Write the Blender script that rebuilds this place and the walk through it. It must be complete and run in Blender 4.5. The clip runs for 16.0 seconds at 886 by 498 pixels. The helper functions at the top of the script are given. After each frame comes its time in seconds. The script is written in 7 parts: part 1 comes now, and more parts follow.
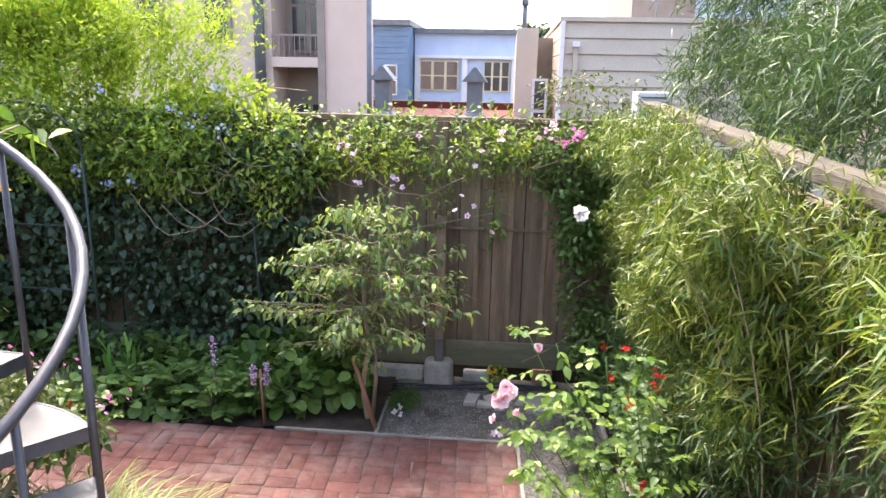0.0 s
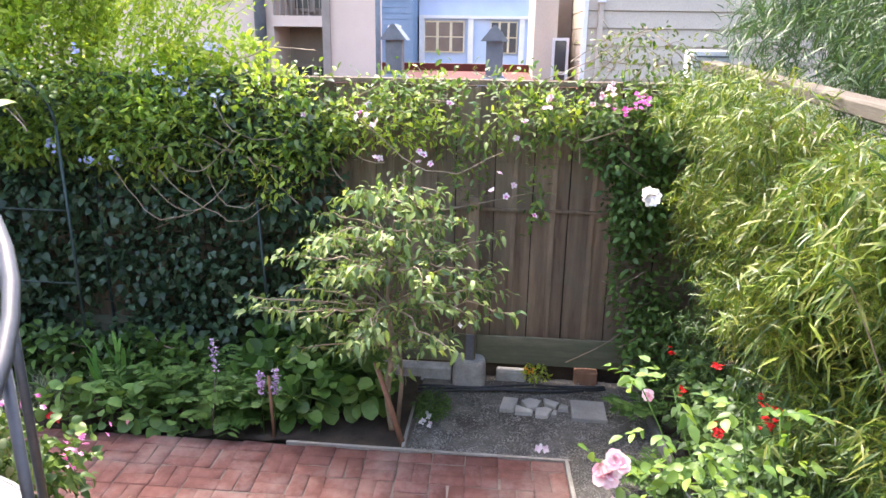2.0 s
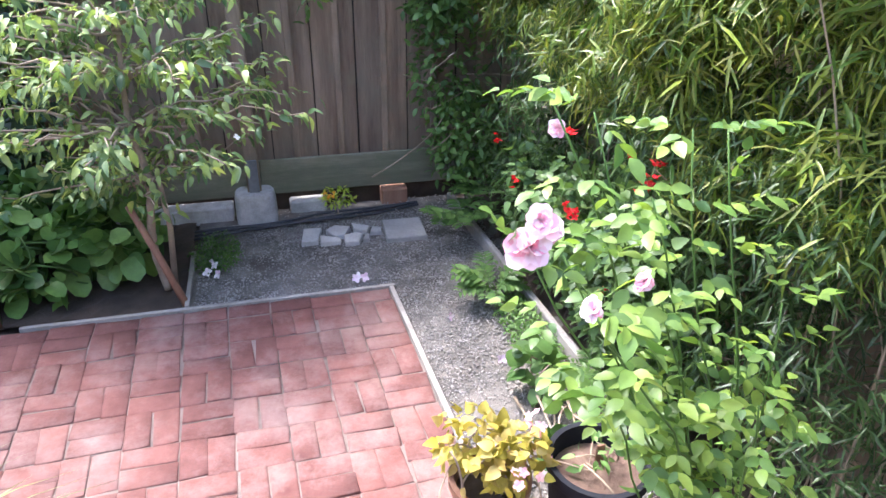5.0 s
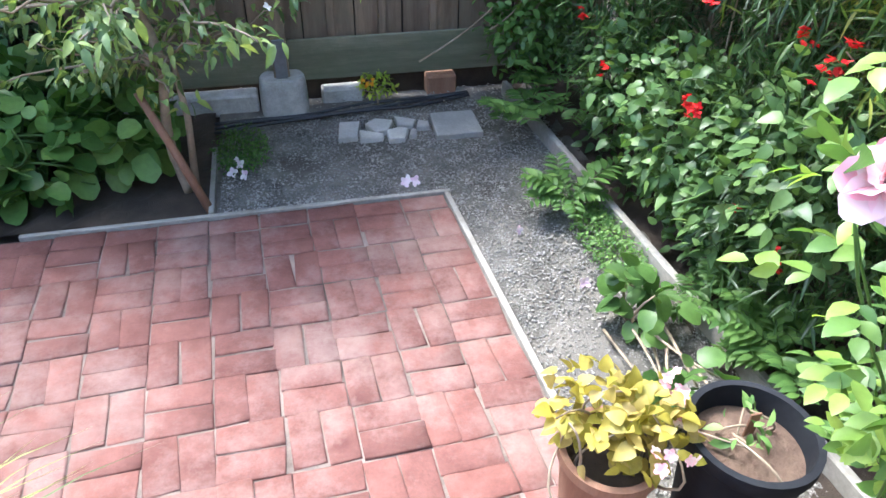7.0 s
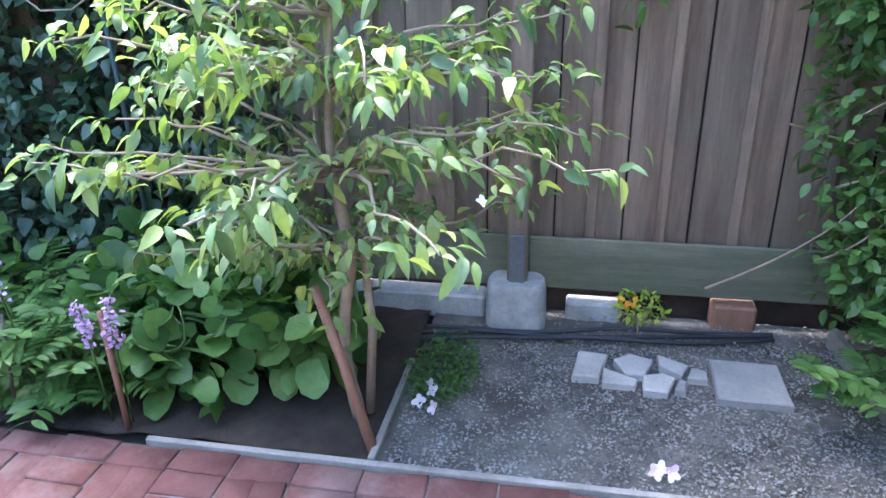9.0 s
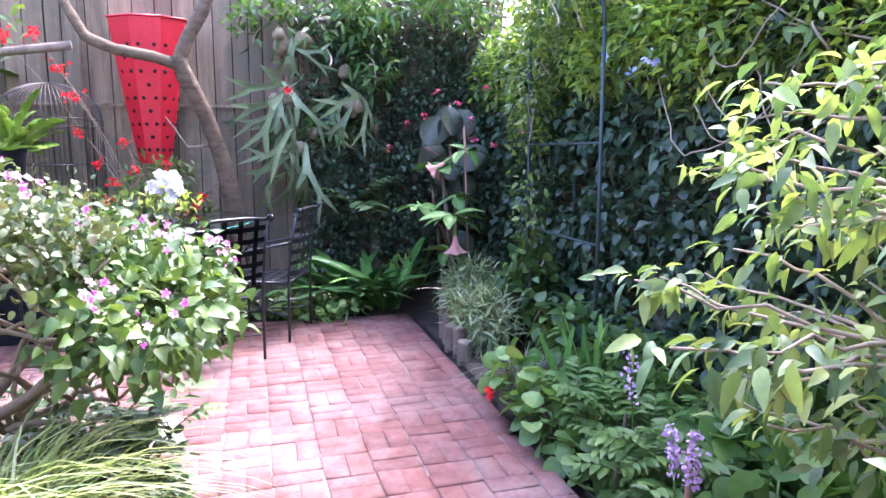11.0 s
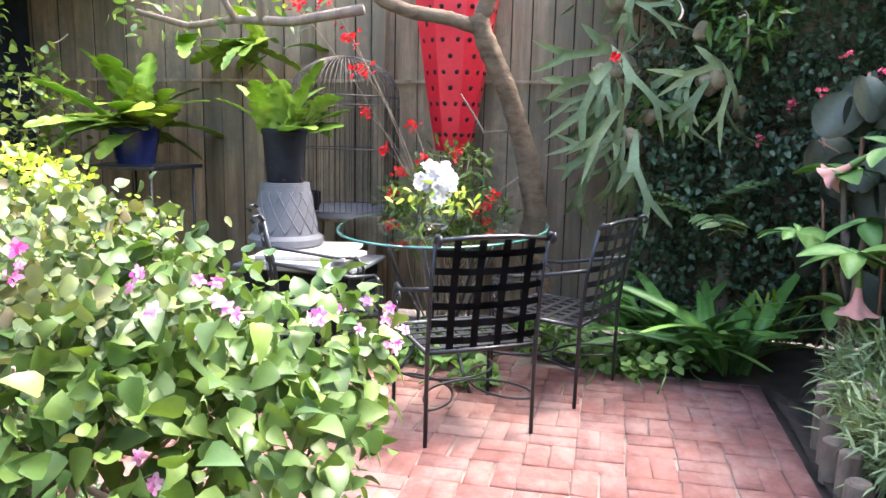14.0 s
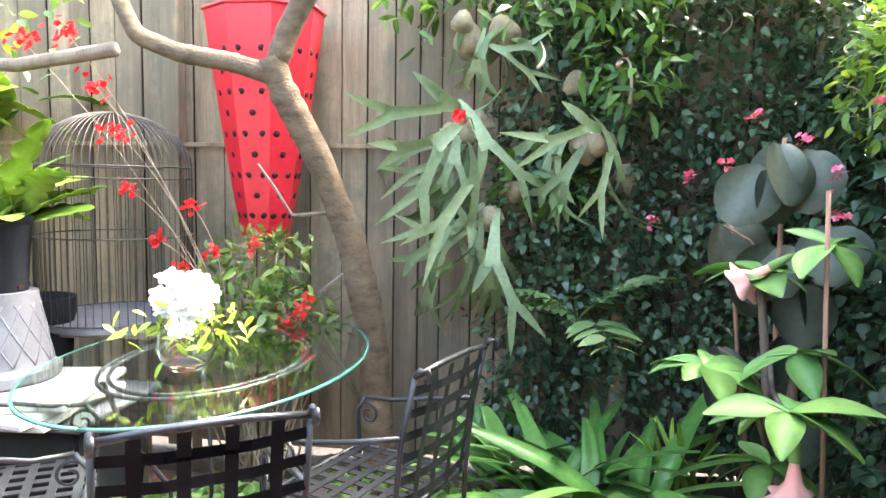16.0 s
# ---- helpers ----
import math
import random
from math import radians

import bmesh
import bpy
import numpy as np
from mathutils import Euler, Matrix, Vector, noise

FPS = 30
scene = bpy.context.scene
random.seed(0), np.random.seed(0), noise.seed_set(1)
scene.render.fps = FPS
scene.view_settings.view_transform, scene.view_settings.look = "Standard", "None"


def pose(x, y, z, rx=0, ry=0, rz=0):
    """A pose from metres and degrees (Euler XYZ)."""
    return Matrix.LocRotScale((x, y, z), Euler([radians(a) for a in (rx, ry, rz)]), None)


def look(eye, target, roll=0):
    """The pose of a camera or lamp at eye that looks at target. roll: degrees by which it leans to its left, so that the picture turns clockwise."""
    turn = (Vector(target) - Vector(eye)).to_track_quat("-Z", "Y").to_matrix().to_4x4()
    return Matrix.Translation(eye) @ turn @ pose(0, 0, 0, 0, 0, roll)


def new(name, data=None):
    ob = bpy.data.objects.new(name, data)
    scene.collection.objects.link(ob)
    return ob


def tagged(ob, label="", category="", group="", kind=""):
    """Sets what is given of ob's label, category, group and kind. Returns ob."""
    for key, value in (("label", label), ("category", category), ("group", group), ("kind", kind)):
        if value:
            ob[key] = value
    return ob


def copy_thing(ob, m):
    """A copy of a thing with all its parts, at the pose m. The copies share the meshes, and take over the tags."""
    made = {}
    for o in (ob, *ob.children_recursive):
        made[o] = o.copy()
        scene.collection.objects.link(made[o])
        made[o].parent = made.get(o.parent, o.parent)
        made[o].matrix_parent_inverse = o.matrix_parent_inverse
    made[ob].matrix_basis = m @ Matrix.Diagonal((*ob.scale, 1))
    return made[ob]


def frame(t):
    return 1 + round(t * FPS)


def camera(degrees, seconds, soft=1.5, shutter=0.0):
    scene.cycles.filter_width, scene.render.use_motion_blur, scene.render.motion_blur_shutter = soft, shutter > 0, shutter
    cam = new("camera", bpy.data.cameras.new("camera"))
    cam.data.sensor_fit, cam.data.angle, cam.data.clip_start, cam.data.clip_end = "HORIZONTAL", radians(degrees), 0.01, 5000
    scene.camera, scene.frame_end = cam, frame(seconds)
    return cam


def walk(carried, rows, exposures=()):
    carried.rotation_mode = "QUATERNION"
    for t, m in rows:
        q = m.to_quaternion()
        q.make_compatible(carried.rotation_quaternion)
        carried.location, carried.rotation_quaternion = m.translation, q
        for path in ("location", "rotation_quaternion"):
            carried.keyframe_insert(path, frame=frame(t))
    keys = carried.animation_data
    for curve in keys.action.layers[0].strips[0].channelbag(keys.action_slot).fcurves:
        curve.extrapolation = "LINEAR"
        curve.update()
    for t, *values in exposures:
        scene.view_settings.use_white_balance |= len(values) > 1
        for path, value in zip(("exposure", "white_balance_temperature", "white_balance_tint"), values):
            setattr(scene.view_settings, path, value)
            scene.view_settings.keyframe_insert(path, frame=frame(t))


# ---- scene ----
cam = camera(64.9, 16.0)
PATH = [
    (0, (0.202, -0.278, 2.663), (0.028, 1.655, 2.181), 1.2),
    (0.5, (0.099, -0.076, 2.678), (-0.179, 1.823, 2.113), 1.5),
    (1, (-0.02, 0.123, 2.66), (-0.339, 2.01, 2.079), 1.5),
    (1.5, (-0.088, 0.325, 2.639), (-0.386, 2.215, 2.058), 1.2),
    (2, (-0.095, 0.482, 2.618), (-0.271, 2.388, 2.038), 0.9),
    (2.5, (-0.1, 0.579, 2.523), (-0.081, 2.494, 1.946), 0.9),
    (3, (-0.133, 0.694, 2.452), (0.029, 2.609, 1.899), 0.7),
    (3.5, (-0.129, 0.828, 2.372), (0.139, 2.767, 1.96), 0.5),
    (4, (-0.166, 0.969, 2.257), (0.14, 2.898, 1.828), 0.6),
    (4.5, (-0.232, 1.077, 2.119), (0.153, 2.945, 1.515), 0.9),
    (5, (-0.189, 1.218, 2.026), (0.253, 2.919, 1.071), 0.9),
    (5.2, (-0.146, 1.285, 1.98), (0.27, 2.905, 0.885), 0.8),
    (7.3, (-0.32, 1.87, 1.705), (0.043, 3.417, 0.49), 1.3),
    (7.5, (-0.316, 1.96, 1.627), (0.0, 3.532, 0.431), 1.3),
    (8, (-0.253, 2.244, 1.541), (-0.037, 3.908, 0.452), 1.2),
    (8.2, (-0.247, 2.385, 1.579), (-0.098, 4.092, 0.548), 1.4),
    (10.3, (0.104, 3.083, 1.387), (-1.388, 4.369, 1.044), -2.6),
    (10.5, (0.107, 3.139, 1.385), (-1.536, 4.234, 1.067), -1.7),
    (11, (0.18, 3.243, 1.373), (-1.73, 3.763, 1.087), -0.0),
    (11.5, (0.211, 3.325, 1.358), (-1.765, 3.199, 1.08), 1.4),
    (12, (0.097, 3.361, 1.318), (-1.827, 2.904, 1.019), 1.8),
    (12.5, (-0.198, 3.379, 1.324), (-2.106, 2.873, 1.008), 1.7),
    (13, (-0.566, 3.435, 1.327), (-2.474, 2.928, 1.003), 1.6),
    (13.5, (-0.956, 3.503, 1.342), (-2.868, 3.01, 1.021), 1.6),
    (14, (-1.331, 3.586, 1.368), (-3.248, 3.12, 1.041), 1.4),
    (14.5, (-1.673, 3.697, 1.424), (-3.619, 3.373, 1.095), 1.1),
    (15, (-2.007, 3.845, 1.46), (-3.963, 3.595, 1.126), 1.0),
    (15.5, (-2.317, 3.892, 1.477), (-4.275, 3.643, 1.156), 1.2),
    (16, (-2.624, 3.895, 1.538), (-4.598, 3.633, 1.354), 1.0),
]
walk(cam, [(t, look(eye, target, roll)) for t, eye, target, roll in PATH], [(0, 2.64, 7000, 16), (2, 2.84, 6800, 16), (4.5, 3.02, 6000, 20), (7.4, 2.9, 5600, 6), (8.2, 3.25, 5400, 6), (10.5, 3.7, 5500, 32), (11, 3.6, 5600, 32), (11.5, 3.3, 5900, 28), (12.5, 3.0, 6400, 24), (13.2, 3.15, 6300, 22), (14.5, 3.68, 6500, 12), (16, 4.3, 6800, 10)])


# ---- the camera's walk is above; light ----
world = bpy.data.worlds.new("sky")
scene.world = world
world.use_nodes = True
SUN_TO = Vector((-0.30, 0.42, 0.86)).normalized()
wn = world.node_tree
sky = wn.nodes.new("ShaderNodeTexSky")
sky.sky_type, sky.sun_disc = "NISHITA", False
sky.sun_elevation = math.asin(SUN_TO.z)
sky.sun_rotation = math.atan2(SUN_TO.x, SUN_TO.y)
sky.air_density, sky.dust_density, sky.ozone_density = 1.0, 4.0, 1.0
wn.nodes["Background"].inputs[1].default_value = 0.15
wn.links.new(sky.outputs[0], wn.nodes["Background"].inputs[0])
sun_data = bpy.data.lights.new("sun", "SUN")
sun_data.energy, sun_data.angle, sun_data.color = 1.0, radians(11), (1.0, 0.96, 0.90)
sun = new("sun", sun_data)
sun.matrix_world = look(SUN_TO * 30, (0, 0, 0))

# ---- mesh helpers ----
RNG = np.random.default_rng(7)
LOOSE = set("leaves stems branches twigs canes culms pinnae ribs florets blades rosettes petals flowers flower_throats blue_flowers magenta_blooms pink_blooms white_blooms red_flowers white_flowers pink_flowers bare_vines wires arching_shoots shoot_leaves old_leaves greenery bits bars strings lattice_relief".split())


def raw_mesh(name, verts, tris, quads=None, smooth=False):
    """A mesh from arrays of vertices, triangles and quads."""
    me = bpy.data.meshes.new(name)
    verts = np.asarray(verts, np.float32).reshape(-1, 3)
    tris = np.zeros((0, 3), np.int32) if tris is None else np.asarray(tris, np.int32).reshape(-1, 3)
    quads = np.zeros((0, 4), np.int32) if quads is None else np.asarray(quads, np.int32).reshape(-1, 4)
    loops = np.concatenate([tris.ravel(), quads.ravel()])
    starts = np.concatenate([np.arange(len(tris)) * 3, len(tris) * 3 + np.arange(len(quads)) * 4])
    me.vertices.add(len(verts)), me.loops.add(len(loops)), me.polygons.add(len(starts))
    me.vertices.foreach_set("co", verts.ravel())
    me.loops.foreach_set("vertex_index", loops.astype(np.int32))
    me.polygons.foreach_set("loop_start", starts.astype(np.int32))
    if smooth:
        me.polygons.foreach_set("use_smooth", np.ones(len(starts), bool))
    me.update(calc_edges=True)
    return me


def mount(ob, parent):
    """Makes ob a child of parent, its mesh staying where it was modelled."""
    ob.parent = parent
    if parent.parent is None:
        ob.matrix_parent_inverse = Matrix.Translation(-Vector(parent.location))
    return ob


def part(name, bm, material, parent=None, label="", smooth=False):
    """Links a bmesh or a mesh as one object, under a thing or a part."""
    if isinstance(bm, bmesh.types.BMesh):
        bmesh.ops.recalc_face_normals(bm, faces=bm.faces[:])
        me = bpy.data.meshes.new(name)
        bm.to_mesh(me)
        bm.free()
        if smooth:
            me.polygons.foreach_set("use_smooth", np.ones(len(me.polygons), bool))
    else:
        me = bm
    if name in LOOSE:
        me.name = name
    if material is not None and not len(me.materials):
        me.materials.append(material)
    ob = new(name, me)
    if parent is not None:
        mount(ob, parent)
    return tagged(ob, label=label, kind="stuff" if name in LOOSE else "")


def thing(name, label, category, at=(0, 0, 0), group="", kind=""):
    ob = new(name)
    ob.empty_display_size = 0.1
    ob.location = at
    return tagged(ob, label, category, group, kind)


def box(bm, x0, x1, y0, y1, z0, z1, m=None):
    got = bmesh.ops.create_cube(bm, size=1)["verts"]
    for v in got:
        v.co = Vector((x0 + (v.co.x + 0.5) * (x1 - x0), y0 + (v.co.y + 0.5) * (y1 - y0), z0 + (v.co.z + 0.5) * (z1 - z0)))
        if m is not None:
            v.co = m @ v.co
    return got


def box_bm(x0, x1, y0, y1, z0, z1, bevel=0.0, m=None):
    bm = bmesh.new()
    box(bm, x0, x1, y0, y1, z0, z1)
    if bevel:
        bmesh.ops.bevel(bm, geom=bm.edges[:], offset=bevel, segments=1, affect="EDGES")
    if m is not None:
        bmesh.ops.transform(bm, matrix=m, verts=bm.verts[:])
    return bm


def lathe(profile, sides=24, at=(0, 0, 0)):
    """A turned solid from (radius, height) pairs; edges where the outline turns sharply are marked sharp."""
    pr = np.array(profile, float)
    seg = np.diff(pr, axis=0)
    ang = np.arctan2(seg[:, 1], seg[:, 0])
    turn = np.abs((np.diff(ang) + np.pi) % (2 * np.pi) - np.pi)
    n = len(pr)
    a = 2 * np.pi * np.arange(sides) / sides
    v = np.stack([at[0] + pr[:, :1] * np.cos(a), at[1] + pr[:, :1] * np.sin(a), at[2] + pr[:, 1:] + 0 * a], -1)
    i, s = np.meshgrid(np.arange(n - 1), np.arange(sides), indexing="ij")
    s2 = (s + 1) % sides
    me = raw_mesh("lathe", v, None, np.stack([i * sides + s, i * sides + s2, (i + 1) * sides + s2, (i + 1) * sides + s], -1), smooth=True)
    hard = np.zeros(n, bool)
    hard[1:-1] = turn > 0.6
    ev = np.zeros(len(me.edges) * 2, np.int32)
    me.edges.foreach_get("vertices", ev)
    ring = ev.reshape(-1, 2) // sides
    sharp = (ring[:, 0] == ring[:, 1]) & hard[ring[:, 0]]
    me.attributes.new("sharp_edge", "BOOLEAN", "EDGE").data.foreach_set("value", sharp)
    return me


def tubes(lines, sides=6):
    """One mesh of round tapering bars. lines: (points, first radius, last radius)."""
    V, Q, T, base = [], [], [], 0
    for pts, r0, r1 in lines:
        p = np.asarray(pts, float)
        n = len(p)
        d = np.gradient(p, axis=0)
        d /= np.linalg.norm(d, axis=1, keepdims=True) + 1e-9
        ref = np.where(np.abs(d[:, 2:3]) < 0.9, [[0, 0, 1.0]], [[1.0, 0, 0]])
        if len(set((np.abs(d[:, 2]) < 0.9).tolist())) > 1:
            ref = np.tile([[0.31, 0.95, 0.02]], (n, 1))
        a = np.cross(d, ref)
        a /= np.linalg.norm(a, axis=1, keepdims=True) + 1e-9
        b = np.cross(d, a)
        r = (np.asarray(r0) if r1 is None else np.linspace(r0, r1, n))[:, None, None]
        ang = np.linspace(0, 2 * np.pi, sides, endpoint=False)
        ring = p[:, None] + r * (a[:, None] * np.cos(ang)[None, :, None] + b[:, None] * np.sin(ang)[None, :, None])
        V.append(ring.reshape(-1, 3))
        i, s = np.meshgrid(np.arange(n - 1), np.arange(sides), indexing="ij")
        s2 = (s + 1) % sides
        Q.append(base + np.stack([i * sides + s, i * sides + s2, (i + 1) * sides + s2, (i + 1) * sides + s], -1).reshape(-1, 4))
        k = np.arange(1, sides - 1)
        T.append(base + np.stack([0 * k, k + 1, k], -1))
        T.append(base + (n - 1) * sides + np.stack([0 * k, k, k + 1], -1))
        base += n * sides
    return raw_mesh("tubes", np.concatenate(V), np.concatenate(T), np.concatenate(Q), smooth=True)


def gnarled(path, r0, r1, seed, n=70, rough=0.05, ring=0.10):
    """A trunk's line and radii: a smooth path with swellings, knots and rings of bark."""
    g = np.random.default_rng(seed)
    p = np.asarray(path, float)
    s = np.concatenate([[0], np.cumsum(np.linalg.norm(np.diff(p, axis=0), axis=1))])
    t = np.linspace(0, s[-1], n)
    q = np.stack([np.interp(t, s, p[:, k]) for k in range(3)], -1)
    for _ in range(4):
        q[1:-1] = (q[:-2] + 2 * q[1:-1] + q[2:]) / 4
    r = np.linspace(r0, r1, n)
    ph = np.cumsum(g.uniform(0.6, 1.5, n)) * (t[1] - t[0]) / ring * 2 * np.pi
    r = r * (1 + rough * np.maximum(0, np.sin(ph)) ** 3 + rough * 0.6 * g.normal(size=n) + 0.05 * np.sin(t * 7 + g.uniform(0, 6)))
    return q, r, None


def unit(a):
    return a / (np.linalg.norm(a, axis=-1, keepdims=True) + 1e-9)


OVAL = ((0.0, 0.0), (0.22, 0.75), (0.5, 1.0), (0.8, 0.6), (1.0, 0.0))
HEART = ((0.0, 0.35), (0.12, 0.95), (0.4, 1.0), (0.75, 0.55), (1.0, 0.0))
ROUND = ((0.0, 0.25), (0.15, 0.85), (0.5, 1.0), (0.85, 0.75), (1.0, 0.15))
BLADE = ((0.0, 0.6), (0.3, 1.0), (0.65, 0.8), (1.0, 0.0))
SLIM = ((0.0, 0.15), (0.3, 1.0), (0.65, 0.75), (1.0, 0.0))


def leaf_arrays(P, D, N, L, W, shape=OVAL, droop=0.3, fold=0.25):
    """Leaves with a folded midrib that bend down towards the tip, as vertex and triangle arrays."""
    P, D, N = np.asarray(P, float), unit(np.asarray(D, float)), np.asarray(N, float)
    n = len(P)
    L, W = np.broadcast_to(np.asarray(L, float), n), np.broadcast_to(np.asarray(W, float), n)
    S = unit(np.cross(D, N))
    U = unit(np.cross(S, D))
    rows = []
    for t, w in shape:
        mid = P + D * (L * t)[:, None] - (U * 0.6 + np.array([0, 0, 0.4])) * (droop * L * t * t)[:, None]
        half = S * (0.5 * W * w)[:, None]
        lift = U * (fold * 0.5 * W * w)[:, None]
        rows.append((mid - half + lift, mid, mid + half + lift))
    k = len(shape)
    V = np.stack([v for row in rows for v in row], 1)
    tri = []
    for i in range(k - 1):
        a, b = 3 * i, 3 * i + 3
        first, last = shape[i][1] < 0.02, shape[i + 1][1] < 0.02
        if first:
            tri += [(a + 1, b, b + 1), (a + 1, b + 1, b + 2)]
        elif last:
            tri += [(a, b + 1, a + 1), (a + 1, b + 1, a + 2)]
        else:
            tri += [(a, b, b + 1), (a, b + 1, a + 1), (a + 1, b + 1, b + 2), (a + 1, b + 2, a + 2)]
    T = np.arange(n)[:, None, None] * (3 * k) + np.array(tri)[None]
    return V.reshape(-1, 3), T.reshape(-1, 3)


def leaf_mesh(*a, **k):
    v, t = leaf_arrays(*a, **k)
    return raw_mesh("leaves", v, t)


def joined(sets):
    V, T, base = [], [], 0
    for v, t in sets:
        V.append(v), T.append(np.asarray(t) + base)
        base += len(v)
    return raw_mesh("joined", np.concatenate(V), np.concatenate(T))


def rand_dirs(rng, n, up=0.0, out=None, spread=1.0):
    d = rng.normal(size=(n, 3)) * spread
    d[:, 2] += up
    if out is not None:
        d += out
    return unit(d)


def scatter(rng, n, boxes, clump=0.0, gap=0.35, scale=2.2):
    """Points in a set of soft ellipsoids (centre, radii), thinned by noise so that gaps and an uneven outline show."""
    w = np.array([b[1][0] * b[1][1] * b[1][2] for b in boxes]) ** 0.8
    w /= w.sum()
    out, norm = [], []
    tries = 0
    need = n
    while need > 0 and tries < 12:
        tries += 1
        m = need * 3
        which = rng.choice(len(boxes), m, p=w)
        c = np.array([b[0] for b in boxes])[which]
        r = np.array([b[1] for b in boxes])[which]
        d = unit(rng.normal(size=(m, 3)))
        rad = rng.random(m) ** 0.28
        p = c + d * rad[:, None] * r * (1 + 0.12 * rng.normal(size=(m, 1)))
        f = np.sin(p[:, 0] * scale * 2.1 + 1.3 * np.sin(p[:, 2] * scale * 1.7)) + np.sin(p[:, 1] * scale * 2.4 + p[:, 2] * scale) + np.sin(p[:, 2] * scale * 2.9 - p[:, 0] * scale * 1.1)
        keep = f > -3 + 6 * gap * rng.random(m)
        out.append(p[keep][:need]), norm.append(d[keep][:need])
        need -= len(out[-1])
    return np.concatenate(out), np.concatenate(norm)


# ---- materials ----
def shader(name):
    m = bpy.data.materials.new(name)
    m.use_nodes = True
    nt = m.node_tree
    return m, nt, nt.nodes["Principled BSDF"], nt.nodes["Material Output"]


def node(nt, kind, **props):
    n = nt.nodes.new(kind)
    for k, v in props.items():
        if k == "data_type":
            n.data_type = v
        elif k == "blend_type":
            n.blend_type = v
        elif k == "operation":
            n.operation = v
    return n


def coords(nt, scale=(1, 1, 1)):
    tc, mp = node(nt, "ShaderNodeTexCoord"), node(nt, "ShaderNodeMapping")
    nt.links.new(tc.outputs["Object"], mp.inputs[0])
    mp.inputs["Scale"].default_value = scale
    return mp.outputs[0]


def noise_tex(nt, vec, scale, detail=4, rough=0.6):
    n = node(nt, "ShaderNodeTexNoise")
    nt.links.new(vec, n.inputs["Vector"])
    n.inputs["Scale"].default_value, n.inputs["Detail"].default_value, n.inputs["Roughness"].default_value = scale, detail, rough
    return n.outputs[0]


def ramp(nt, fac, stops):
    r = node(nt, "ShaderNodeValToRGB")
    nt.links.new(fac, r.inputs[0])
    el = r.color_ramp.elements
    while len(el) < len(stops):
        el.new(0.5)
    for e, (p, c) in zip(el, stops):
        e.position, e.color = p, (*c, 1)
    return r.outputs[0]


def mixc(nt, fac, a, b, mode="MIX"):
    m = node(nt, "ShaderNodeMix", data_type="RGBA", blend_type=mode)
    for src, sock in ((fac, m.inputs[0]), (a, m.inputs[6]), (b, m.inputs[7])):
        if isinstance(src, (int, float)):
            sock.default_value = src
        elif isinstance(src, tuple):
            sock.default_value = (*src, 1)
        else:
            nt.links.new(src, sock)
    return m.outputs[2]


def bumped(nt, bsdf, height, strength=0.3, distance=0.01):
    b = node(nt, "ShaderNodeBump")
    b.inputs["Strength"].default_value, b.inputs["Distance"].default_value = strength, distance
    nt.links.new(height, b.inputs["Height"])
    nt.links.new(b.outputs[0], bsdf.inputs["Normal"])


def leaf_mat(name, cols, rough=0.45, glow=0.35, spec=0.4, by="island"):
    """Foliage: colour by leaf, mottling, a little light through the blade."""
    m, nt, bsdf, out = shader(name)
    if by == "island":
        src = node(nt, "ShaderNodeNewGeometry").outputs["Random Per Island"]
    else:
        src = node(nt, "ShaderNodeObjectInfo").outputs["Random"]
    col = ramp(nt, src, [(i / max(1, len(cols) - 1), c) for i, c in enumerate(cols)])
    vec = coords(nt)
    big, fine = noise_tex(nt, vec, 1.7, 2), noise_tex(nt, vec, 38, 3)
    soft = 0.3 if name.endswith("petal") else 1.0
    col = mixc(nt, 0.55 * soft, col, ramp(nt, big, [(0.3, (0.45, 0.45, 0.45)), (0.7, (1.25, 1.2, 1.1))]), "MULTIPLY")
    col = mixc(nt, 0.45 * soft, col, ramp(nt, fine, [(0.3, (0.6, 0.6, 0.6)), (0.7, (1.15, 1.15, 1.1))]), "MULTIPLY")
    nt.links.new(col, bsdf.inputs["Base Color"])
    bsdf.inputs["Roughness"].default_value = rough
    bsdf.inputs["Specular IOR Level"].default_value = spec
    bumped(nt, bsdf, fine, 0.35, 0.004)
    if glow:
        tr, mx = node(nt, "ShaderNodeBsdfTranslucent"), node(nt, "ShaderNodeMixShader")
        warm = mixc(nt, 1.0, col, (1.25, 1.3, 0.6) if soft == 1.0 else (1.1, 1.0, 1.0), "MULTIPLY")
        nt.links.new(warm, tr.inputs[0])
        mx.inputs[0].default_value = glow
        nt.links.new(bsdf.outputs[0], mx.inputs[1]), nt.links.new(tr.outputs[0], mx.inputs[2])
        nt.links.new(mx.outputs[0], out.inputs[0])
    return m


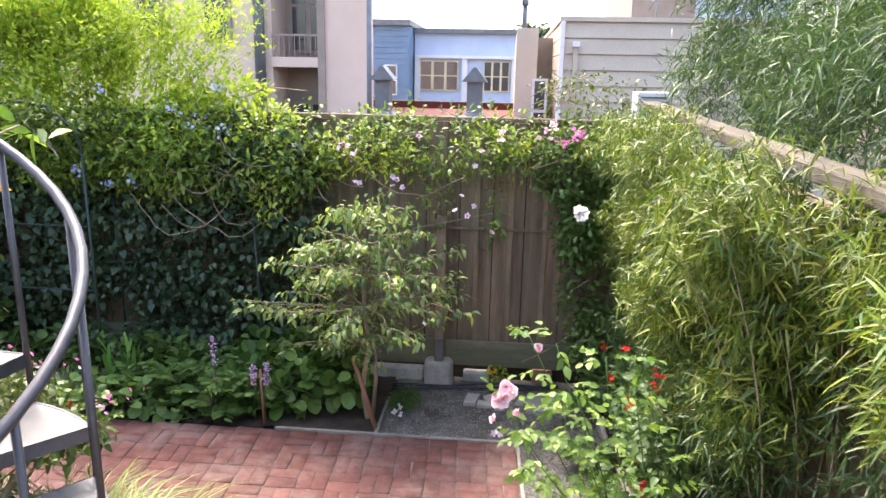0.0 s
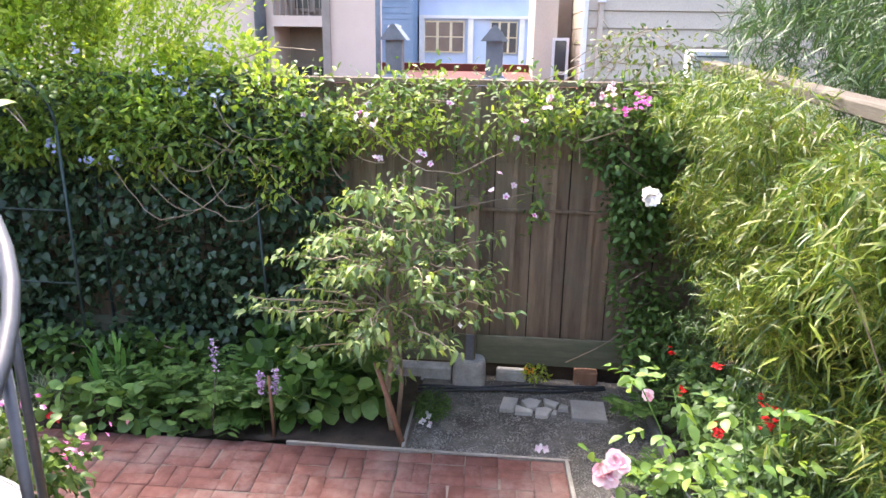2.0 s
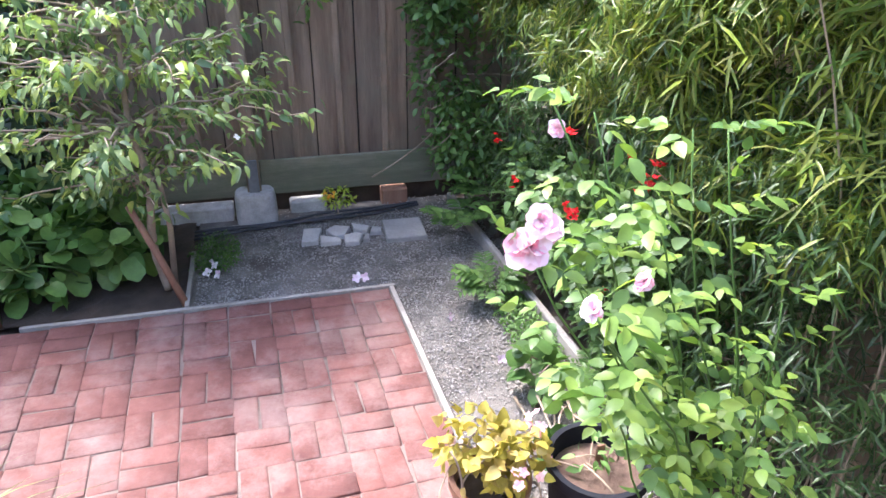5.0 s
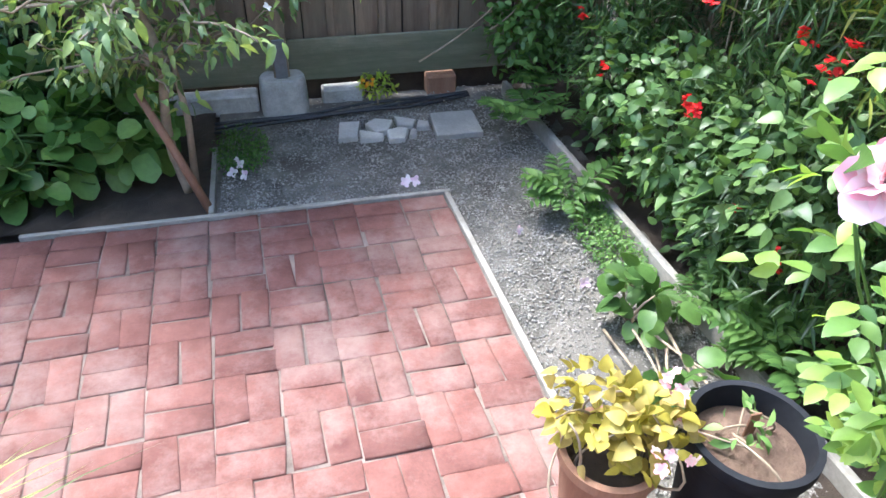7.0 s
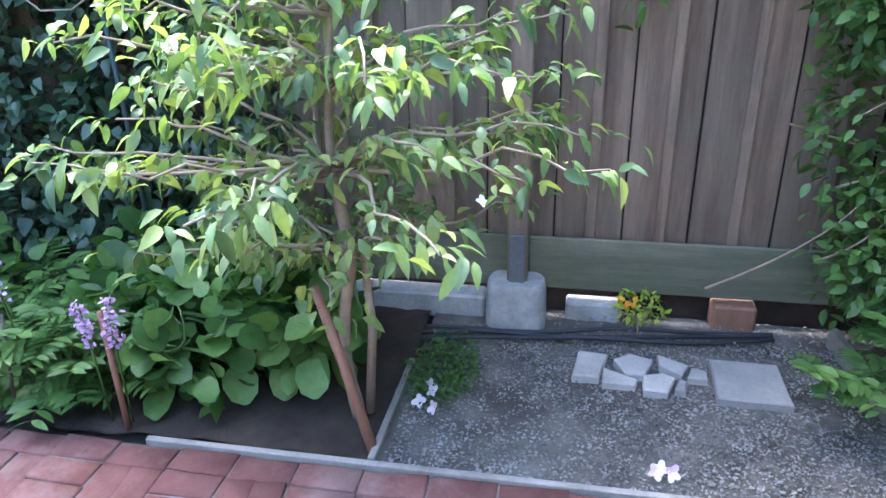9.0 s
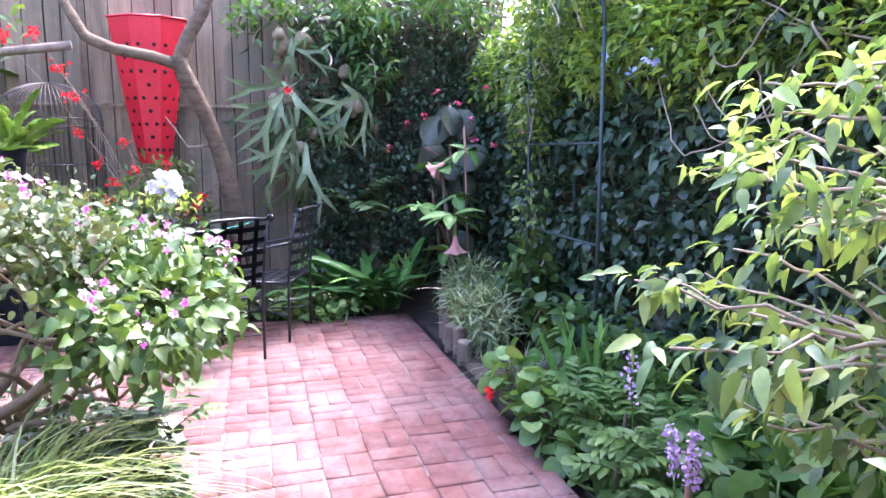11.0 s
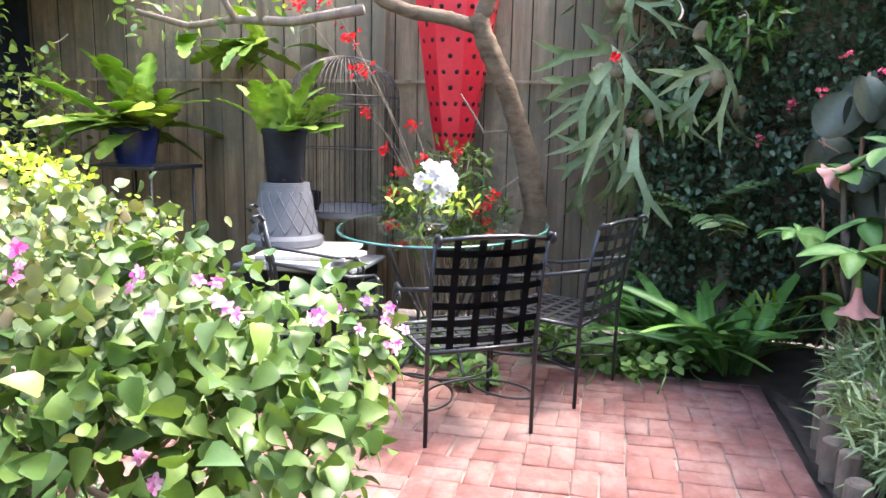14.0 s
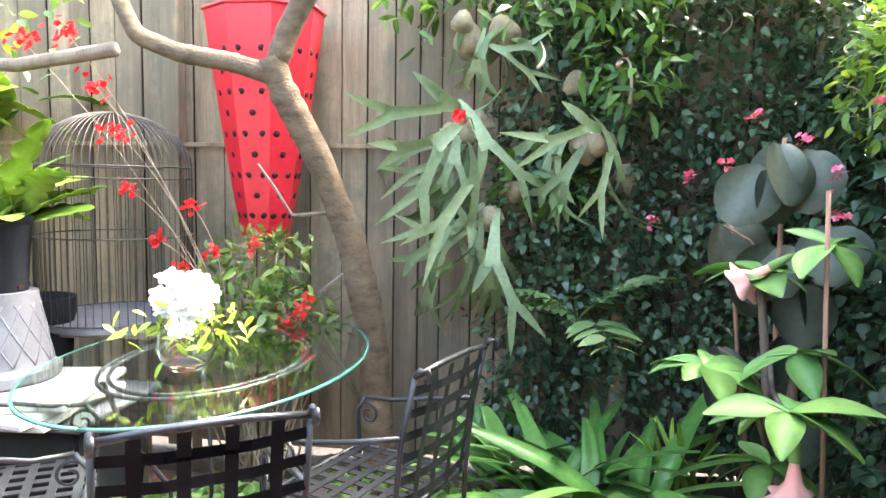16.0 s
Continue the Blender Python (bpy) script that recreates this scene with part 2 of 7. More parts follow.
def solid_mat(name, cols, rough=0.6, metal=0.0, scale=3.0, fine=60.0, bump=0.25, dist=0.004, stretch=(1, 1, 1), vary="", spec=0.4, dirt=None, amount=0.8, placed=False):
    """A general surface: colour drifting between two tones, fine grain and relief, optional dirt colour."""
    m, nt, bsdf, out = shader(name)
    vec = node(nt, "ShaderNodeNewGeometry").outputs["Position"] if placed else coords(nt, stretch)
    a, b = noise_tex(nt, vec, scale, 5), noise_tex(nt, vec, fine, 6, 0.7)
    col = ramp(nt, a, [(0.3, cols[0]), (0.7, cols[1])])
    col = mixc(nt, 0.5, col, ramp(nt, b, [(0.3, (0.65, 0.65, 0.65)), (0.72, (1.2, 1.2, 1.2))]), "MULTIPLY")
    if vary:
        src = node(nt, "ShaderNodeObjectInfo").outputs["Random"] if vary == "object" else node(nt, "ShaderNodeNewGeometry").outputs["Random Per Island"]
        col = mixc(nt, amount, col, ramp(nt, src, [(0.0, (0.62, 0.6, 0.6)), (0.5, (1.0, 0.98, 0.96)), (1.0, (1.25, 1.2, 1.15))]), "MULTIPLY")
    if dirt:
        d = noise_tex(nt, node(nt, "ShaderNodeNewGeometry").outputs["Position"], 1.9, 8, 0.78)
        msk = ramp(nt, d, [(0.46, (0, 0, 0)), (0.66, (0.9, 0.9, 0.9))])
        col = mixc(nt, msk, col, dirt)
    nt.links.new(col, bsdf.inputs["Base Color"])
    rr = ramp(nt, b, [(0.2, (max(0.02, rough - 0.12),) * 3), (0.8, (min(1, rough + 0.12),) * 3)])
    nt.links.new(rr, bsdf.inputs["Roughness"])
    bsdf.inputs["Metallic"].default_value = metal
    bsdf.inputs["Specular IOR Level"].default_value = spec
    bumped(nt, bsdf, b, bump, dist)
    return m


def glass_mat(name, tint=(0.92, 1.0, 0.97), rough=0.0):
    m, nt, bsdf, out = shader(name)
    bsdf.inputs["Base Color"].default_value = (*tint, 1)
    bsdf.inputs["Transmission Weight"].default_value = 1.0
    bsdf.inputs["Roughness"].default_value = rough
    bsdf.inputs["IOR"].default_value = 1.45
    return m


M_SOIL = solid_mat("soil", ((0.035, 0.026, 0.02), (0.11, 0.082, 0.06)), 0.95, scale=4, fine=120, bump=0.9, dist=0.02)
M_GRAVEL = solid_mat("gravel", ((0.10, 0.095, 0.085), (0.26, 0.24, 0.21)), 0.9, scale=6, fine=160, bump=0.8, dist=0.012, vary="island", dirt=(0.07, 0.058, 0.045))
M_PEBBLE = solid_mat("pebble", ((0.15, 0.148, 0.138), (0.40, 0.385, 0.355)), 0.85, scale=9, fine=160, bump=0.4, vary="island")
M_BRICK = solid_mat("brick", ((0.118, 0.044, 0.036), (0.205, 0.094, 0.078)), 0.85, scale=9, fine=90, bump=0.6, dist=0.006, vary="object", dirt=(0.235, 0.158, 0.138), amount=0.4, placed=True)
M_BRICK_FAR = solid_mat("brick_field", ((0.118, 0.044, 0.036), (0.205, 0.094, 0.078)), 0.85, scale=9, fine=90, bump=0.6, dist=0.006, vary="island", dirt=(0.235, 0.158, 0.138), amount=0.4, placed=True)
M_JOINT = solid_mat("joint_sand", ((0.05, 0.038, 0.03), (0.30, 0.235, 0.20)), 0.95, scale=3, fine=140, bump=0.7, dist=0.006)
M_FENCE = solid_mat("weathered_redwood", ((0.15, 0.105, 0.072), (0.31, 0.236, 0.165)), 0.85, scale=2.2, fine=14, bump=0.8, dist=0.008, stretch=(6, 6, 0.6), vary="object", dirt=(0.17, 0.15, 0.105))
M_KICK = solid_mat("mossy_kickboard", ((0.12, 0.12, 0.075), (0.24, 0.23, 0.16)), 0.9, scale=2.5, fine=18, bump=0.7, dist=0.006, stretch=(0.6, 6, 6), dirt=(0.12, 0.14, 0.08))
M_FENCE_GREY = solid_mat("weathered_grey_fence", ((0.125, 0.089, 0.053), (0.383, 0.291, 0.187)), 0.88, scale=1.6, fine=16, bump=0.8, dist=0.008, stretch=(5, 5, 0.45), vary="object", dirt=(0.13, 0.12, 0.08))
# near-black fill behind gaps; on the fences it paints the shade between boards
M_GAP = solid_mat("near_black_gap_fill", ((0.02, 0.016, 0.012), (0.04, 0.032, 0.025)), 0.95)
M_BEAM = solid_mat("grey_timber", ((0.075, 0.063, 0.048), (0.18, 0.155, 0.122)), 0.9, scale=3, fine=20, bump=0.8, dist=0.01, stretch=(6, 0.6, 6), dirt=(0.10, 0.085, 0.06))
M_EDGE = solid_mat("edging_board", ((0.225, 0.203, 0.173), (0.36, 0.338, 0.3)), 0.85, scale=5, fine=40, bump=0.4)
M_CONCRETE = solid_mat("concrete", ((0.39, 0.377, 0.351), (0.585, 0.572, 0.533)), 0.9, scale=5, fine=90, bump=0.4, dirt=(0.22, 0.21, 0.18))
M_SLATE = solid_mat("flagstone", ((0.33, 0.323, 0.3), (0.495, 0.48, 0.45)), 0.85, scale=5, fine=70, bump=0.5, vary="object")
M_TILE = solid_mat("worn_tile", ((0.17, 0.14, 0.125), (0.30, 0.26, 0.235)), 0.88, scale=9, fine=60, bump=0.5)
M_BARK = solid_mat("bark", ((0.14, 0.105, 0.075), (0.27, 0.22, 0.165)), 0.9, scale=8, fine=45, bump=0.9, dist=0.01, stretch=(2, 2, 0.7))
M_BARK_LICHEN = solid_mat("lichened_bark", ((0.07, 0.045, 0.026), (0.24, 0.165, 0.10)), 0.9, scale=9, fine=46, bump=1.0, dist=0.02, stretch=(1, 1, 2.2), dirt=(0.18, 0.135, 0.08))
M_TWIG = solid_mat("twig", ((0.22, 0.165, 0.11), (0.396, 0.319, 0.231)), 0.85, scale=9, fine=60)
M_SHIELD = solid_mat("papery_shield", ((0.16, 0.12, 0.07), (0.34, 0.28, 0.17)), 0.8, scale=12, fine=60)
M_STAKE = solid_mat("red_stake", ((0.238, 0.119, 0.072), (0.302, 0.17, 0.108)), 0.85, scale=5, fine=40, stretch=(5, 5, 0.8))
M_IRON = solid_mat("black_iron", ((0.012, 0.013, 0.016), (0.03, 0.032, 0.036)), 0.38, metal=0.3, scale=9, fine=90, bump=0.15, dist=0.002, spec=0.6)
M_STEEL = solid_mat("grey_painted_steel", ((0.058, 0.06, 0.065), (0.096, 0.098, 0.106)), 0.42, metal=0.5, scale=5, fine=70, bump=0.15, dist=0.002, dirt=(0.10, 0.10, 0.11))
M_TREAD_EDGE = solid_mat("grey_tread_edge", ((0.085, 0.09, 0.105), (0.15, 0.155, 0.175)), 0.45, metal=0.3, scale=6, fine=80, bump=0.2, dist=0.002)
M_TREAD = solid_mat("grey_tread_plate", ((0.125, 0.126, 0.128), (0.215, 0.215, 0.213)), 0.42, metal=0.3, scale=6, fine=80, bump=0.3, dist=0.003, dirt=(0.2, 0.2, 0.2))
M_PLASTIC = solid_mat("black_plastic", ((0.012, 0.013, 0.016), (0.025, 0.027, 0.032)), 0.7, scale=6, fine=50, bump=0.1, dist=0.002, spec=0.06)
M_GREYPOT = solid_mat("grey_resin", ((0.088, 0.092, 0.102), (0.136, 0.139, 0.15)), 0.65, scale=7, fine=80, bump=0.3)
M_BLUEPOT = solid_mat("blue_glaze", ((0.008, 0.014, 0.07), (0.02, 0.03, 0.13)), 0.2, scale=5, fine=40, bump=0.05)
M_RED = solid_mat("red_enamel", ((0.50, 0.008, 0.02), (0.62, 0.02, 0.034)), 0.42, scale=4, fine=40, bump=0.08, spec=0.5)
# near-black colour that stands for the shade inside holes
M_DARKHOLE = solid_mat("painted_hole_shade", ((0.02, 0.003, 0.004), (0.04, 0.006, 0.007)), 0.8)
M_WHITE_STONE = solid_mat("white_quartz", ((0.62, 0.62, 0.60), (0.8, 0.8, 0.79)), 0.5, scale=9, fine=60, bump=0.5)
M_PAPER = solid_mat("grey_plate", ((0.42, 0.41, 0.39), (0.6, 0.59, 0.56)), 0.8, scale=6, fine=50)
M_WIRE = solid_mat("rusty_wire", ((0.055, 0.048, 0.042), (0.12, 0.105, 0.092)), 0.5, metal=0.6, scale=20, fine=120)
M_GREENPIPE = solid_mat("green_coated_tube", ((0.015, 0.032, 0.028), (0.035, 0.06, 0.052)), 0.5, scale=9, fine=60)
M_HOSE = solid_mat("black_hose", ((0.02, 0.022, 0.026), (0.04, 0.042, 0.048)), 0.5)
M_PINK_STUCCO = solid_mat("cream_pink_stucco", ((0.695, 0.527, 0.429), (0.811, 0.637, 0.526)), 0.95, scale=0.8, fine=60, bump=0.4, dist=0.01)
M_BEIGE = solid_mat("beige_siding", ((0.488, 0.42, 0.34), (0.585, 0.511, 0.417)), 0.85, scale=0.9, fine=40, bump=0.2)
M_BLUE1 = solid_mat("blue_grey_paint", ((0.16, 0.25, 0.36), (0.22, 0.31, 0.43)), 0.7, scale=1, fine=20)
M_BLUE2 = solid_mat("pale_blue_paint", ((0.45, 0.56, 0.74), (0.53, 0.64, 0.80)), 0.7, scale=1, fine=20)
M_CREAM = solid_mat("cream_trim", ((0.62, 0.55, 0.36), (0.72, 0.65, 0.46)), 0.7, scale=3, fine=30)
M_WHITE = solid_mat("white_trim", ((0.70, 0.70, 0.70), (0.80, 0.80, 0.80)), 0.6, scale=3, fine=40)
M_TAUPE = solid_mat("taupe_trim", ((0.30, 0.24, 0.20), (0.38, 0.31, 0.26)), 0.8, scale=3, fine=40)
M_ROOF = solid_mat("dark_red_roof", ((0.10, 0.025, 0.02), (0.16, 0.045, 0.035)), 0.9, scale=2, fine=40)
M_ZINC = solid_mat("grey_zinc", ((0.13, 0.15, 0.17), (0.21, 0.23, 0.25)), 0.5, metal=0.5, scale=5, fine=50)
M_HOUSE = solid_mat("house_wall", ((0.50, 0.48, 0.44), (0.58, 0.56, 0.52)), 0.85, scale=1, fine=30)
M_DECK = solid_mat("deck_wood", ((0.20, 0.15, 0.11), (0.30, 0.24, 0.18)), 0.85, scale=3, fine=24, stretch=(0.7, 6, 6), vary="object")
M_PANE = solid_mat("dark_window_glass", ((0.03, 0.035, 0.04), (0.06, 0.065, 0.075)), 0.06, scale=1, fine=3, bump=0.02, spec=0.8)
M_GLASS = glass_mat("table_glass", (0.86, 0.97, 0.93))
M_GLASSEDGE = solid_mat("green_glass_edge", ((0.018, 0.096, 0.078), (0.06, 0.18, 0.15)), 0.12, scale=4, fine=30, bump=0.05, spec=0.8)
M_CLEAR = glass_mat("clear_glass", (0.97, 0.98, 0.98))

G_VINE = leaf_mat("vine_leaf", ((0.05, 0.11, 0.028), (0.12, 0.22, 0.045), (0.30, 0.39, 0.085), (0.09, 0.17, 0.06), (0.21, 0.27, 0.06)), 0.4, 0.35)
G_VINE_L = leaf_mat("light_creeper_leaf", ((0.09, 0.18, 0.045), (0.19, 0.32, 0.06), (0.37, 0.48, 0.10), (0.13, 0.23, 0.07)), 0.38, 0.5)
G_VINE_Y = leaf_mat("yellow_green_leaf", ((0.238, 0.356, 0.053), (0.416, 0.535, 0.083), (0.564, 0.653, 0.119)), 0.45, 0.4)
G_JAS = leaf_mat("feathery_yellow_leaf", ((0.20, 0.34, 0.045), (0.40, 0.53, 0.075), (0.60, 0.68, 0.13)), 0.5, 0.5)
G_DARK = leaf_mat("dark_ivy_leaf", ((0.03, 0.068, 0.036), (0.058, 0.112, 0.058), (0.095, 0.16, 0.085)), 0.32, 0.2)
G_MID = leaf_mat("mid_green_leaf", ((0.062, 0.138, 0.037), (0.1, 0.2, 0.05), (0.138, 0.25, 0.062)), 0.45, 0.3)
G_ROSE = leaf_mat("rose_leaf", ((0.07, 0.15, 0.045), (0.13, 0.25, 0.055), (0.29, 0.42, 0.085), (0.10, 0.19, 0.05), (0.20, 0.33, 0.065)), 0.4, 0.4)
G_BAMBOO = leaf_mat("bamboo_leaf", ((0.03, 0.075, 0.015), (0.10, 0.18, 0.028), (0.245, 0.325, 0.054), (0.20, 0.215, 0.05), (0.055, 0.12, 0.025)), 0.36, 0.3)
# darker copy of the bamboo leaf: the shade low down is put into the colour
G_BAMBOO_SHADE = leaf_mat("shade_toned_bamboo_leaf", ((0.022, 0.055, 0.019), (0.055, 0.115, 0.034), (0.10, 0.17, 0.055)), 0.36, 0.3)
G_PODO = leaf_mat("long_needle_leaf", ((0.043, 0.09, 0.043), (0.08, 0.149, 0.064), (0.127, 0.213, 0.08)), 0.4, 0.25)
G_TREE = leaf_mat("small_tree_leaf", ((0.075, 0.14, 0.065), (0.14, 0.23, 0.085), (0.24, 0.345, 0.11), (0.37, 0.46, 0.155), (0.165, 0.25, 0.13)), 0.42, 0.35)
G_STAG = leaf_mat("staghorn_frond", ((0.226, 0.315, 0.166), (0.316, 0.41, 0.219), (0.423, 0.492, 0.258)), 0.55, 0.2, by="object")
G_EPI = leaf_mat("flat_cactus_stem", ((0.172, 0.317, 0.046), (0.264, 0.436, 0.059), (0.422, 0.554, 0.092)), 0.4, 0.3, by="object")
G_STRAP = leaf_mat("strap_leaf", ((0.094, 0.26, 0.058), (0.165, 0.377, 0.083), (0.26, 0.496, 0.117)), 0.3, 0.25, by="object")
G_BRUG = leaf_mat("broad_soft_leaf", ((0.129, 0.287, 0.071), (0.187, 0.389, 0.093), (0.245, 0.446, 0.115)), 0.5, 0.3, by="object")
G_BEGONIA = leaf_mat("grey_begonia_leaf", ((0.09, 0.12, 0.09), (0.14, 0.17, 0.13), (0.19, 0.215, 0.17)), 0.55, 0.2, by="object")
G_GRASS = leaf_mat("variegated_grass", ((0.05, 0.105, 0.035), (0.20, 0.30, 0.06), (0.52, 0.56, 0.27), (0.10, 0.16, 0.075), (0.38, 0.46, 0.11)), 0.4, 0.35)
G_GRASS_D = leaf_mat("bluish_grass", ((0.09, 0.14, 0.08), (0.17, 0.22, 0.13), (0.36, 0.38, 0.24)), 0.5, 0.3)
G_GER = leaf_mat("geranium_leaf", ((0.072, 0.118, 0.046), (0.118, 0.175, 0.066), (0.175, 0.225, 0.09), (0.21, 0.175, 0.10)), 0.5, 0.22)
G_GER_LIME = leaf_mat("lime_geranium_leaf", ((0.05, 0.105, 0.028), (0.088, 0.168, 0.04), (0.16, 0.25, 0.055), (0.068, 0.125, 0.042)), 0.45, 0.25)
G_COVER = leaf_mat("ground_cover_leaf", ((0.10, 0.21, 0.06), (0.17, 0.31, 0.09), (0.24, 0.38, 0.12)), 0.5, 0.3)
G_SUCC = leaf_mat("succulent_leaf", ((0.08, 0.14, 0.08), (0.13, 0.20, 0.11), (0.10, 0.19, 0.04)), 0.4, 0.1)
G_YELLOW = leaf_mat("lime_yellow_leaf", ((0.272, 0.253, 0.041), (0.389, 0.331, 0.057), (0.441, 0.349, 0.13)), 0.5, 0.35)
G_ROSEMARY = leaf_mat("silvery_needle", ((0.147, 0.213, 0.09), (0.27, 0.362, 0.171), (0.45, 0.55, 0.288)), 0.55, 0.2)
G_FERN = leaf_mat("fern_pinna", ((0.09, 0.17, 0.06), (0.14, 0.23, 0.09), (0.18, 0.27, 0.11)), 0.5, 0.3)
G_DEADRED = leaf_mat("red_old_leaf", ((0.55, 0.08, 0.03), (0.65, 0.16, 0.05), (0.60, 0.28, 0.06)), 0.5, 0.35)
G_HYDR = leaf_mat("round_toothed_leaf", ((0.055, 0.13, 0.035), (0.11, 0.23, 0.055), (0.19, 0.33, 0.085)), 0.45, 0.3)
P_PINK = leaf_mat("pink_petal", ((0.86, 0.40, 0.50), (0.88, 0.64, 0.67), (0.88, 0.80, 0.79)), 0.6, 0.3, 0.2)
P_MAGENTA = leaf_mat("magenta_petal", ((0.72, 0.075, 0.399), (0.8, 0.21, 0.551), (0.85, 0.45, 0.741)), 0.6, 0.3, 0.2)
P_GER = leaf_mat("pink_white_petal", ((0.80, 0.16, 0.50), (0.84, 0.40, 0.66), (0.86, 0.70, 0.80)), 0.6, 0.3, 0.2)
G_FUCH = leaf_mat("fuchsia_leaf", ((0.055, 0.12, 0.045), (0.10, 0.19, 0.06), (0.17, 0.28, 0.09)), 0.42, 0.3)
P_PALE = leaf_mat("pale_pink_petal", ((0.80, 0.60, 0.72), (0.85, 0.74, 0.80), (0.82, 0.80, 0.82)), 0.6, 0.3, 0.2)
P_WHITE = leaf_mat("white_petal", ((0.80, 0.80, 0.78), (0.86, 0.86, 0.85)), 0.6, 0.25, 0.2)
P_RED = leaf_mat("red_petal", ((0.65, 0.01, 0.02), (0.78, 0.03, 0.04), (0.80, 0.09, 0.07)), 0.55, 0.3, 0.2)
P_BLUE = leaf_mat("blue_petal", ((0.34, 0.38, 0.70), (0.46, 0.50, 0.76), (0.60, 0.64, 0.82)), 0.6, 0.3, 0.2)
P_LAV = leaf_mat("lavender_petal", ((0.45, 0.28, 0.55), (0.58, 0.42, 0.66), (0.68, 0.55, 0.72)), 0.6, 0.2, 0.2)
P_CORAL = leaf_mat("coral_petal", ((0.72, 0.06, 0.14), (0.82, 0.14, 0.22), (0.85, 0.30, 0.36)), 0.6, 0.3, 0.2)
P_TRUMPET = leaf_mat("salmon_petal", ((0.87, 0.43, 0.37), (0.88, 0.56, 0.47)), 0.6, 0.4, 0.2)
P_ORANGE = leaf_mat("orange_petal", ((0.85, 0.35, 0.03), (0.88, 0.5, 0.05)), 0.6, 0.3, 0.2)

# ---- the setting ----
ground = part("ground", raw_mesh("ground", [(-400, -400, -0.05), (400, -400, -0.05), (400, 400, -0.05), (-400, 400, -0.05)], None, [(0, 1, 2, 3)]), M_SOIL)
tagged(ground, "dark bare garden soil", "ground", kind="structure")


def lumpy(x0, x1, y0, y1, z, amp, step, rng):
    nx, ny = int((x1 - x0) / step) + 2, int((y1 - y0) / step) + 2
    X, Y = np.meshgrid(np.linspace(x0, x1, nx), np.linspace(y0, y1, ny), indexing="ij")
    Z = z + amp * (np.sin(X * 5.1 + Y * 3.3) + np.sin(Y * 6.7 - X * 2.2) + rng.normal(size=X.shape) * 0.8) / 2.5
    i, j = np.meshgrid(np.arange(nx - 1), np.arange(ny - 1), indexing="ij")
    q = np.stack([i * ny + j, (i + 1) * ny + j, (i + 1) * ny + j + 1, i * ny + j + 1], -1).reshape(-1, 4)
    return raw_mesh("bed", np.stack([X, Y, Z], -1).reshape(-1, 3), None, q, smooth=True)


tagged(part("planting_bed", lumpy(-6.4, -0.72, 4.5, 5.65, -0.01, 0.02, 0.06, RNG), M_SOIL), "dark soil bed along the back fence", "flower bed", kind="structure")
tagged(part("planting_bed", lumpy(1.04, 1.7, -0.5, 5.65, -0.01, 0.02, 0.06, RNG), M_SOIL), "dark soil bed under the bamboo", "flower bed", kind="structure")
tagged(part("planting_bed", lumpy(-6.4, -5.48, -2.0, 4.5, -0.045, 0.02, 0.06, RNG), M_SOIL), "dark soil bed along the grey fence", "flower bed", kind="structure")
gravel = part("gravel_path", lumpy(-0.7, 1.16, 0.3, 5.64, -0.012, 0.006, 0.05, RNG), M_GRAVEL)
for v in gravel.data.vertices:
    if v.co.y < 4.45 and v.co.x < 0.335 + 0.05 * (4.455 - v.co.y):
        v.co.z = -0.08
tagged(gravel, "fine grey gravel path beside the brick patio", "path", kind="structure")
n = 42000
px = np.stack([RNG.uniform(-0.68, 1.1, n), RNG.uniform(2.3, 5.45, n), RNG.uniform(-0.013, -0.005, n)], -1)
px = px[(px[:, 0] > 0.385 + 0.05 * (4.455 - px[:, 1])) | (px[:, 1] > 4.5)]
cube = np.array([(1, 0, 0), (-1, 0, 0), (0, 1, 0), (0, -1, 0), (0, 0, 0.7), (0, 0, -0.7)], float)
octa = np.array([(0, 2, 4), (2, 1, 4), (1, 3, 4), (3, 0, 4), (2, 0, 5), (1, 2, 5), (3, 1, 5), (0, 3, 5)])
size = RNG.uniform(0.0025, 0.0075, (len(px), 1, 1)) * (1 + 0.4 * RNG.normal(size=(len(px), 6, 1)))
pv = px[:, None] + cube[None] * size
pt = np.arange(len(px))[:, None, None] * 6 + octa[None]
tagged(part("pebbles", raw_mesh("pebbles", pv, pt), M_PEBBLE), "loose grey gravel stones on the path", "gravel", kind="stuff")

# brick patio: a bed of sand with the bricks laid in pairs, each pair across its neighbours
PX0, PX1, PY0, PY1 = -5.45, 0.49, 0.3, 4.455


def edge_x(y):
    return 0.345 + 0.05 * (4.455 - y)


patio = thing("patio_floor", "weathered red brick patio in basket weave", "patio", (-2.5, 2.4, 0), kind="structure")
bm = box_bm(PX0, PX1, PY0, PY1, -0.06, -0.0075)
for v in bm.verts:
    if v.co.x > 0:
        v.co.x = edge_x(v.co.y)
part("joint_sand", bm, M_JOINT, patio)
part("joint_sand", box_bm(-6.0, PX0 - 0.001, PY0, 3.15, -0.06, -0.0075), M_JOINT, patio)


def brick_arrays(w, d):
    h, c = 0.05, 0.0045
    ring = lambda a, b, z: [(-a, -b, z), (a, -b, z), (a, b, z), (-a, b, z)]
    v = ring(w / 2, d / 2, -h) + ring(w / 2, d / 2, -c) + ring(w / 2 - c, d / 2 - c, 0)
    q = [(i + k, (i + 1) % 4 + k, (i + 1) % 4 + k + 4, i + k + 4) for k in (0, 4) for i in range(4)] + [(8, 9, 10, 11)]
    return np.array(v), np.array(q)


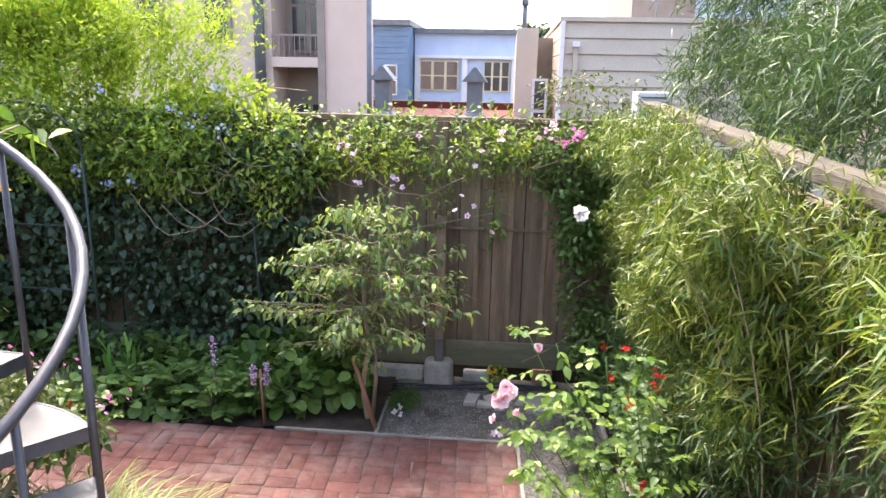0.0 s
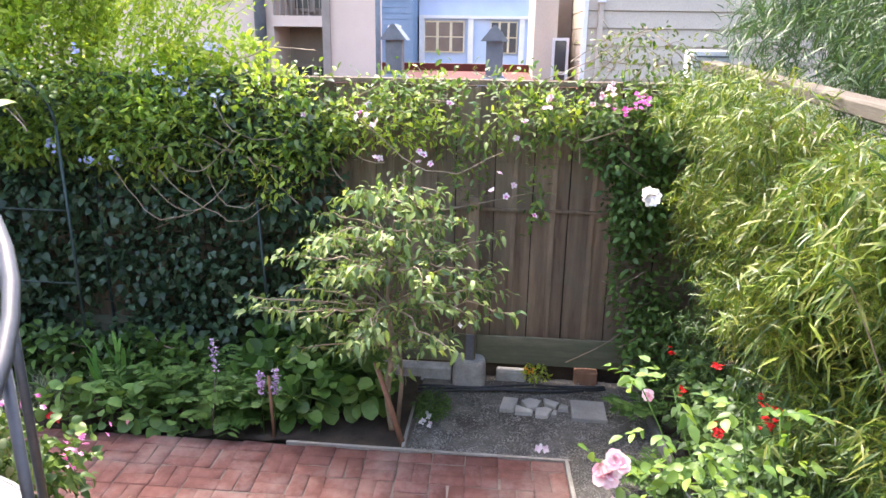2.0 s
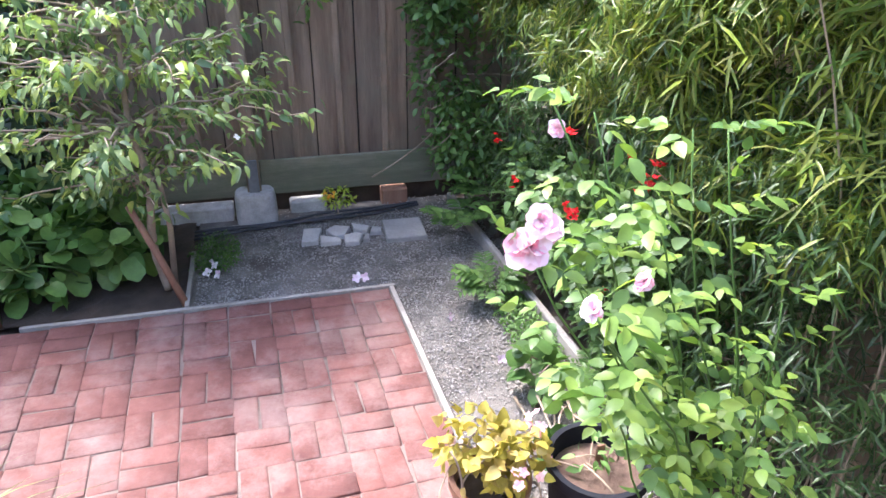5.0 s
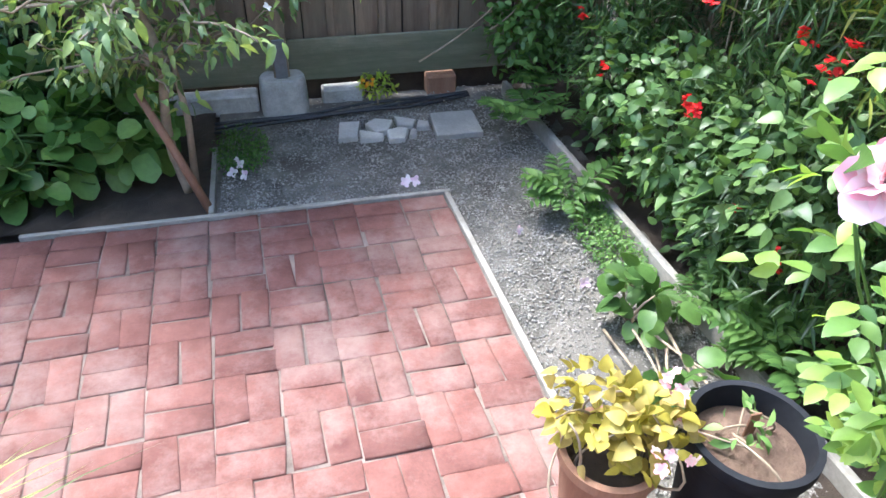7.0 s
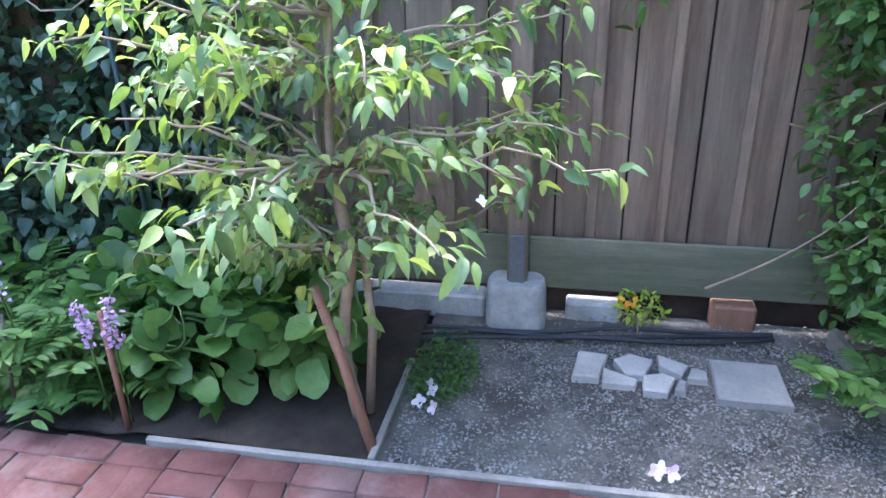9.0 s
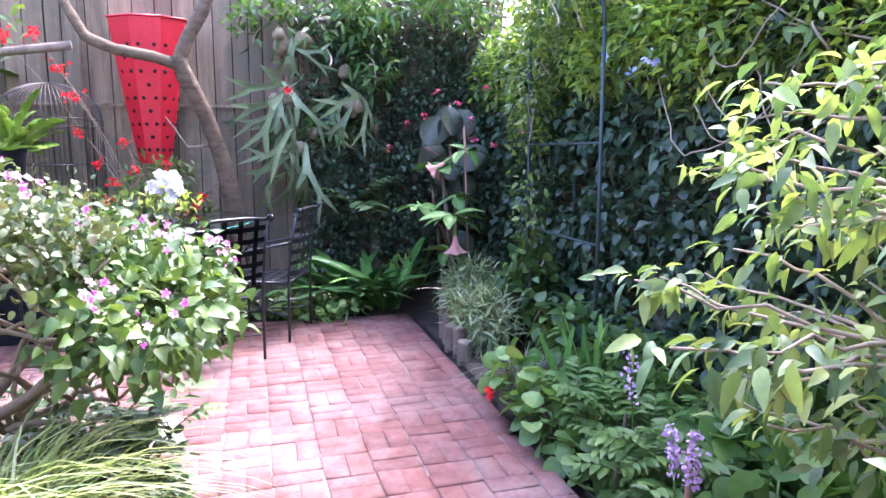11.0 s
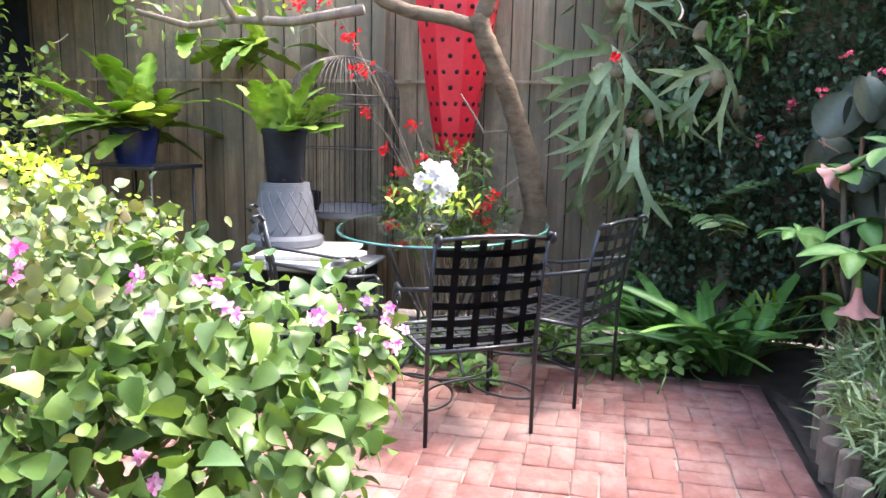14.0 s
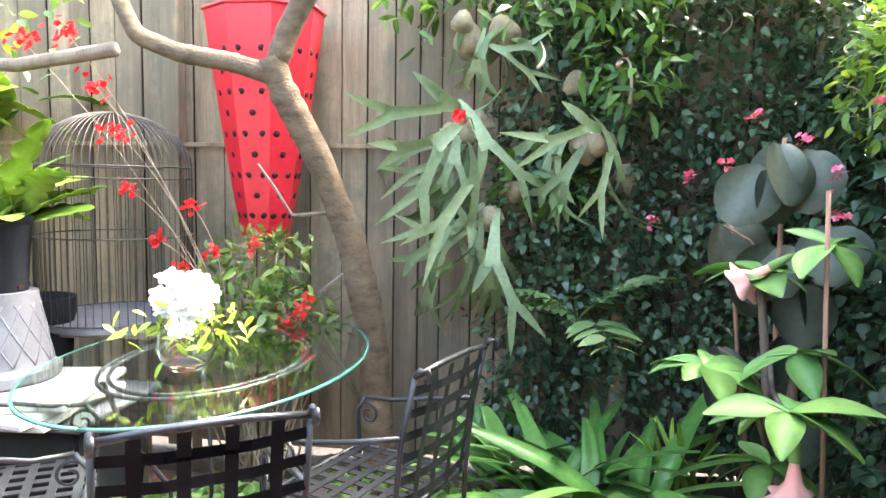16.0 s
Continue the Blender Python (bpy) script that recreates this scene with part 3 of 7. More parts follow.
MOD = 0.214
brick_spots = []
nx, ny = int((PX1 - PX0 + 0.6) / MOD) + 1, int((PY1 - PY0) / MOD) + 1
for i in range(nx):
    for j in range(ny):
        x1, y1 = 0.345 - i * MOD, PY1 - (j - 0.5) * MOD
        flat = (i + j) % 2 == 0 or j == 0
        for k in ((1,) if j == 0 else (0, 1)):
            if flat:
                c, r = (x1 - MOD / 2, y1 - MOD * (0.25 + 0.5 * k)), 0.0
            else:
                c, r = (x1 - MOD * (0.25 + 0.5 * k), y1 - MOD / 2), 90.0
            c = (c[0] + 0.05 * (PY1 - c[1]), c[1])
            r += 2.9 if r else 0.0
            if c[0] > (PX0 if c[1] > 3.15 else -6.0) + 0.05 and c[1] > PY0 + 0.05:
                brick_spots.append((c[0] + RNG.normal() * 0.0032, c[1] + RNG.normal() * 0.0032, RNG.normal() * 0.0014, r + RNG.normal() * 1.3))
BV, BQ = brick_arrays(0.2085, 0.1025)
brick_meshes = []
for k in range(9):
    v = BV.copy()
    v[8:] += RNG.normal(size=(4, 3)) * (0.003, 0.003, 0.001)
    v[4:8] += RNG.normal(size=(4, 3)) * (0.0025, 0.0025, 0.001)
    brick_meshes.append(raw_mesh("brick", v, None, BQ))
    brick_meshes[-1].materials.append(M_BRICK)
near_spots = [s for s in brick_spots if (s[0] > -1.55 and s[1] > 2.75) or (s[0] < -4.2 and s[1] > 3.2)][:300]
near_set = set(near_spots)
fv, fq = [], []
for s in brick_spots:
    if s in near_set:
        continue
    a = radians(s[3])
    R = np.array([[math.cos(a), -math.sin(a), 0], [math.sin(a), math.cos(a), 0], [0, 0, 1]])
    fq.append(BQ + 12 * len(fv))
    fv.append(BV @ R.T + s[:3] + np.r_[np.zeros((4, 3)), RNG.normal(size=(8, 3)) * 0.0015])
tagged(part("brick_field", raw_mesh("brick_field", np.concatenate(fv), None, np.concatenate(fq)), M_BRICK_FAR, patio), kind="stuff")

edging = thing("patio_edging", "weathered grey timber edging board round the brick patio", "edging", (0.36, 4.47, 0), kind="structure")
part("north_board", box_bm(-1.5, 0.385, 4.462, 4.486, -0.06, 0.012, 0.003), M_EDGE, edging)
bm = box_bm(0, 0.026, 0.3, 4.46, -0.06, 0.012, 0.003)
for v in bm.verts:
    v.co.x += edge_x(v.co.y) + 0.004
part("east_board", bm, M_EDGE, edging)
part("bed_board", box_bm(-0.725, -0.7, 4.49, 5.1, -0.06, 0.015, 0.003), M_EDGE, edging)
kerb = thing("timber_kerb", "long grey timber kerb beside the gravel path", "kerb", (1.0, 3.8, 0), kind="structure")
bm = box_bm(0, 0.035, 1.5, 5.5, -0.05, 0.07, 0.006)
for v in bm.verts:
    v.co.x += 0.95 + 0.066 * (5.4 - v.co.y)
part("board", bm, M_EDGE, kerb)


def fence_run(name, label, axis, where, a0, a1, z0, z1, mat, width=0.142, batten=True, side=-1, z_mid=1.39):
    """A board fence along x or y, its boards on one side of rails."""
    f = thing(name, label, "fence", (where if axis == "y" else (a0 + a1) / 2, where if axis == "x" else (a0 + a1) / 2, 0), kind="structure")
    rng = np.random.default_rng(int(abs(where) * 100))

    def slab(nm, s0, s1, d0, d1, q0, q1, bev=0.003):
        d0, d1 = sorted((where + side * d0, where + side * d1))
        bm = box_bm(s0, s1, d0, d1, q0, q1, bev) if axis == "x" else box_bm(d0, d1, s0, s1, q0, q1, bev)
        return part(nm, bm, mat, f)

    # added dark sheet behind the boards: paints the shade seen in their gaps
    d0, d1 = sorted((where - side * 0.012, where - side * 0.002))
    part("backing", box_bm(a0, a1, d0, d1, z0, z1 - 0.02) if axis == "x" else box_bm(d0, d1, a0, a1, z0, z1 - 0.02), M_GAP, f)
    s = a0
    k = 0
    while s < a1:
        e = min(a1, s + width * rng.uniform(0.8, 1.25))
        q = 0.009 * (k % 2) + rng.uniform(0, 0.002)
        slab("board", s + 0.003, e - rng.uniform(0.002, 0.006), q, q + 0.012, z0, z1 - rng.uniform(0, 0.01))
        if batten and k % 2 == 0:
            slab("batten", s - 0.02, s + 0.022, 0.0235, 0.042, z0, z1 - 0.02)
        s = e
        k += 1
    slab("rail", a0, a1, 0.046, 0.062, z_mid - 0.012, z_mid + 0.012)
    slab("cap", a0, a1, -0.04, 0.06, z1, z1 + 0.035, 0.004)
    return f


north = fence_run("fence_north", "dark weathered redwood board fence with battens", "x", 5.65, -6.4, 1.6, 0.15, 2.3, M_FENCE, side=-1)
for x0, x1 in ((-6.3, -2.9), (-2.89, -0.375), (-0.29, 1.55)):
    part("kickboard", box_bm(x0, x1, 5.575, 5.595, 0.13, 0.37, 0.005), M_KICK, north, "mossy grey-green kickboard")
west = fence_run("fence_west", "weathered grey-brown board fence with mossy stains", "y", -6.45, -2.2, 5.65, 0.0, 2.75, M_FENCE_GREY, 0.15, False, 1, 1.74)
part("post", box_bm(-6.42, -6.33, 1.80, 1.90, 0.0, 2.75, 0.006), M_FENCE_GREY, west)
part("post", box_bm(-6.42, -6.33, 4.3, 4.4, 0.0, 2.75, 0.006), M_FENCE_GREY, west)
east = fence_run("fence_east", "dark weathered redwood board fence behind the bamboo", "y", 1.72, -1.9, 5.65, 0.0, 2.08, M_FENCE, 0.15, False, -1, 1.2)
beam = thing("timber_beam", "thick silvery grey timber beam along the fence top", "beam", (1.5, 3, 2.35), kind="structure")
bm = box_bm(1.45, 1.60, -0.6, 6.6, 2.395, 2.47, 0.01)
for v in bm.verts:
    v.co.z -= 0.033 * (6.6 - v.co.y)
part("beam", bm, M_BEAM, beam)
post = thing("fence_post", "weathered timber post bolted on a concrete foot", "post", (-0.33, 5.5, 0))
part("shaft", box_bm(-0.375, -0.29, 5.47, 5.555, 0.2, 1.5, 0.005), M_FENCE, post)
part("bracket", box_bm(-0.365, -0.30, 5.455, 5.468, 0.18, 0.42, 0.003), M_ZINC, post)
foot = lathe([(0.001, -0.03), (0.135, -0.03), (0.14, 0.05), (0.136, 0.15), (0.128, 0.19), (0.115, 0.203), (0.001, 0.205)], 28, (0, 0, 0))
for v in foot.vertices:
    v.co.x = -0.335 + math.copysign(abs(v.co.x / 0.14) ** 0.75, v.co.x) * 0.133
    v.co.y = 5.5 + math.copysign(abs(v.co.y / 0.14) ** 0.75, v.co.y) * 0.105
part("concrete_foot", foot, M_CONCRETE, post, "pale grey cast concrete foot")

# added bank that stops sunlit ground from showing below the boards
tagged(part("soil_bank", box_bm(-6.4, 1.7, 5.665, 6.4, -0.06, 0.16, 0.03), M_SOIL), "dark soil bank added to block the bright gap under the fence", "ground", kind="structure")
# walls that close the place behind the camera, the deck and the steps walked down
tagged(part("wall_south", box_bm(-7.5, 3.2, -2.3, -2.1, -0.05, 3.2), M_HOUSE), "plain pale house wall behind the garden", "wall", kind="structure")
# guessed deck out of view, placed overhead to keep the back corner in shade
tagged(part("upper_deck", box_bm(-7.4, -2.75, -2.1, 0.0, 2.7, 2.82), M_DECK), "unseen brown timber deck added to shade the back corner", "deck", kind="structure")
deck = thing("deck", "brown timber deck with steps down to the patio", "deck", (0, 0, 0), kind="structure")
for k in range(12):
    part("plank", box_bm(-0.95, 0.75, -2.1 + k * 0.217, -2.1 + k * 0.217 + 0.207, 1.13, 1.17, 0.004), M_DECK, deck)
# unseen solid slab, added so that the gaps between planks are closed
part("deck_base", box_bm(-0.94, 0.74, -2.09, 0.505, 1.06, 1.126), M_GAP, deck, "solid dark base added to close the plank gaps")
for k in range(5):
    z = 1.17 - 0.195 * (k + 1)
    y = 0.51 + 0.28 * k
    part("step", box_bm(-0.85, 0.3, y - 0.012, y + 0.30, z - 0.04, z, 0.004), M_DECK, deck)
    part("riser", box_bm(-0.85, 0.3, y - 0.004, y + 0.016, z, z + 0.155), M_DECK, deck)
for x in (-0.9, 0.31):
    bm = bmesh.new()
    pts = [(0.45, 1.13), (0.45, 0.9), (1.93, -0.05), (1.95, 0.18)]
    vs = [bm.verts.new((x + dx, y, z)) for dx in (0, 0.04) for y, z in pts]
    bm.faces.new(vs[:4]), bm.faces.new(vs[4:][::-1])
    for i in range(4):
        bm.faces.new((vs[i], vs[(i + 1) % 4], vs[4 + (i + 1) % 4], vs[4 + i]))
    part("stringer", bm, M_DECK, deck)

# ---- neighbouring buildings ----
def window_unit(parent, x0, x1, z0, z1, y, frame_mat, bars=1, thick=0.08):
    """A framed sash window on a wall that faces the garden."""
    w = part("window", box_bm(x0, x1, y - thick, y + 0.02, z0, z1), frame_mat, parent)
    n = bars + 1
    g = 0.06 * (x1 - x0) / n + 0.03
    for i in range(n):
        a, b = x0 + (x1 - x0) * i / n + g, x0 + (x1 - x0) * (i + 1) / n - g
        zm = (z0 + z1) / 2
        part("pane", box_bm(a, b, y - thick - 0.012, y - thick + 0.01, zm + 0.03, z1 - g), M_PANE, w)
        part("pane", box_bm(a, b, y - thick - 0.012, y - thick + 0.01, z0 + g, zm - 0.03), M_PANE, w)
    return w


pink = thing("apartment_building", "cream-pink stucco apartment block with recessed balconies", "building", (-6, 15, 0))
part("wall", box_bm(-3.30, -2.46, 13, 13.45, -0.05, 9), M_PINK_STUCCO, pink)
part("wall", box_bm(-12, -4.30, 13, 20, -0.05, 9), M_PINK_STUCCO, pink)
part("recess_wall", box_bm(-4.30, -3.30, 13.9, 14.4, -0.05, 9), M_TAUPE, pink)
part("trim", box_bm(-3.42, -3.28, 12.95, 13.9, -0.05, 9), M_TAUPE, pink)
for z in (0.1, 2.85, 5.6):
    part("balcony_floor", box_bm(-4.3, -3.42, 12.95, 13.9, z - 0.08, z + 0.1), M_PINK_STUCCO, pink)
    rail = part("railing", box_bm(-4.3, -3.42, 12.97, 13.0, z + 0.48, z + 0.52), M_TAUPE, pink)
    for k in range(9):
        part("baluster", box_bm(-4.27 + k * 0.1, -4.255 + k * 0.1, 12.975, 12.99, z + 0.1, z + 0.48), M_TAUPE, rail)
    window_unit(pink, -4.2, -3.45, z + 0.2, z + 2.0, 13.9, M_TAUPE, 1)
for z in (0.4, 3.2, 6.0):
    for x in (-5.6, -6.9, -8.2):
        window_unit(pink, x, x + 0.55, z, z + 1.1, 13.0, M_TAUPE, 0)
part("downpipe", tubes([([(-4.5, 12.88, 0), (-4.5, 12.88, 9)], 0.1, 0.1)], 10), M_ZINC, pink)

beige = thing("beige_house", "beige lap-sided house with flat roof and small downpipe", "building", (3, 15, 0))
part("wall", box_bm(1.10, 6, 13.02, 20, -0.05, 3.66), M_BEIGE, beige)
for k in range(13):
    z = 0.02 + k * 0.28
    bm = bmesh.new()
    got = box(bm, 1.08, 6.02, 12.97, 13.02, z, z + 0.262)
    for v in got:
        if v.co.z > z + 0.1 and v.co.y < 13:
            v.co.y += 0.03
    part("siding_board", bm, M_BEIGE, beige)
    part("siding_board", box_bm(1.06, 1.10, 13.02, 20, z, z + 0.262), M_BEIGE, beige)
part("roof_edge", box_bm(1.04, 6.05, 12.94, 20, 3.66, 3.74), M_BEIGE, beige)
part("corner_board", box_bm(1.05, 1.13, 12.93, 12.97, 0, 3.66), M_WHITE, beige)
part("vent_box", box_bm(1.27, 1.40, 12.82, 12.95, 3.22, 3.31), M_WHITE, beige)
part("downpipe", box_bm(1.30, 1.38, 12.9, 12.96, 0, 3.2), M_BEIGE, beige)
annex = thing("beige_annex", "narrow beige annex wall with a white window", "building", (0.5, 15, 0))
part("wall", box_bm(0.28, 0.70, 14, 20, -0.05, 3.6), M_BEIGE, annex)
part("side_wall", box_bm(0.70, 1.05, 15.4, 20, -0.05, 3.5), M_TAUPE, annex)
window_unit(annex, 0.62, 0.92, 1.4, 2.65, 14.0, M_WHITE, 0)
part("flue", tubes([([(0.42, 14.3, 3.5), (0.42, 14.3, 4.05)], 0.05, 0.05), ([(0.42, 14.3, 4.05), (0.42, 14.3, 4.2)], 0.08, 0.06)], 10), M_ZINC, annex)

blue = thing("pale_blue_house", "pale blue row house with cream windows and white pilasters", "building", (-2, 42, 0))
part("wall", box_bm(-5.25, 0.75, 40, 48, -0.05, 4.95), M_BLUE2, blue)
part("roof_edge", box_bm(-5.3, 0.8, 39.7, 48, 4.95, 5.2), M_ZINC, blue)
part("ledge", box_bm(-5.2, 0.75, 39.7, 40, 3.62, 3.78), M_WHITE, blue)
for x0, x1 in ((-4.95, -2.75), (-1.35, 0.1)):
    window_unit(blue, x0, x1, 1.85, 3.5, 39.95, M_CREAM, 2)
for x in (-2.55, 0.2, -5.2):
    part("pilaster", box_bm(x, x + 0.28, 39.75, 40, 1.2, 3.7), M_WHITE, blue)
blue1 = thing("slate_blue_house", "slate blue clapboard house with dark cornice", "building", (-6, 40, 0))
part("wall", box_bm(-9.5, -5.3, 38, 46, -0.05, 5.2), M_BLUE1, blue1)
part("roof_edge", box_bm(-9.6, -5.2, 37.7, 46, 5.2, 5.5), M_ZINC, blue1)
for k in range(16):
    part("clapboard", box_bm(-9.5, -5.3, 37.94, 38.0, 0.6 + k * 0.29, 0.6 + k * 0.29 + 0.26), M_BLUE1, blue1)
window_unit(blue1, -6.6, -5.9, 1.6, 3.2, 37.95, M_WHITE, 0)
low = thing("low_roof", "low flat dark red roof beyond the fence", "building", (-1, 12, 0))
part("wall", box_bm(-3.3, 1.0, 8.4, 17, -0.05, 1.85), M_TAUPE, low)
part("roof_sheet", box_bm(-3.35, 1.0, 8.35, 17, 1.85, 1.9), M_ROOF, low)
part("parapet", box_bm(-3.3, 1.0, 16.8, 17, 1.9, 2.06), M_ROOF, low)


def roof_vent(x, y, z):
    v = thing("roof_vent", "grey sheet-metal roof vent with a peaked cap", "roof vent", (x, y, z), "roof vents")
    bm = bmesh.new()
    got = box(bm, x - 0.3, x + 0.3, y - 0.3, y + 0.3, z, z + 0.2)
    for q in got:
        if q.co.z > z + 0.1:
            q.co.x += (x - q.co.x) * 0.55
            q.co.y += (y - q.co.y) * 0.55
    part("flashing", bm, M_ZINC, v)
    part("shaft", box_bm(x - 0.12, x + 0.12, y - 0.12, y + 0.12, z + 0.2, z + 0.68), M_ZINC, v)
    bm = bmesh.new()
    got = box(bm, x - 0.2, x + 0.2, y - 0.2, y + 0.2, z + 0.68, z + 0.9)
    for q in got:
        if q.co.z > z + 0.8:
            q.co.x = x + (q.co.x - x) * 0.1
    part("cap", bm, M_ZINC, v)


roof_vent(-1.82, 11, 1.9)
roof_vent(-0.36, 11, 1.9)
pole = thing("utility_pole", "tall thin grey utility pole", "pole", (-2.35, 12.4, 0))
part("shaft", tubes([([(-2.33, 12.4, 0), (-2.33, 12.4, 4.9)], 0.05, 0.04)], 10), M_ZINC, pole)
part("cross_arm", box_bm(-2.6, -2.06, 12.38, 12.42, 4.6, 4.66), M_BEAM, pole)
antenna = thing("roof_antenna", "small rooftop antenna on the beige house", "antenna", (3, 14, 3.7))
part("mast", tubes([([(2.9, 14, 3.7), (2.9, 14, 4.3)], 0.02, 0.02), ([(2.7, 14, 4.1), (3.1, 14, 4.2)], 0.015, 0.015), ([(2.75, 14, 3.95), (2.98, 14, 4.3)], 0.012, 0.012)]), M_ZINC, antenna)
far = thing("brown_house", "tall brown house with a blue side wall behind", "building", (5.5, 24, 0))
part("wall", box_bm(4.0, 6.0, 24, 30, -0.05, 9), M_TAUPE, far)
part("blue_wall", box_bm(6.0, 9.0, 23.6, 30, -0.05, 9), M_BLUE2, far)
window_unit(far, 4.3, 5.7, 5.3, 7.0, 24.0, M_WHITE, 1)
ac = thing("wall_unit", "small white louvred metal unit behind the fence", "ventilation unit", (1.65, 7, 2.3))
part("casing", box_bm(1.45, 1.78, 6.9, 7.2, 2.27, 2.55, 0.01), M_WHITE, ac)
for k in range(5):
    part("louvre", box_bm(1.48, 1.75, 6.885, 6.905, 2.31 + k * 0.045, 2.325 + k * 0.045), M_ZINC, ac)
part("bracket", box_bm(1.5, 1.72, 6.95, 7.15, 0.0, 2.27), M_BEAM, ac)
rng = np.random.default_rng(5)
c = np.stack([rng.uniform(-70, 60, 700), rng.uniform(195, 205, 700), 0.0 * np.arange(700)], -1)
c[:, 2] = 12.4 + 1.8 * np.sin(c[:, 0] * 0.11) + rng.normal(size=700) * 0.5 + 1.0 * np.sin(c[:, 0] * 0.37)
pp = np.repeat(c, 14, 0) + rng.normal(size=(700 * 14, 3)) * (1.3, 1, 0.9)
tagged(part("hill_trees", leaf_mesh(pp, rand_dirs(rng, len(pp)), rand_dirs(rng, len(pp)), 1.1, 0.8, OVAL), G_DARK), "distant dark green hillside trees", "trees", kind="stuff")
hill = raw_mesh("hill", [(-300, 195, -0.05), (300, 195, -0.05), (300, 215, 12.0), (-300, 215, 12.0), (300, 400, 12), (-300, 400, 12)], None, [(0, 1, 2, 3), (3, 2, 4, 5)])
tagged(part("hill", hill, G_MID), "distant wooded hill", "hill", kind="structure")

# ---- plants: builders ----
def plant(name, label, category, at, group=""):
    return thing(name, label, category, at, group)


def bushy(name, label, category, at, boxes, n, size, mat, seed, shape=OVAL, stems=8, up=0.2, outw=0.6, gap=0.35, droop=0.35, stem_mat=None, scale=2.2, ratio=0.5, part_name="leaves"):
    """A shrub or creeper: stems from its foot into its mass, and leaves through soft clumps."""
    rng = np.random.default_rng(seed)
    p = plant(name, label, category, at)
    P, N = scatter(rng, n, boxes, gap=gap, scale=scale)
    P[:, 2] = np.maximum(P[:, 2], 0.02)
    D = rand_dirs(rng, len(P), up, N * outw, 0.55)
    U = unit(rng.normal(size=(len(P), 3)) * 0.45 + [0, 0, 1] + N * 0.35)
    L = size * rng.uniform(0.6, 1.25, len(P))
    part(part_name, leaf_mesh(P, D, U, L, L * ratio, shape, droop), mat, p)
    lines = []
    wide = np.ptp(P[:, 0]) > 1.0 or np.ptp(P[:, 1]) > 1.0
    for k in range(stems):
        b = P[rng.integers(len(P))]
        s = np.array(at) + rng.normal(size=3) * (0.08, 0.08, 0) + (0, 0, 0)
        s[2] = max(0.0, at[2] - 0.02)
        if wide:
            s = b + rng.normal(size=3) * (0.22, 0.05, 0.1) - (0, 0, 0.12)
            s[2] = max(0.0, s[2])
        mid = (s + b) / 2 + rng.normal(size=3) * 0.08
        t = np.linspace(0, 1, 7)[:, None]
        lines.append(((1 - t) ** 2 * s + 2 * t * (1 - t) * mid + t * t * b, min(0.009, size * 0.07 + 0.0015), size * 0.03 + 0.001))
    if lines:
        part("stems", tubes(lines, 5), stem_mat or M_TWIG, p)
    return p


def petals(P, r, rng, n=5, cup=0.3, out=None, width=0.75):
    """Open flowers of n petals round each point."""
    P = np.asarray(P, float)
    m = len(P)
    axis = unit(rng.normal(size=(m, 3)) * 0.4 + (out if out is not None else [0, -0.5, 0.6]))
    a = unit(np.cross(axis, rng.normal(size=(m, 3))))
    b = np.cross(axis, a)
    sets = []
    for k in range(n):
        t = 2 * math.pi * k / n + rng.uniform(-0.2, 0.2, m)
        d = a * np.cos(t)[:, None] + b * np.sin(t)[:, None] + axis * cup
        rr = np.broadcast_to(r, m) * rng.uniform(0.85, 1.1, m)
        sets.append(leaf_arrays(P, d, axis, rr, rr * width, ROUND, 0.15, 0.2))
    return sets


def flower_heads(name, label, spots, r, mat, rng, parent, n=5, rows=1, out=None, cup=0.3, width=0.75):
    sets = []
    for k in range(rows):
        sets += petals(spots, r * (1 - 0.22 * k), rng, n, cup + 0.35 * k, out, width)
    return part(name, joined(sets), mat, parent, label)


def clusters(rng, centres, n, r):
    return np.concatenate([np.array(c) + rng.normal(size=(n, 3)) * r for c in centres])


# ---- the back fence and its creepers ----
rng = np.random.default_rng(11)
vine_boxes = []
for x in np.arange(-3.6, 1.0, 0.3):
    low = float(np.interp(x, (-4.2, -3.1, -2.2, -1.65, -1.2, -0.2, 0.4, 1.0), (1.65, 1.5, 1.35, 1.5, 1.8, 1.82, 1.85, 1.8)))
    vine_boxes.append(((x, 5.38, (low + 2.38) / 2 + 0.05), (0.26, 0.24, (2.42 - low) / 2)))
vine_boxes += [((-0.35, 5.42, 1.65), (0.13, 0.1, 0.3)), ((0.1, 5.42, 1.6), (0.1, 0.1, 0.35))]
vine = bushy("flowering_creeper", "dense green creeper with pale pink flowers over the fence top", "creeper", (-1.9, 5.5, 0), vine_boxes, 6200, 0.06, G_VINE, 11, gap=0.85, stems=46, ratio=0.42, scale=3.6)
fl = np.array([(-1.05, 5.12, 2.12), (-0.98, 5.12, 2.08), (-1.12, 5.12, 2.1), (-0.62, 5.15, 1.80), (-0.7, 5.15, 1.88), (-1.0, 5.15, 1.83), (-0.15, 5.2, 1.74), (-0.2, 5.2, 1.62), (-0.05, 5.2, 1.66), (-0.1, 5.2, 1.58), (-1.5, 5.2, 2.1), (0.1, 5.2, 1.45), (-0.5, 5.2, 2.2), (-0.05, 5.2, 1.98), (0.0, 5.15, 2.1)])
fl = np.concatenate([fl, fl[:6] + rng.normal(size=(6, 3)) * 0.05])
flower_heads("flowers", "pale pink starry flowers", fl, 0.027, P_PALE, rng, vine)
fl2 = np.concatenate([fl + rng.normal(size=fl.shape) * 0.004 + (0, -0.012, 0)])
flower_heads("flower_throats", "magenta flower throats", fl2, 0.013, P_MAGENTA, rng, vine)
lines = []
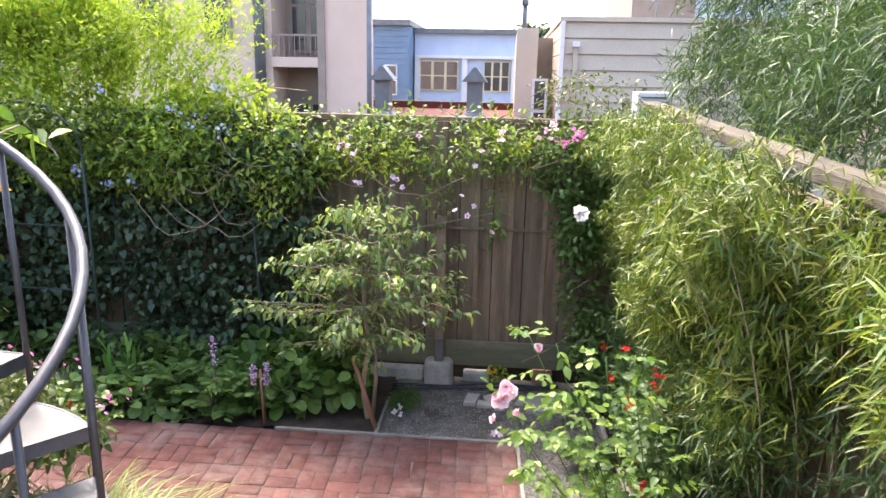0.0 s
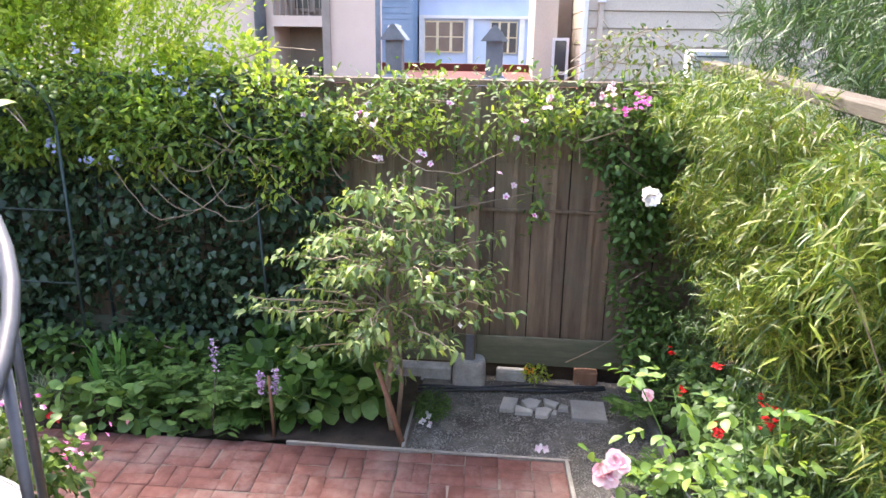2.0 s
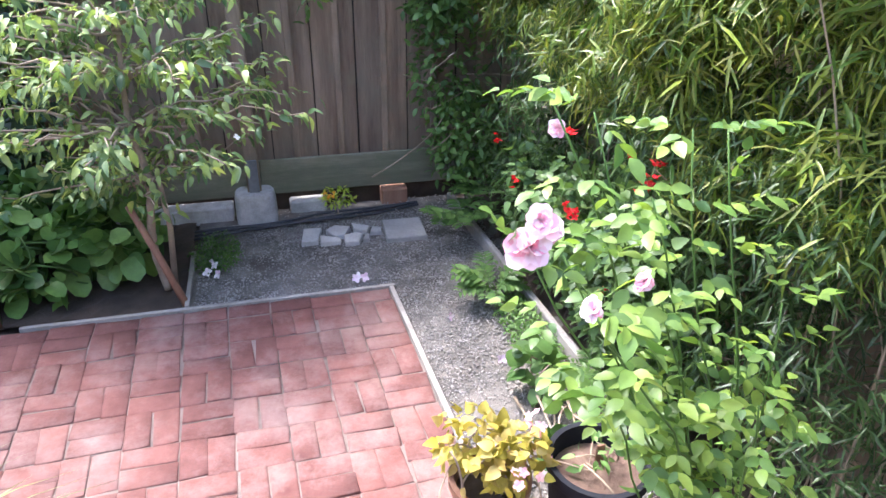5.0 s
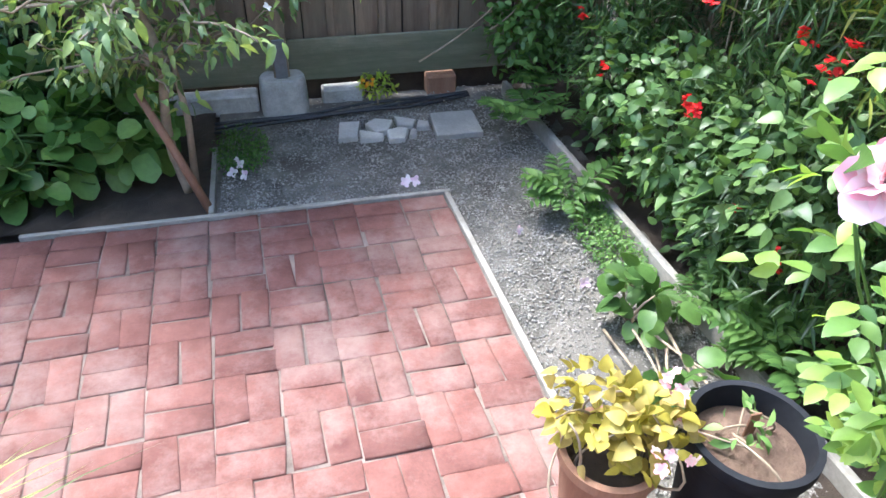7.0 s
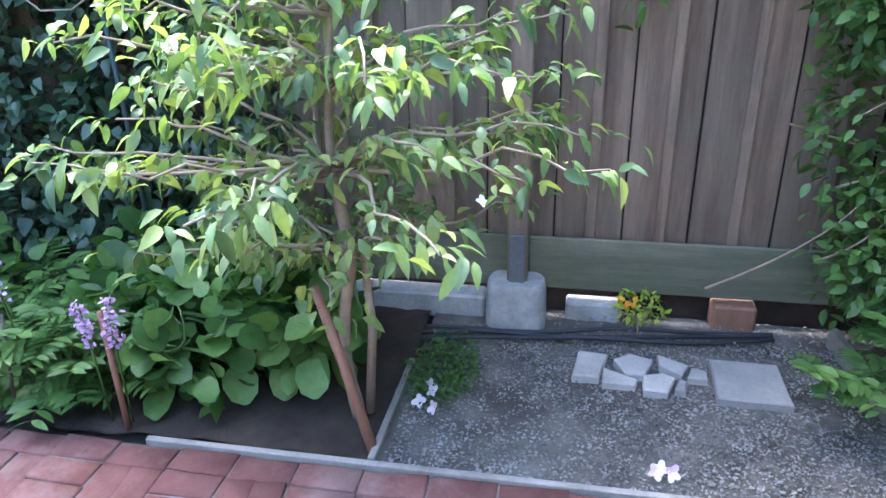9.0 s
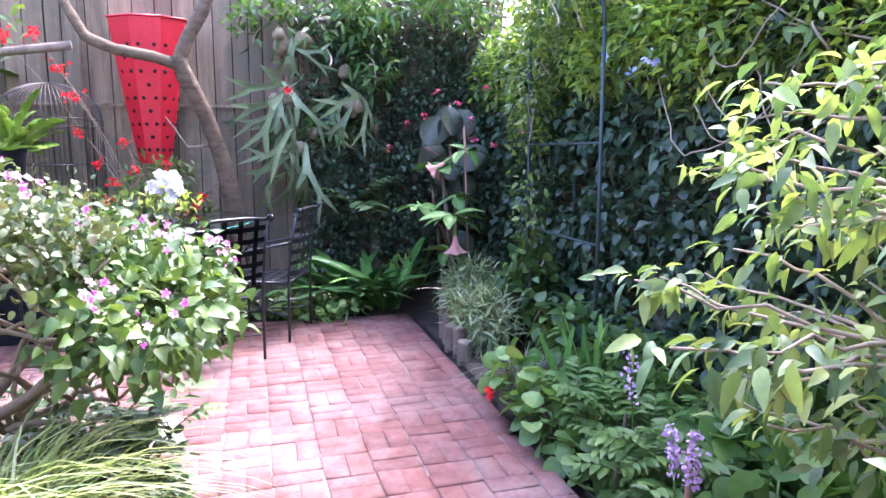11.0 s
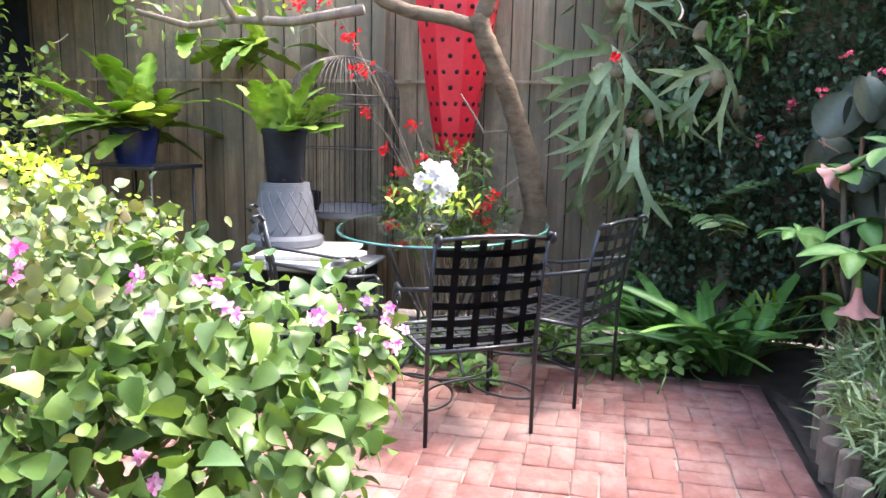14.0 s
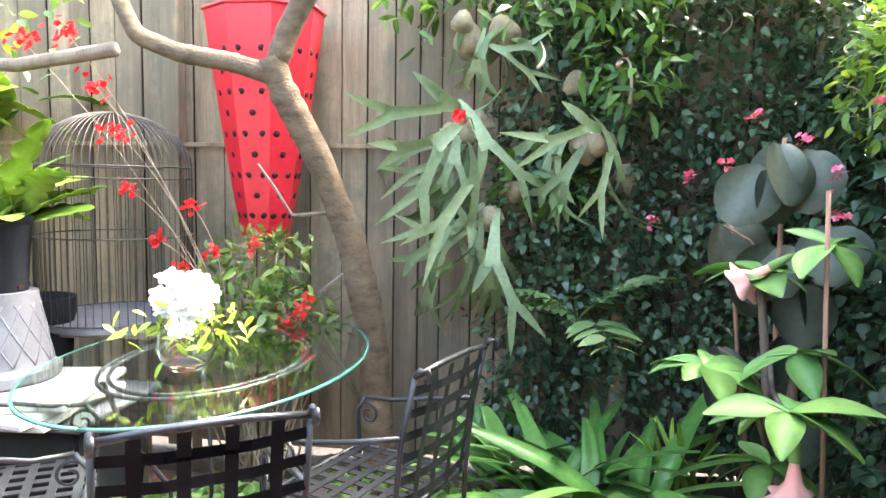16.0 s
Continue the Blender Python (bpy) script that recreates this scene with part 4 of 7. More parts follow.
for k in range(8):
    a = np.array([rng.uniform(-3.2, -1.2), 5.2, rng.uniform(1.4, 2.2)])
    b = a + (rng.uniform(0.5, 1.2), rng.uniform(-0.1, 0.1), rng.uniform(-0.3, 0.3))
    t = np.linspace(0, 1, 12)[:, None]
    lines.append((a + (b - a) * t - np.array([0, 0.06, 0.25]) * np.sin(np.pi * t) + np.cumsum(rng.normal(size=(12, 3)) * 0.012, 0), 0.0045, 0.003))
part("bare_vines", tubes(lines, 6), M_TWIG, vine, "bare pale twining stems")
yellowvine = bushy("lime_creeper", "yellow-green creeper shoots on the fence", "creeper", (-0.9, 5.5, 0), [((-1.0, 5.3, 2.05), (0.5, 0.16, 0.22)), ((0.1, 5.3, 2.15), (0.35, 0.15, 0.13)), ((-1.75, 5.3, 2.25), (0.3, 0.15, 0.18)), ((-1.7, 5.25, 1.65), (0.2, 0.15, 0.3)), ((-2.6, 5.25, 1.9), (0.6, 0.15, 0.3))], 1700, 0.058, G_VINE_Y, 12, gap=0.7, stems=12, ratio=0.42, scale=3)
mesh_lines = [([(x, 5.57, 1.75), (x, 5.57, 2.3)], 0.0012, 0.0012) for x in np.arange(-2.4, 0.4, 0.05)] + [([(-2.4, 5.57, z), (0.4, 5.57, z)], 0.0012, 0.0012) for z in np.arange(1.75, 2.31, 0.05)]
wire = thing("wire_netting", "thin rusty wire netting stretched on the fence", "netting", (-1, 5.57, 2))
part("wires", tubes(mesh_lines, 3), M_WIRE, wire)

hedge_boxes = [((x, 5.4, z), (0.35, 0.2, 0.35)) for x in np.arange(-6.0, -1.3, 0.4) for z in (0.35, 0.9, 1.5, 2.0)]
bushy("ivy_hedge", "dark green ivy covering the shaded fence", "ivy", (-3.6, 5.5, 0), hedge_boxes, 20000, 0.062, G_DARK, 13, HEART, 20, up=-0.3, gap=0.25, ratio=0.8)
shrub_boxes = [((-4.5, 5.8, 2.5), (0.6, 0.45, 0.7)), ((-3.7, 5.75, 2.6), (0.6, 0.45, 0.75)), ((-2.95, 5.7, 2.35), (0.45, 0.4, 0.35)), ((-4.0, 5.8, 3.2), (0.75, 0.4, 0.5)), ((-2.45, 5.65, 2.3), (0.4, 0.3, 0.25)), ((-5.3, 5.8, 2.4), (0.6, 0.4, 0.8)), ((-2.15, 5.65, 2.45), (0.3, 0.25, 0.25)), ((-4.6, 5.8, 3.3), (0.5, 0.35, 0.45))]
jas = bushy("yellow_green_shrub", "tall feathery yellow-green shrub with blue flower clusters", "shrub", (-3.6, 5.85, 0), shrub_boxes, 23000, 0.068, G_JAS, 14, gap=0.75, stems=40, ratio=0.42, up=0.5, scale=3.4)
sh = []
for k in range(190):
    b = np.array([rng.uniform(-4.6, -2.5), rng.uniform(5.5, 6.0), rng.uniform(2.35, 2.9)])
    d = np.array([rng.uniform(0.0, 0.7), rng.uniform(-0.4, 0.2), rng.uniform(0.5, 1.1)])
    t = np.linspace(0, 1, 8)[:, None]
    sh.append((b + d * t - np.array([0, 0, 0.25]) * t * t, 0.004, 0.0015))
part("arching_shoots", tubes(sh, 4), G_JAS, jas)
sp = np.concatenate([s[0][2:] for s in sh])
sp = np.repeat(sp, 7, 0) + rng.normal(size=(len(sp) * 7, 3)) * 0.035
part("shoot_leaves", leaf_mesh(sp, rand_dirs(rng, len(sp), 0.4), rand_dirs(rng, len(sp), 1.0), 0.045, 0.018, OVAL), G_JAS, jas)
blue_c = [(-3.05, 5.1, 1.75), (-2.85, 5.1, 1.80), (-2.35, 5.2, 2.25), (-2.5, 5.2, 2.38), (-3.1, 5.2, 2.5), (-2.1, 5.2, 2.2), (-3.3, 5.1, 1.85), (-2.2, 5.4, 2.55)]
flower_heads("blue_flowers", "pale blue flower clusters", clusters(rng, blue_c, 9, 0.028), 0.018, P_BLUE, rng, jas)
bushy("broad_shrub", "glossy green shrub below the feathery bush", "shrub", (-4.2, 5.5, 0), [((x, 5.35, 2.0), (0.4, 0.25, 0.35)) for x in np.arange(-5.6, -2.4, 0.4)] + [((x, 5.2, 1.95), (0.3, 0.14, 0.28)) for x in np.arange(-3.6, -1.5, 0.3)], 9500, 0.066, G_VINE_L, 15, gap=0.75, stems=20, ratio=0.42)

# climbing roses at the fence corner
rose_boxes = [((0.70, 5.35, 1.95), (0.28, 0.18, 0.28)), ((0.85, 5.3, 1.5), (0.25, 0.18, 0.35)), ((0.9, 5.3, 1.0), (0.25, 0.18, 0.35)), ((1.0, 5.25, 0.55), (0.25, 0.2, 0.35)), ((1.1, 5.2, 2.1), (0.3, 0.25, 0.25))]
climb = bushy("climbing_rose", "climbing rose with dark leaves, magenta and white blooms", "rose", (0.9, 5.45, 0), rose_boxes, 4600, 0.056, G_MID, 16, OVAL, 14, gap=0.65, ratio=0.6)
flower_heads("magenta_blooms", "bright magenta rose clusters", clusters(rng, [(0.69, 4.95, 2.25), (0.74, 4.95, 2.28), (0.6, 4.95, 2.2)], 6, 0.028), 0.017, P_MAGENTA, rng, climb, 6, 2)
flower_heads("pink_blooms", "soft pink rose clusters", clusters(rng, [(0.5, 5.1, 2.26), (0.15, 5.1, 2.22), (0.55, 5.1, 2.33), (1.15, 4.9, 2.0)], 5, 0.03), 0.022, P_PINK, rng, climb, 6, 2)
flower_heads("white_blooms", "open white rose", clusters(rng, [(0.69, 4.4, 1.80), (0.73, 4.4, 1.78), (0.70, 4.4, 1.77)], 3, 0.018), 0.038, P_WHITE, rng, climb, 6, 2)
dry = bushy("dry_rose_tops", "thin yellowing rose tops above the fence", "rose", (0.9, 5.6, 1.9), [((0.85, 5.55, 2.55), (0.45, 0.15, 0.17))], 330, 0.045, G_BAMBOO, 17, gap=0.5, stems=34, ratio=0.45)

# bamboo along the side fence
def bamboo_mass(name, label, boxes, n, size, mat, seed, at, culms=24, width=0.095, hang=-0.25):
    rng = np.random.default_rng(seed)
    p = plant(name, label, "bamboo", at)
    k = n // 7
    C, N = scatter(rng, k, boxes, gap=0.8, scale=3.4)
    C = np.repeat(C, 7, 0)
    N = np.repeat(N, 7, 0)
    base = np.repeat(rand_dirs(rng, k, hang, np.array([-0.55, -0.15, 0])), 7, 0)
    D = unit(base + rng.normal(size=C.shape) * 0.75)
    P = C + rng.normal(size=C.shape) * size * 0.32
    P[:, 2] = np.maximum(P[:, 2], 0.05)
    U = unit(rng.normal(size=C.shape) * 0.5 + [0, 0, 1])
    L = size * rng.uniform(0.55, 1.3, len(P))
    part("leaves", leaf_mesh(P, D, U, L, L * width, SLIM, 0.35, 0.3), mat, p)
    for q in range(culms):
        e = C[rng.integers(len(C))]
        s = np.array([at[0] + rng.normal() * 0.06, e[1] + rng.normal() * 0.15, 0.0])
        t = np.linspace(0, 1, 8)[:, None]
        part("culm", tubes([(s + (e - s) * t + np.array([0.1, 0, 0.15]) * np.sin(np.pi * t), 0.005, 0.002)], 6), M_TWIG, p)
    return p


g = np.random.default_rng(20)
bamboo_mass("bamboo", "dense fine yellow-green bamboo foliage", [((1.27 + g.normal() * 0.09, y, z + g.normal() * 0.06), (0.26, 0.22, 0.24)) for y in np.arange(3.3, 5.3, 0.33) for z in (1.45, 1.8, 2.1)] + [((1.15 + g.normal() * 0.1, y, 2.22 + g.normal() * 0.07), (0.32, 0.22, 0.17)) for y in np.arange(3.4, 5.2, 0.36)] + [((1.4, y, 2.35), (0.15, 0.25, 0.12)) for y in (4.2, 4.8, 5.3)], 30000, 0.072, G_BAMBOO, 21, (1.45, 4.2, 0), width=0.115, hang=-0.5)
bamboo_mass("bamboo", "arching yellow-green bamboo with long drooping leaves", [((1.27 + g.normal() * 0.09, y, z + g.normal() * 0.06), (0.28, 0.22, 0.22)) for y in (2.5, 2.75, 3.0, 3.25) for z in (1.4, 1.75, 2.05)] + [((1.34, 1.45, z), (0.18, 0.2, 0.14)) for z in (1.85, 2.05)] + [((1.42, 2.9, 2.32), (0.15, 0.35, 0.14)), ((1.45, 1.9, 2.1), (0.15, 0.35, 0.16)), ((1.5, 1.7, 2.2), (0.12, 0.4, 0.16)), ((1.5, 2.3, 2.2), (0.12, 0.3, 0.16)), ((1.45, 2.2, 1.8), (0.15, 0.35, 0.25))], 23000, 0.092, G_BAMBOO, 24, (1.45, 2.6, 0), width=0.105, hang=-0.5)
# lower mass and the recess: same foliage, its shade painted by the darker leaf
bamboo_mass("bamboo", "lower bamboo foliage in a shade-darkened green, hanging to the ground", [((1.32 + g.normal() * 0.06, y, z), (0.26, 0.3, 0.25)) for y in np.arange(2.5, 5.3, 0.35) for z in (0.5, 0.9, 1.25)] + [((1.47, 2.0, z), (0.14, 0.3, 0.3)) for z in (0.6, 1.1, 1.6)], 18000, 0.078, G_BAMBOO_SHADE, 22, (1.45, 3.4, 0), width=0.115, hang=-0.5)
pod = bamboo_mass("weeping_tree", "tall dark green tree with long drooping narrow leaves", [((2.6, 6.5, 3.2), (0.7, 0.9, 0.9)), ((3.4, 5.5, 3.6), (0.9, 1, 1.1)), ((2.9, 4.3, 3.3), (0.8, 0.9, 0.9)), ((2.4, 5.3, 2.8), (0.5, 0.8, 0.5)), ((2.6, 3.2, 3.0), (0.7, 0.8, 0.8)), ((3.2, 4.6, 4.6), (1.1, 1.3, 0.8)), ((2.5, 7.2, 4.0), (0.7, 0.8, 0.8)), ((2.3, 2.4, 2.8), (0.5, 0.6, 0.6)), ((2.1, 6.6, 2.75), (0.4, 0.7, 0.5)), ((2.2, 4.3, 2.65), (0.4, 0.8, 0.4)), ((2.3, 3.2, 2.35), (0.4, 0.8, 0.4)), ((2.25, 2.2, 2.3), (0.4, 0.6, 0.4)), ((2.3, 5.2, 2.3), (0.4, 0.8, 0.4))], 60000, 0.14, G_PODO, 23, (3.0, 5.0, 0), 10, 0.085, -0.25)
pod["category"] = "tree"
part("trunk", tubes([([(3.0, 5.0, 0), (3.02, 5.05, 1.5), (2.95, 5.0, 3.5)], 0.11, 0.06)], 10), M_BARK, pod)

# ---- the small tiered tree beside its stake ----
rng = np.random.default_rng(31)
tree = plant("tiered_tree", "small tree with drooping pale green leaves in flat tiers", "tree", (-0.8, 4.72, 0))
trunk = [(-0.82, 4.72, 0.0), (-0.86, 4.72, 0.25), (-0.84, 4.72, 0.45), (-0.80, 4.72, 0.62), (-0.86, 4.74, 0.9), (-0.84, 4.74, 1.2), (-0.8, 4.74, 1.5)]
part("trunk", tubes([gnarled(trunk, 0.026, 0.009, 3, 40, 0.08), ([(-0.79, 4.75, 0.0), (-0.76, 4.75, 0.35), (-0.77, 4.74, 0.62)], 0.018, 0.013)], 9), M_TWIG, tree)
leafP, leafD = [], []
tiers = ((0.72, 0.50, 12, -0.9, 0.05), (1.00, 0.76, 24, -0.86, 0.07), (1.26, 0.68, 22, -0.9, 0.09), (1.48, 0.50, 14, -0.88, 0.07), (1.64, 0.30, 9, -0.8, 0.04))
for z, R, n, cx, rise in tiers:
    for k in range(n):
        a = 2 * math.pi * (k + rng.uniform(-0.35, 0.35)) / n
        rr = R * rng.uniform(0.7, 1.1)
        s = np.array([-0.84, 4.73, z - 0.10])
        e = np.array([cx + rr * math.cos(a) * 1.05, 4.73 + rr * math.sin(a) * (0.62 if a < math.pi else 0.98), z + 0.5 * rise * rng.uniform(-1, 1.2)])
        t = np.linspace(0, 1, 9)[:, None]
        line = s + (e - s) * t + np.array([0, 0, 0.03]) * np.sin(np.pi * t) + np.cumsum(rng.normal(size=(9, 3)) * 0.019, 0)
        part("branch", tubes([(line, 0.0075, 0.0028)], 6), M_TWIG, tree)
        for q in range(2, 9):
            m = 9 if q > 6 else 4
            leafP.append(line[q] + rng.normal(size=(m, 3)) * (0.05, 0.05, 0.016))
            leafD.append(unit((e - s) * (1, 1, 0) * 0.5 + rng.normal(size=(m, 3)) * 0.5 + [0, 0, -0.12]))
leafP, leafD = np.concatenate(leafP), np.concatenate(leafD)
L = rng.uniform(0.034, 0.076, len(leafP))
part("leaves", leaf_mesh(leafP, leafD, unit(rng.normal(size=leafP.shape) * 0.45 + [0, 0, 1]), L, L * 0.46, OVAL, 0.6, 0.35), G_TREE, tree)
bl_rng = np.random.default_rng(32)
part("blossom", joined(petals(np.array([(-0.35, 4.45, 0.92), (-1.3, 4.5, 1.36), (-0.5, 4.4, 1.24)]), 0.022, bl_rng, 4, 0.4)), P_WHITE, tree, "small creamy white blossom")
stake = thing("garden_stake", "reddish wooden stake leaning on the small tree", "stake", (-0.75, 4.6, 0))
part("shaft", tubes([([(-0.72, 4.55, -0.02), (-0.83, 4.63, 0.27), (-0.93, 4.69, 0.52)], 0.021, 0.017)], 8), M_STAKE, stake)
stake2 = thing("plant_stake", "thin grey bamboo plant stake", "stake", (-2.0, 4.55, 0), "plant stakes")
part("shaft", tubes([([(-2.03, 4.5, 0), (-1.98, 4.52, 0.42)], 0.006, 0.006)]), M_BEAM, stake2)
stake2 = thing("plant_stake", "thin brown wooden plant stake", "stake", (-1.6, 4.52, 0), "plant stakes")
part("shaft", tubes([([(-1.6, 4.52, 0), (-1.62, 4.54, 0.45)], 0.011, 0.011)]), M_STAKE, stake2)
stake2 = thing("trellis_pole", "tall thin grey-green pole against the ivy", "pole", (-1.8, 5.2, 0))
part("shaft", tubes([([(-1.8, 5.15, 0), (-1.85, 5.2, 0.9), (-1.88, 5.22, 1.5)], 0.012, 0.01)]), M_GREENPIPE, stake2)

# low plants of the back bed
bushy("round_leaf_plant", "low plant with broad round toothed green leaves", "plant", (-1.25, 4.85, 0), [((-1.45, 4.85, 0.22), (0.28, 0.25, 0.2)), ((-1.1, 4.9, 0.28), (0.25, 0.22, 0.2)), ((-1.8, 4.95, 0.2), (0.25, 0.25, 0.18)), ((-1.5, 5.15, 0.35), (0.5, 0.2, 0.2))], 640, 0.11, G_HYDR, 41, ROUND, 26, gap=0.2, ratio=0.95, droop=0.25, stem_mat=G_MID)


def ferny(name, label, at, spots, seed, mat, size=0.2, fronds=9, category="plant"):
    """Clumps of finely cut fronds: pinnae along arching ribs."""
    rng = np.random.default_rng(seed)
    p = plant(name, label, category, at)
    P, D, Ls, lines = [], [], [], []
    for c in spots:
        for k in range(fronds):
            a = rng.uniform(0, 2 * math.pi)
            d = np.array([math.cos(a), math.sin(a), rng.uniform(0.5, 1.3)])
            L = size * rng.uniform(0.7, 1.3)
            t = np.linspace(0, 1, 8)[:, None]
            rib = np.array(c) + d * L * t - np.array([0, 0, 0.55 * L]) * t * t
            lines.append((rib, 0.0025, 0.001))
            side = unit(np.cross(d, [0, 0, 1.0]))
            for q in range(2, 8):
                for s in (-1, 1):
                    P.append(rib[q]), D.append(side * s + d * 0.55 + (0, 0, -0.2)), Ls.append(L * 0.42 * (1.15 - abs(q - 4) * 0.14))
    P, D, Ls = np.array(P), np.array(D), np.array(Ls)
    P[:, 2] = np.maximum(P[:, 2], 0.02)
    part("pinnae", leaf_mesh(P, D, unit(rng.normal(size=P.shape) * 0.25 + [0, 0, 1]), Ls, Ls * 0.36, OVAL, 0.3, 0.2), mat, p)
    part("ribs", tubes(lines, 4), G_MID, p)
    return p


rng = np.random.default_rng(42)
sp = [(rng.uniform(-2.75, -1.55), rng.uniform(4.6, 5.1), rng.uniform(0.02, 0.25)) for k in range(26)]
ferny("scented_geranium", "bushy green plant with finely cut leaves", (-2.1, 4.8, 0), sp, 42, G_MID, 0.2, 8)


def spike(name, label, foot, top, seed, n=60, r=0.02):
    rng = np.random.default_rng(seed)
    s = plant(name, label, "flower", foot)
    foot, top = np.array(foot), np.array(top)
    part("stem", tubes([([foot, (foot + top) / 2, top], 0.004, 0.003)], 5), G_MID, s)
    t = 1 - rng.random(n) * 0.35
    P = foot + (top - foot) * t[:, None] + rng.normal(size=(n, 3)) * (r * 0.5, r * 0.5, 0.004)
    part("florets", leaf_mesh(P, rand_dirs(rng, n, 0.3), rand_dirs(rng, n, 1), 0.018, 0.014, ROUND), P_LAV, s)


spike("lavender_spike", "tall pale purple flower spike", (-2.0, 4.6, 0), (-1.98, 4.52, 0.70), 51)
spike("lavender_spike", "tall pale purple flower spike", (-1.68, 4.55, 0), (-1.66, 4.5, 0.5), 52, 80, 0.026)
spike("lavender_spike", "tall pale purple flower spike", (-1.60, 4.55, 0), (-1.56, 4.5, 0.53), 53, 80, 0.026)

# things at the fence foot
rng = np.random.default_rng(61)
def flag(x, y, pts, z=0.025):
    s = thing("stepping_stone", "grey broken flagstone set in the gravel", "paving stone", (x, y, 0), "flagstones")
    bm = bmesh.new()
    vs = [bm.verts.new((x + a, y + b, z)) for a, b in pts]
    f = bm.faces.new(vs)
    got = bmesh.ops.extrude_face_region(bm, geom=[f])
    for v in got["geom"]:
        if isinstance(v, bmesh.types.BMVert):
            v.co.z = -0.03
    bmesh.ops.bevel(bm, geom=[e for e in bm.edges if e.verts[0].co.z > 0 and e.verts[1].co.z > 0], offset=0.006, segments=1, affect="EDGES")
    part("stone", bm, M_SLATE, s)


def poly(n, r, ry, seed):
    g = np.random.default_rng(seed)
    return [(r * math.cos(2 * math.pi * k / n + 0.3) * g.uniform(0.8, 1.1), ry * math.sin(2 * math.pi * k / n + 0.3) * g.uniform(0.8, 1.1)) for k in range(n)]


flag(0.565, 5.12, [(-0.13, -0.13), (0.125, -0.135), (0.13, 0.13), (-0.12, 0.135)])
for pts in (((-0.06, 0.13), (0.06, 0.12), (0.02, -0.06), (-0.085, -0.055)), ((0.032, 0.02), (0.165, -0.045), (0.153, -0.088), (0.028, -0.085)), ((0.075, 0.085), (0.14, 0.14), (0.235, 0.10), (0.195, -0.01), (0.12, -0.022)), ((0.245, 0.15), (0.365, 0.08), (0.33, 0.005), (0.25, 0.065)), ((0.18, -0.012), (0.26, 0.015), (0.305, -0.012), (0.265, -0.118), (0.175, -0.115)), ((0.315, -0.02), (0.345, -0.03), (0.33, -0.098), (0.29, -0.09)), ((0.37, 0.07), (0.425, 0.05), (0.42, -0.01), (0.345, -0.008))):
    mx, my = sum(p[0] for p in pts) / len(pts), sum(p[1] for p in pts) / len(pts)
    flag(mx, 5.12 + my, [(0.96 * (a - mx), 0.96 * (b - my)) for a, b in pts[::-1]], 0.022)
hose = thing("garden_hose", "black irrigation hose lying along the fence foot", "hose", (0, 5.42, 0))
for dy, dz in ((0, 0.015), (0.035, 0.018), (-0.03, 0.014)):
    t = np.linspace(0, 1, 24)
    part("hose", tubes([(np.stack([-0.72 + 1.45 * t, 5.3 + dy + 0.17 * t + 0.015 * np.sin(9 * t + dy * 60), dz + 0.004 * np.sin(14 * t)], -1), 0.009, 0.009)], 8), M_HOSE, hose)
sill = thing("concrete_sill", "broken concrete sill at the fence foot", "kerb", (-0.7, 5.6, 0))
part("sill", box_bm(-1.2, -0.48, 5.52, 5.64, -0.03, 0.09, 0.01), M_CONCRETE, sill)
sill = thing("concrete_sill", "broken concrete sill at the fence foot", "kerb", (0.0, 5.6, 0))
part("sill", box_bm(-0.12, 0.12, 5.56, 5.66, -0.03, 0.07, 0.012), M_CONCRETE, sill)
rub = thing("small_block", "reddish brick-like block under the fence", "block", (0.62, 5.6, 0))
part("block", box_bm(0.5, 0.68, 5.56, 5.66, -0.03, 0.1, 0.01), M_STAKE, rub)
p = bushy("small_orange_plant", "small green plant with orange flowers at the fence", "plant", (0.2, 5.55, 0), [((0.2, 5.54, 0.09), (0.11, 0.06, 0.06))], 130, 0.04, G_VINE_Y, 62, gap=0.1, stems=6)
flower_heads("flowers", "orange flowers", clusters(rng, [(0.12, 5.5, 0.13), (0.15, 5.5, 0.11)], 4, 0.015), 0.014, P_ORANGE, rng, p)
bushy("ground_moss", "low creeping green cover beside the gravel", "ground cover", (-0.55, 5.05, 0), [((-0.58, 5.05, 0.0), (0.14, 0.25, 0.05))], 1300, 0.018, G_MID, 63, ROUND, 0, gap=0.2)
bushy("ground_moss", "low creeping green cover beside the kerb", "ground cover", (0.95, 4.0, 0), [((0.95, 3.9, 0.02), (0.12, 0.35, 0.06)), ((1.0, 4.3, 0.02), (0.08, 0.3, 0.05))], 1900, 0.02, G_COVER, 64, ROUND, 0, gap=0.2)
fallen = thing("fallen_blossoms", "pale pink fallen blossoms on the gravel", "petals", (0.2, 4.6, 0), kind="stuff")
fp = np.array([(0.2, 4.58, 0.02), (0.23, 4.57, 0.02), (0.18, 4.57, 0.018), (-0.62, 4.8, 0.03), (-0.58, 4.86, 0.03), (-0.6, 4.9, 0.03), (-0.56, 4.78, 0.02), (0.6, 4.1, 0.01), (0.75, 3.7, 0.01)])
part("petals", joined(petals(fp, 0.03, rng, 4, 0.5)), P_PALE, fallen)
litter_p = np.stack([rng.uniform(-0.6, 1.0, 160), rng.uniform(2.8, 5.4, 160), np.full(160, 0.004)], -1)
litter_p = np.concatenate([litter_p, np.stack([rng.uniform(-0.2, 0.95, 170), rng.uniform(5.36, 5.6, 170), rng.uniform(0.004, 0.02, 170)], -1)])
litter_p = litter_p[(litter_p[:, 0] > 0.4) | (litter_p[:, 1] > 4.52)]
litter = thing("leaf_litter", "dry leaf bits scattered on the gravel", "litter", (0.6, 4, 0), kind="stuff")
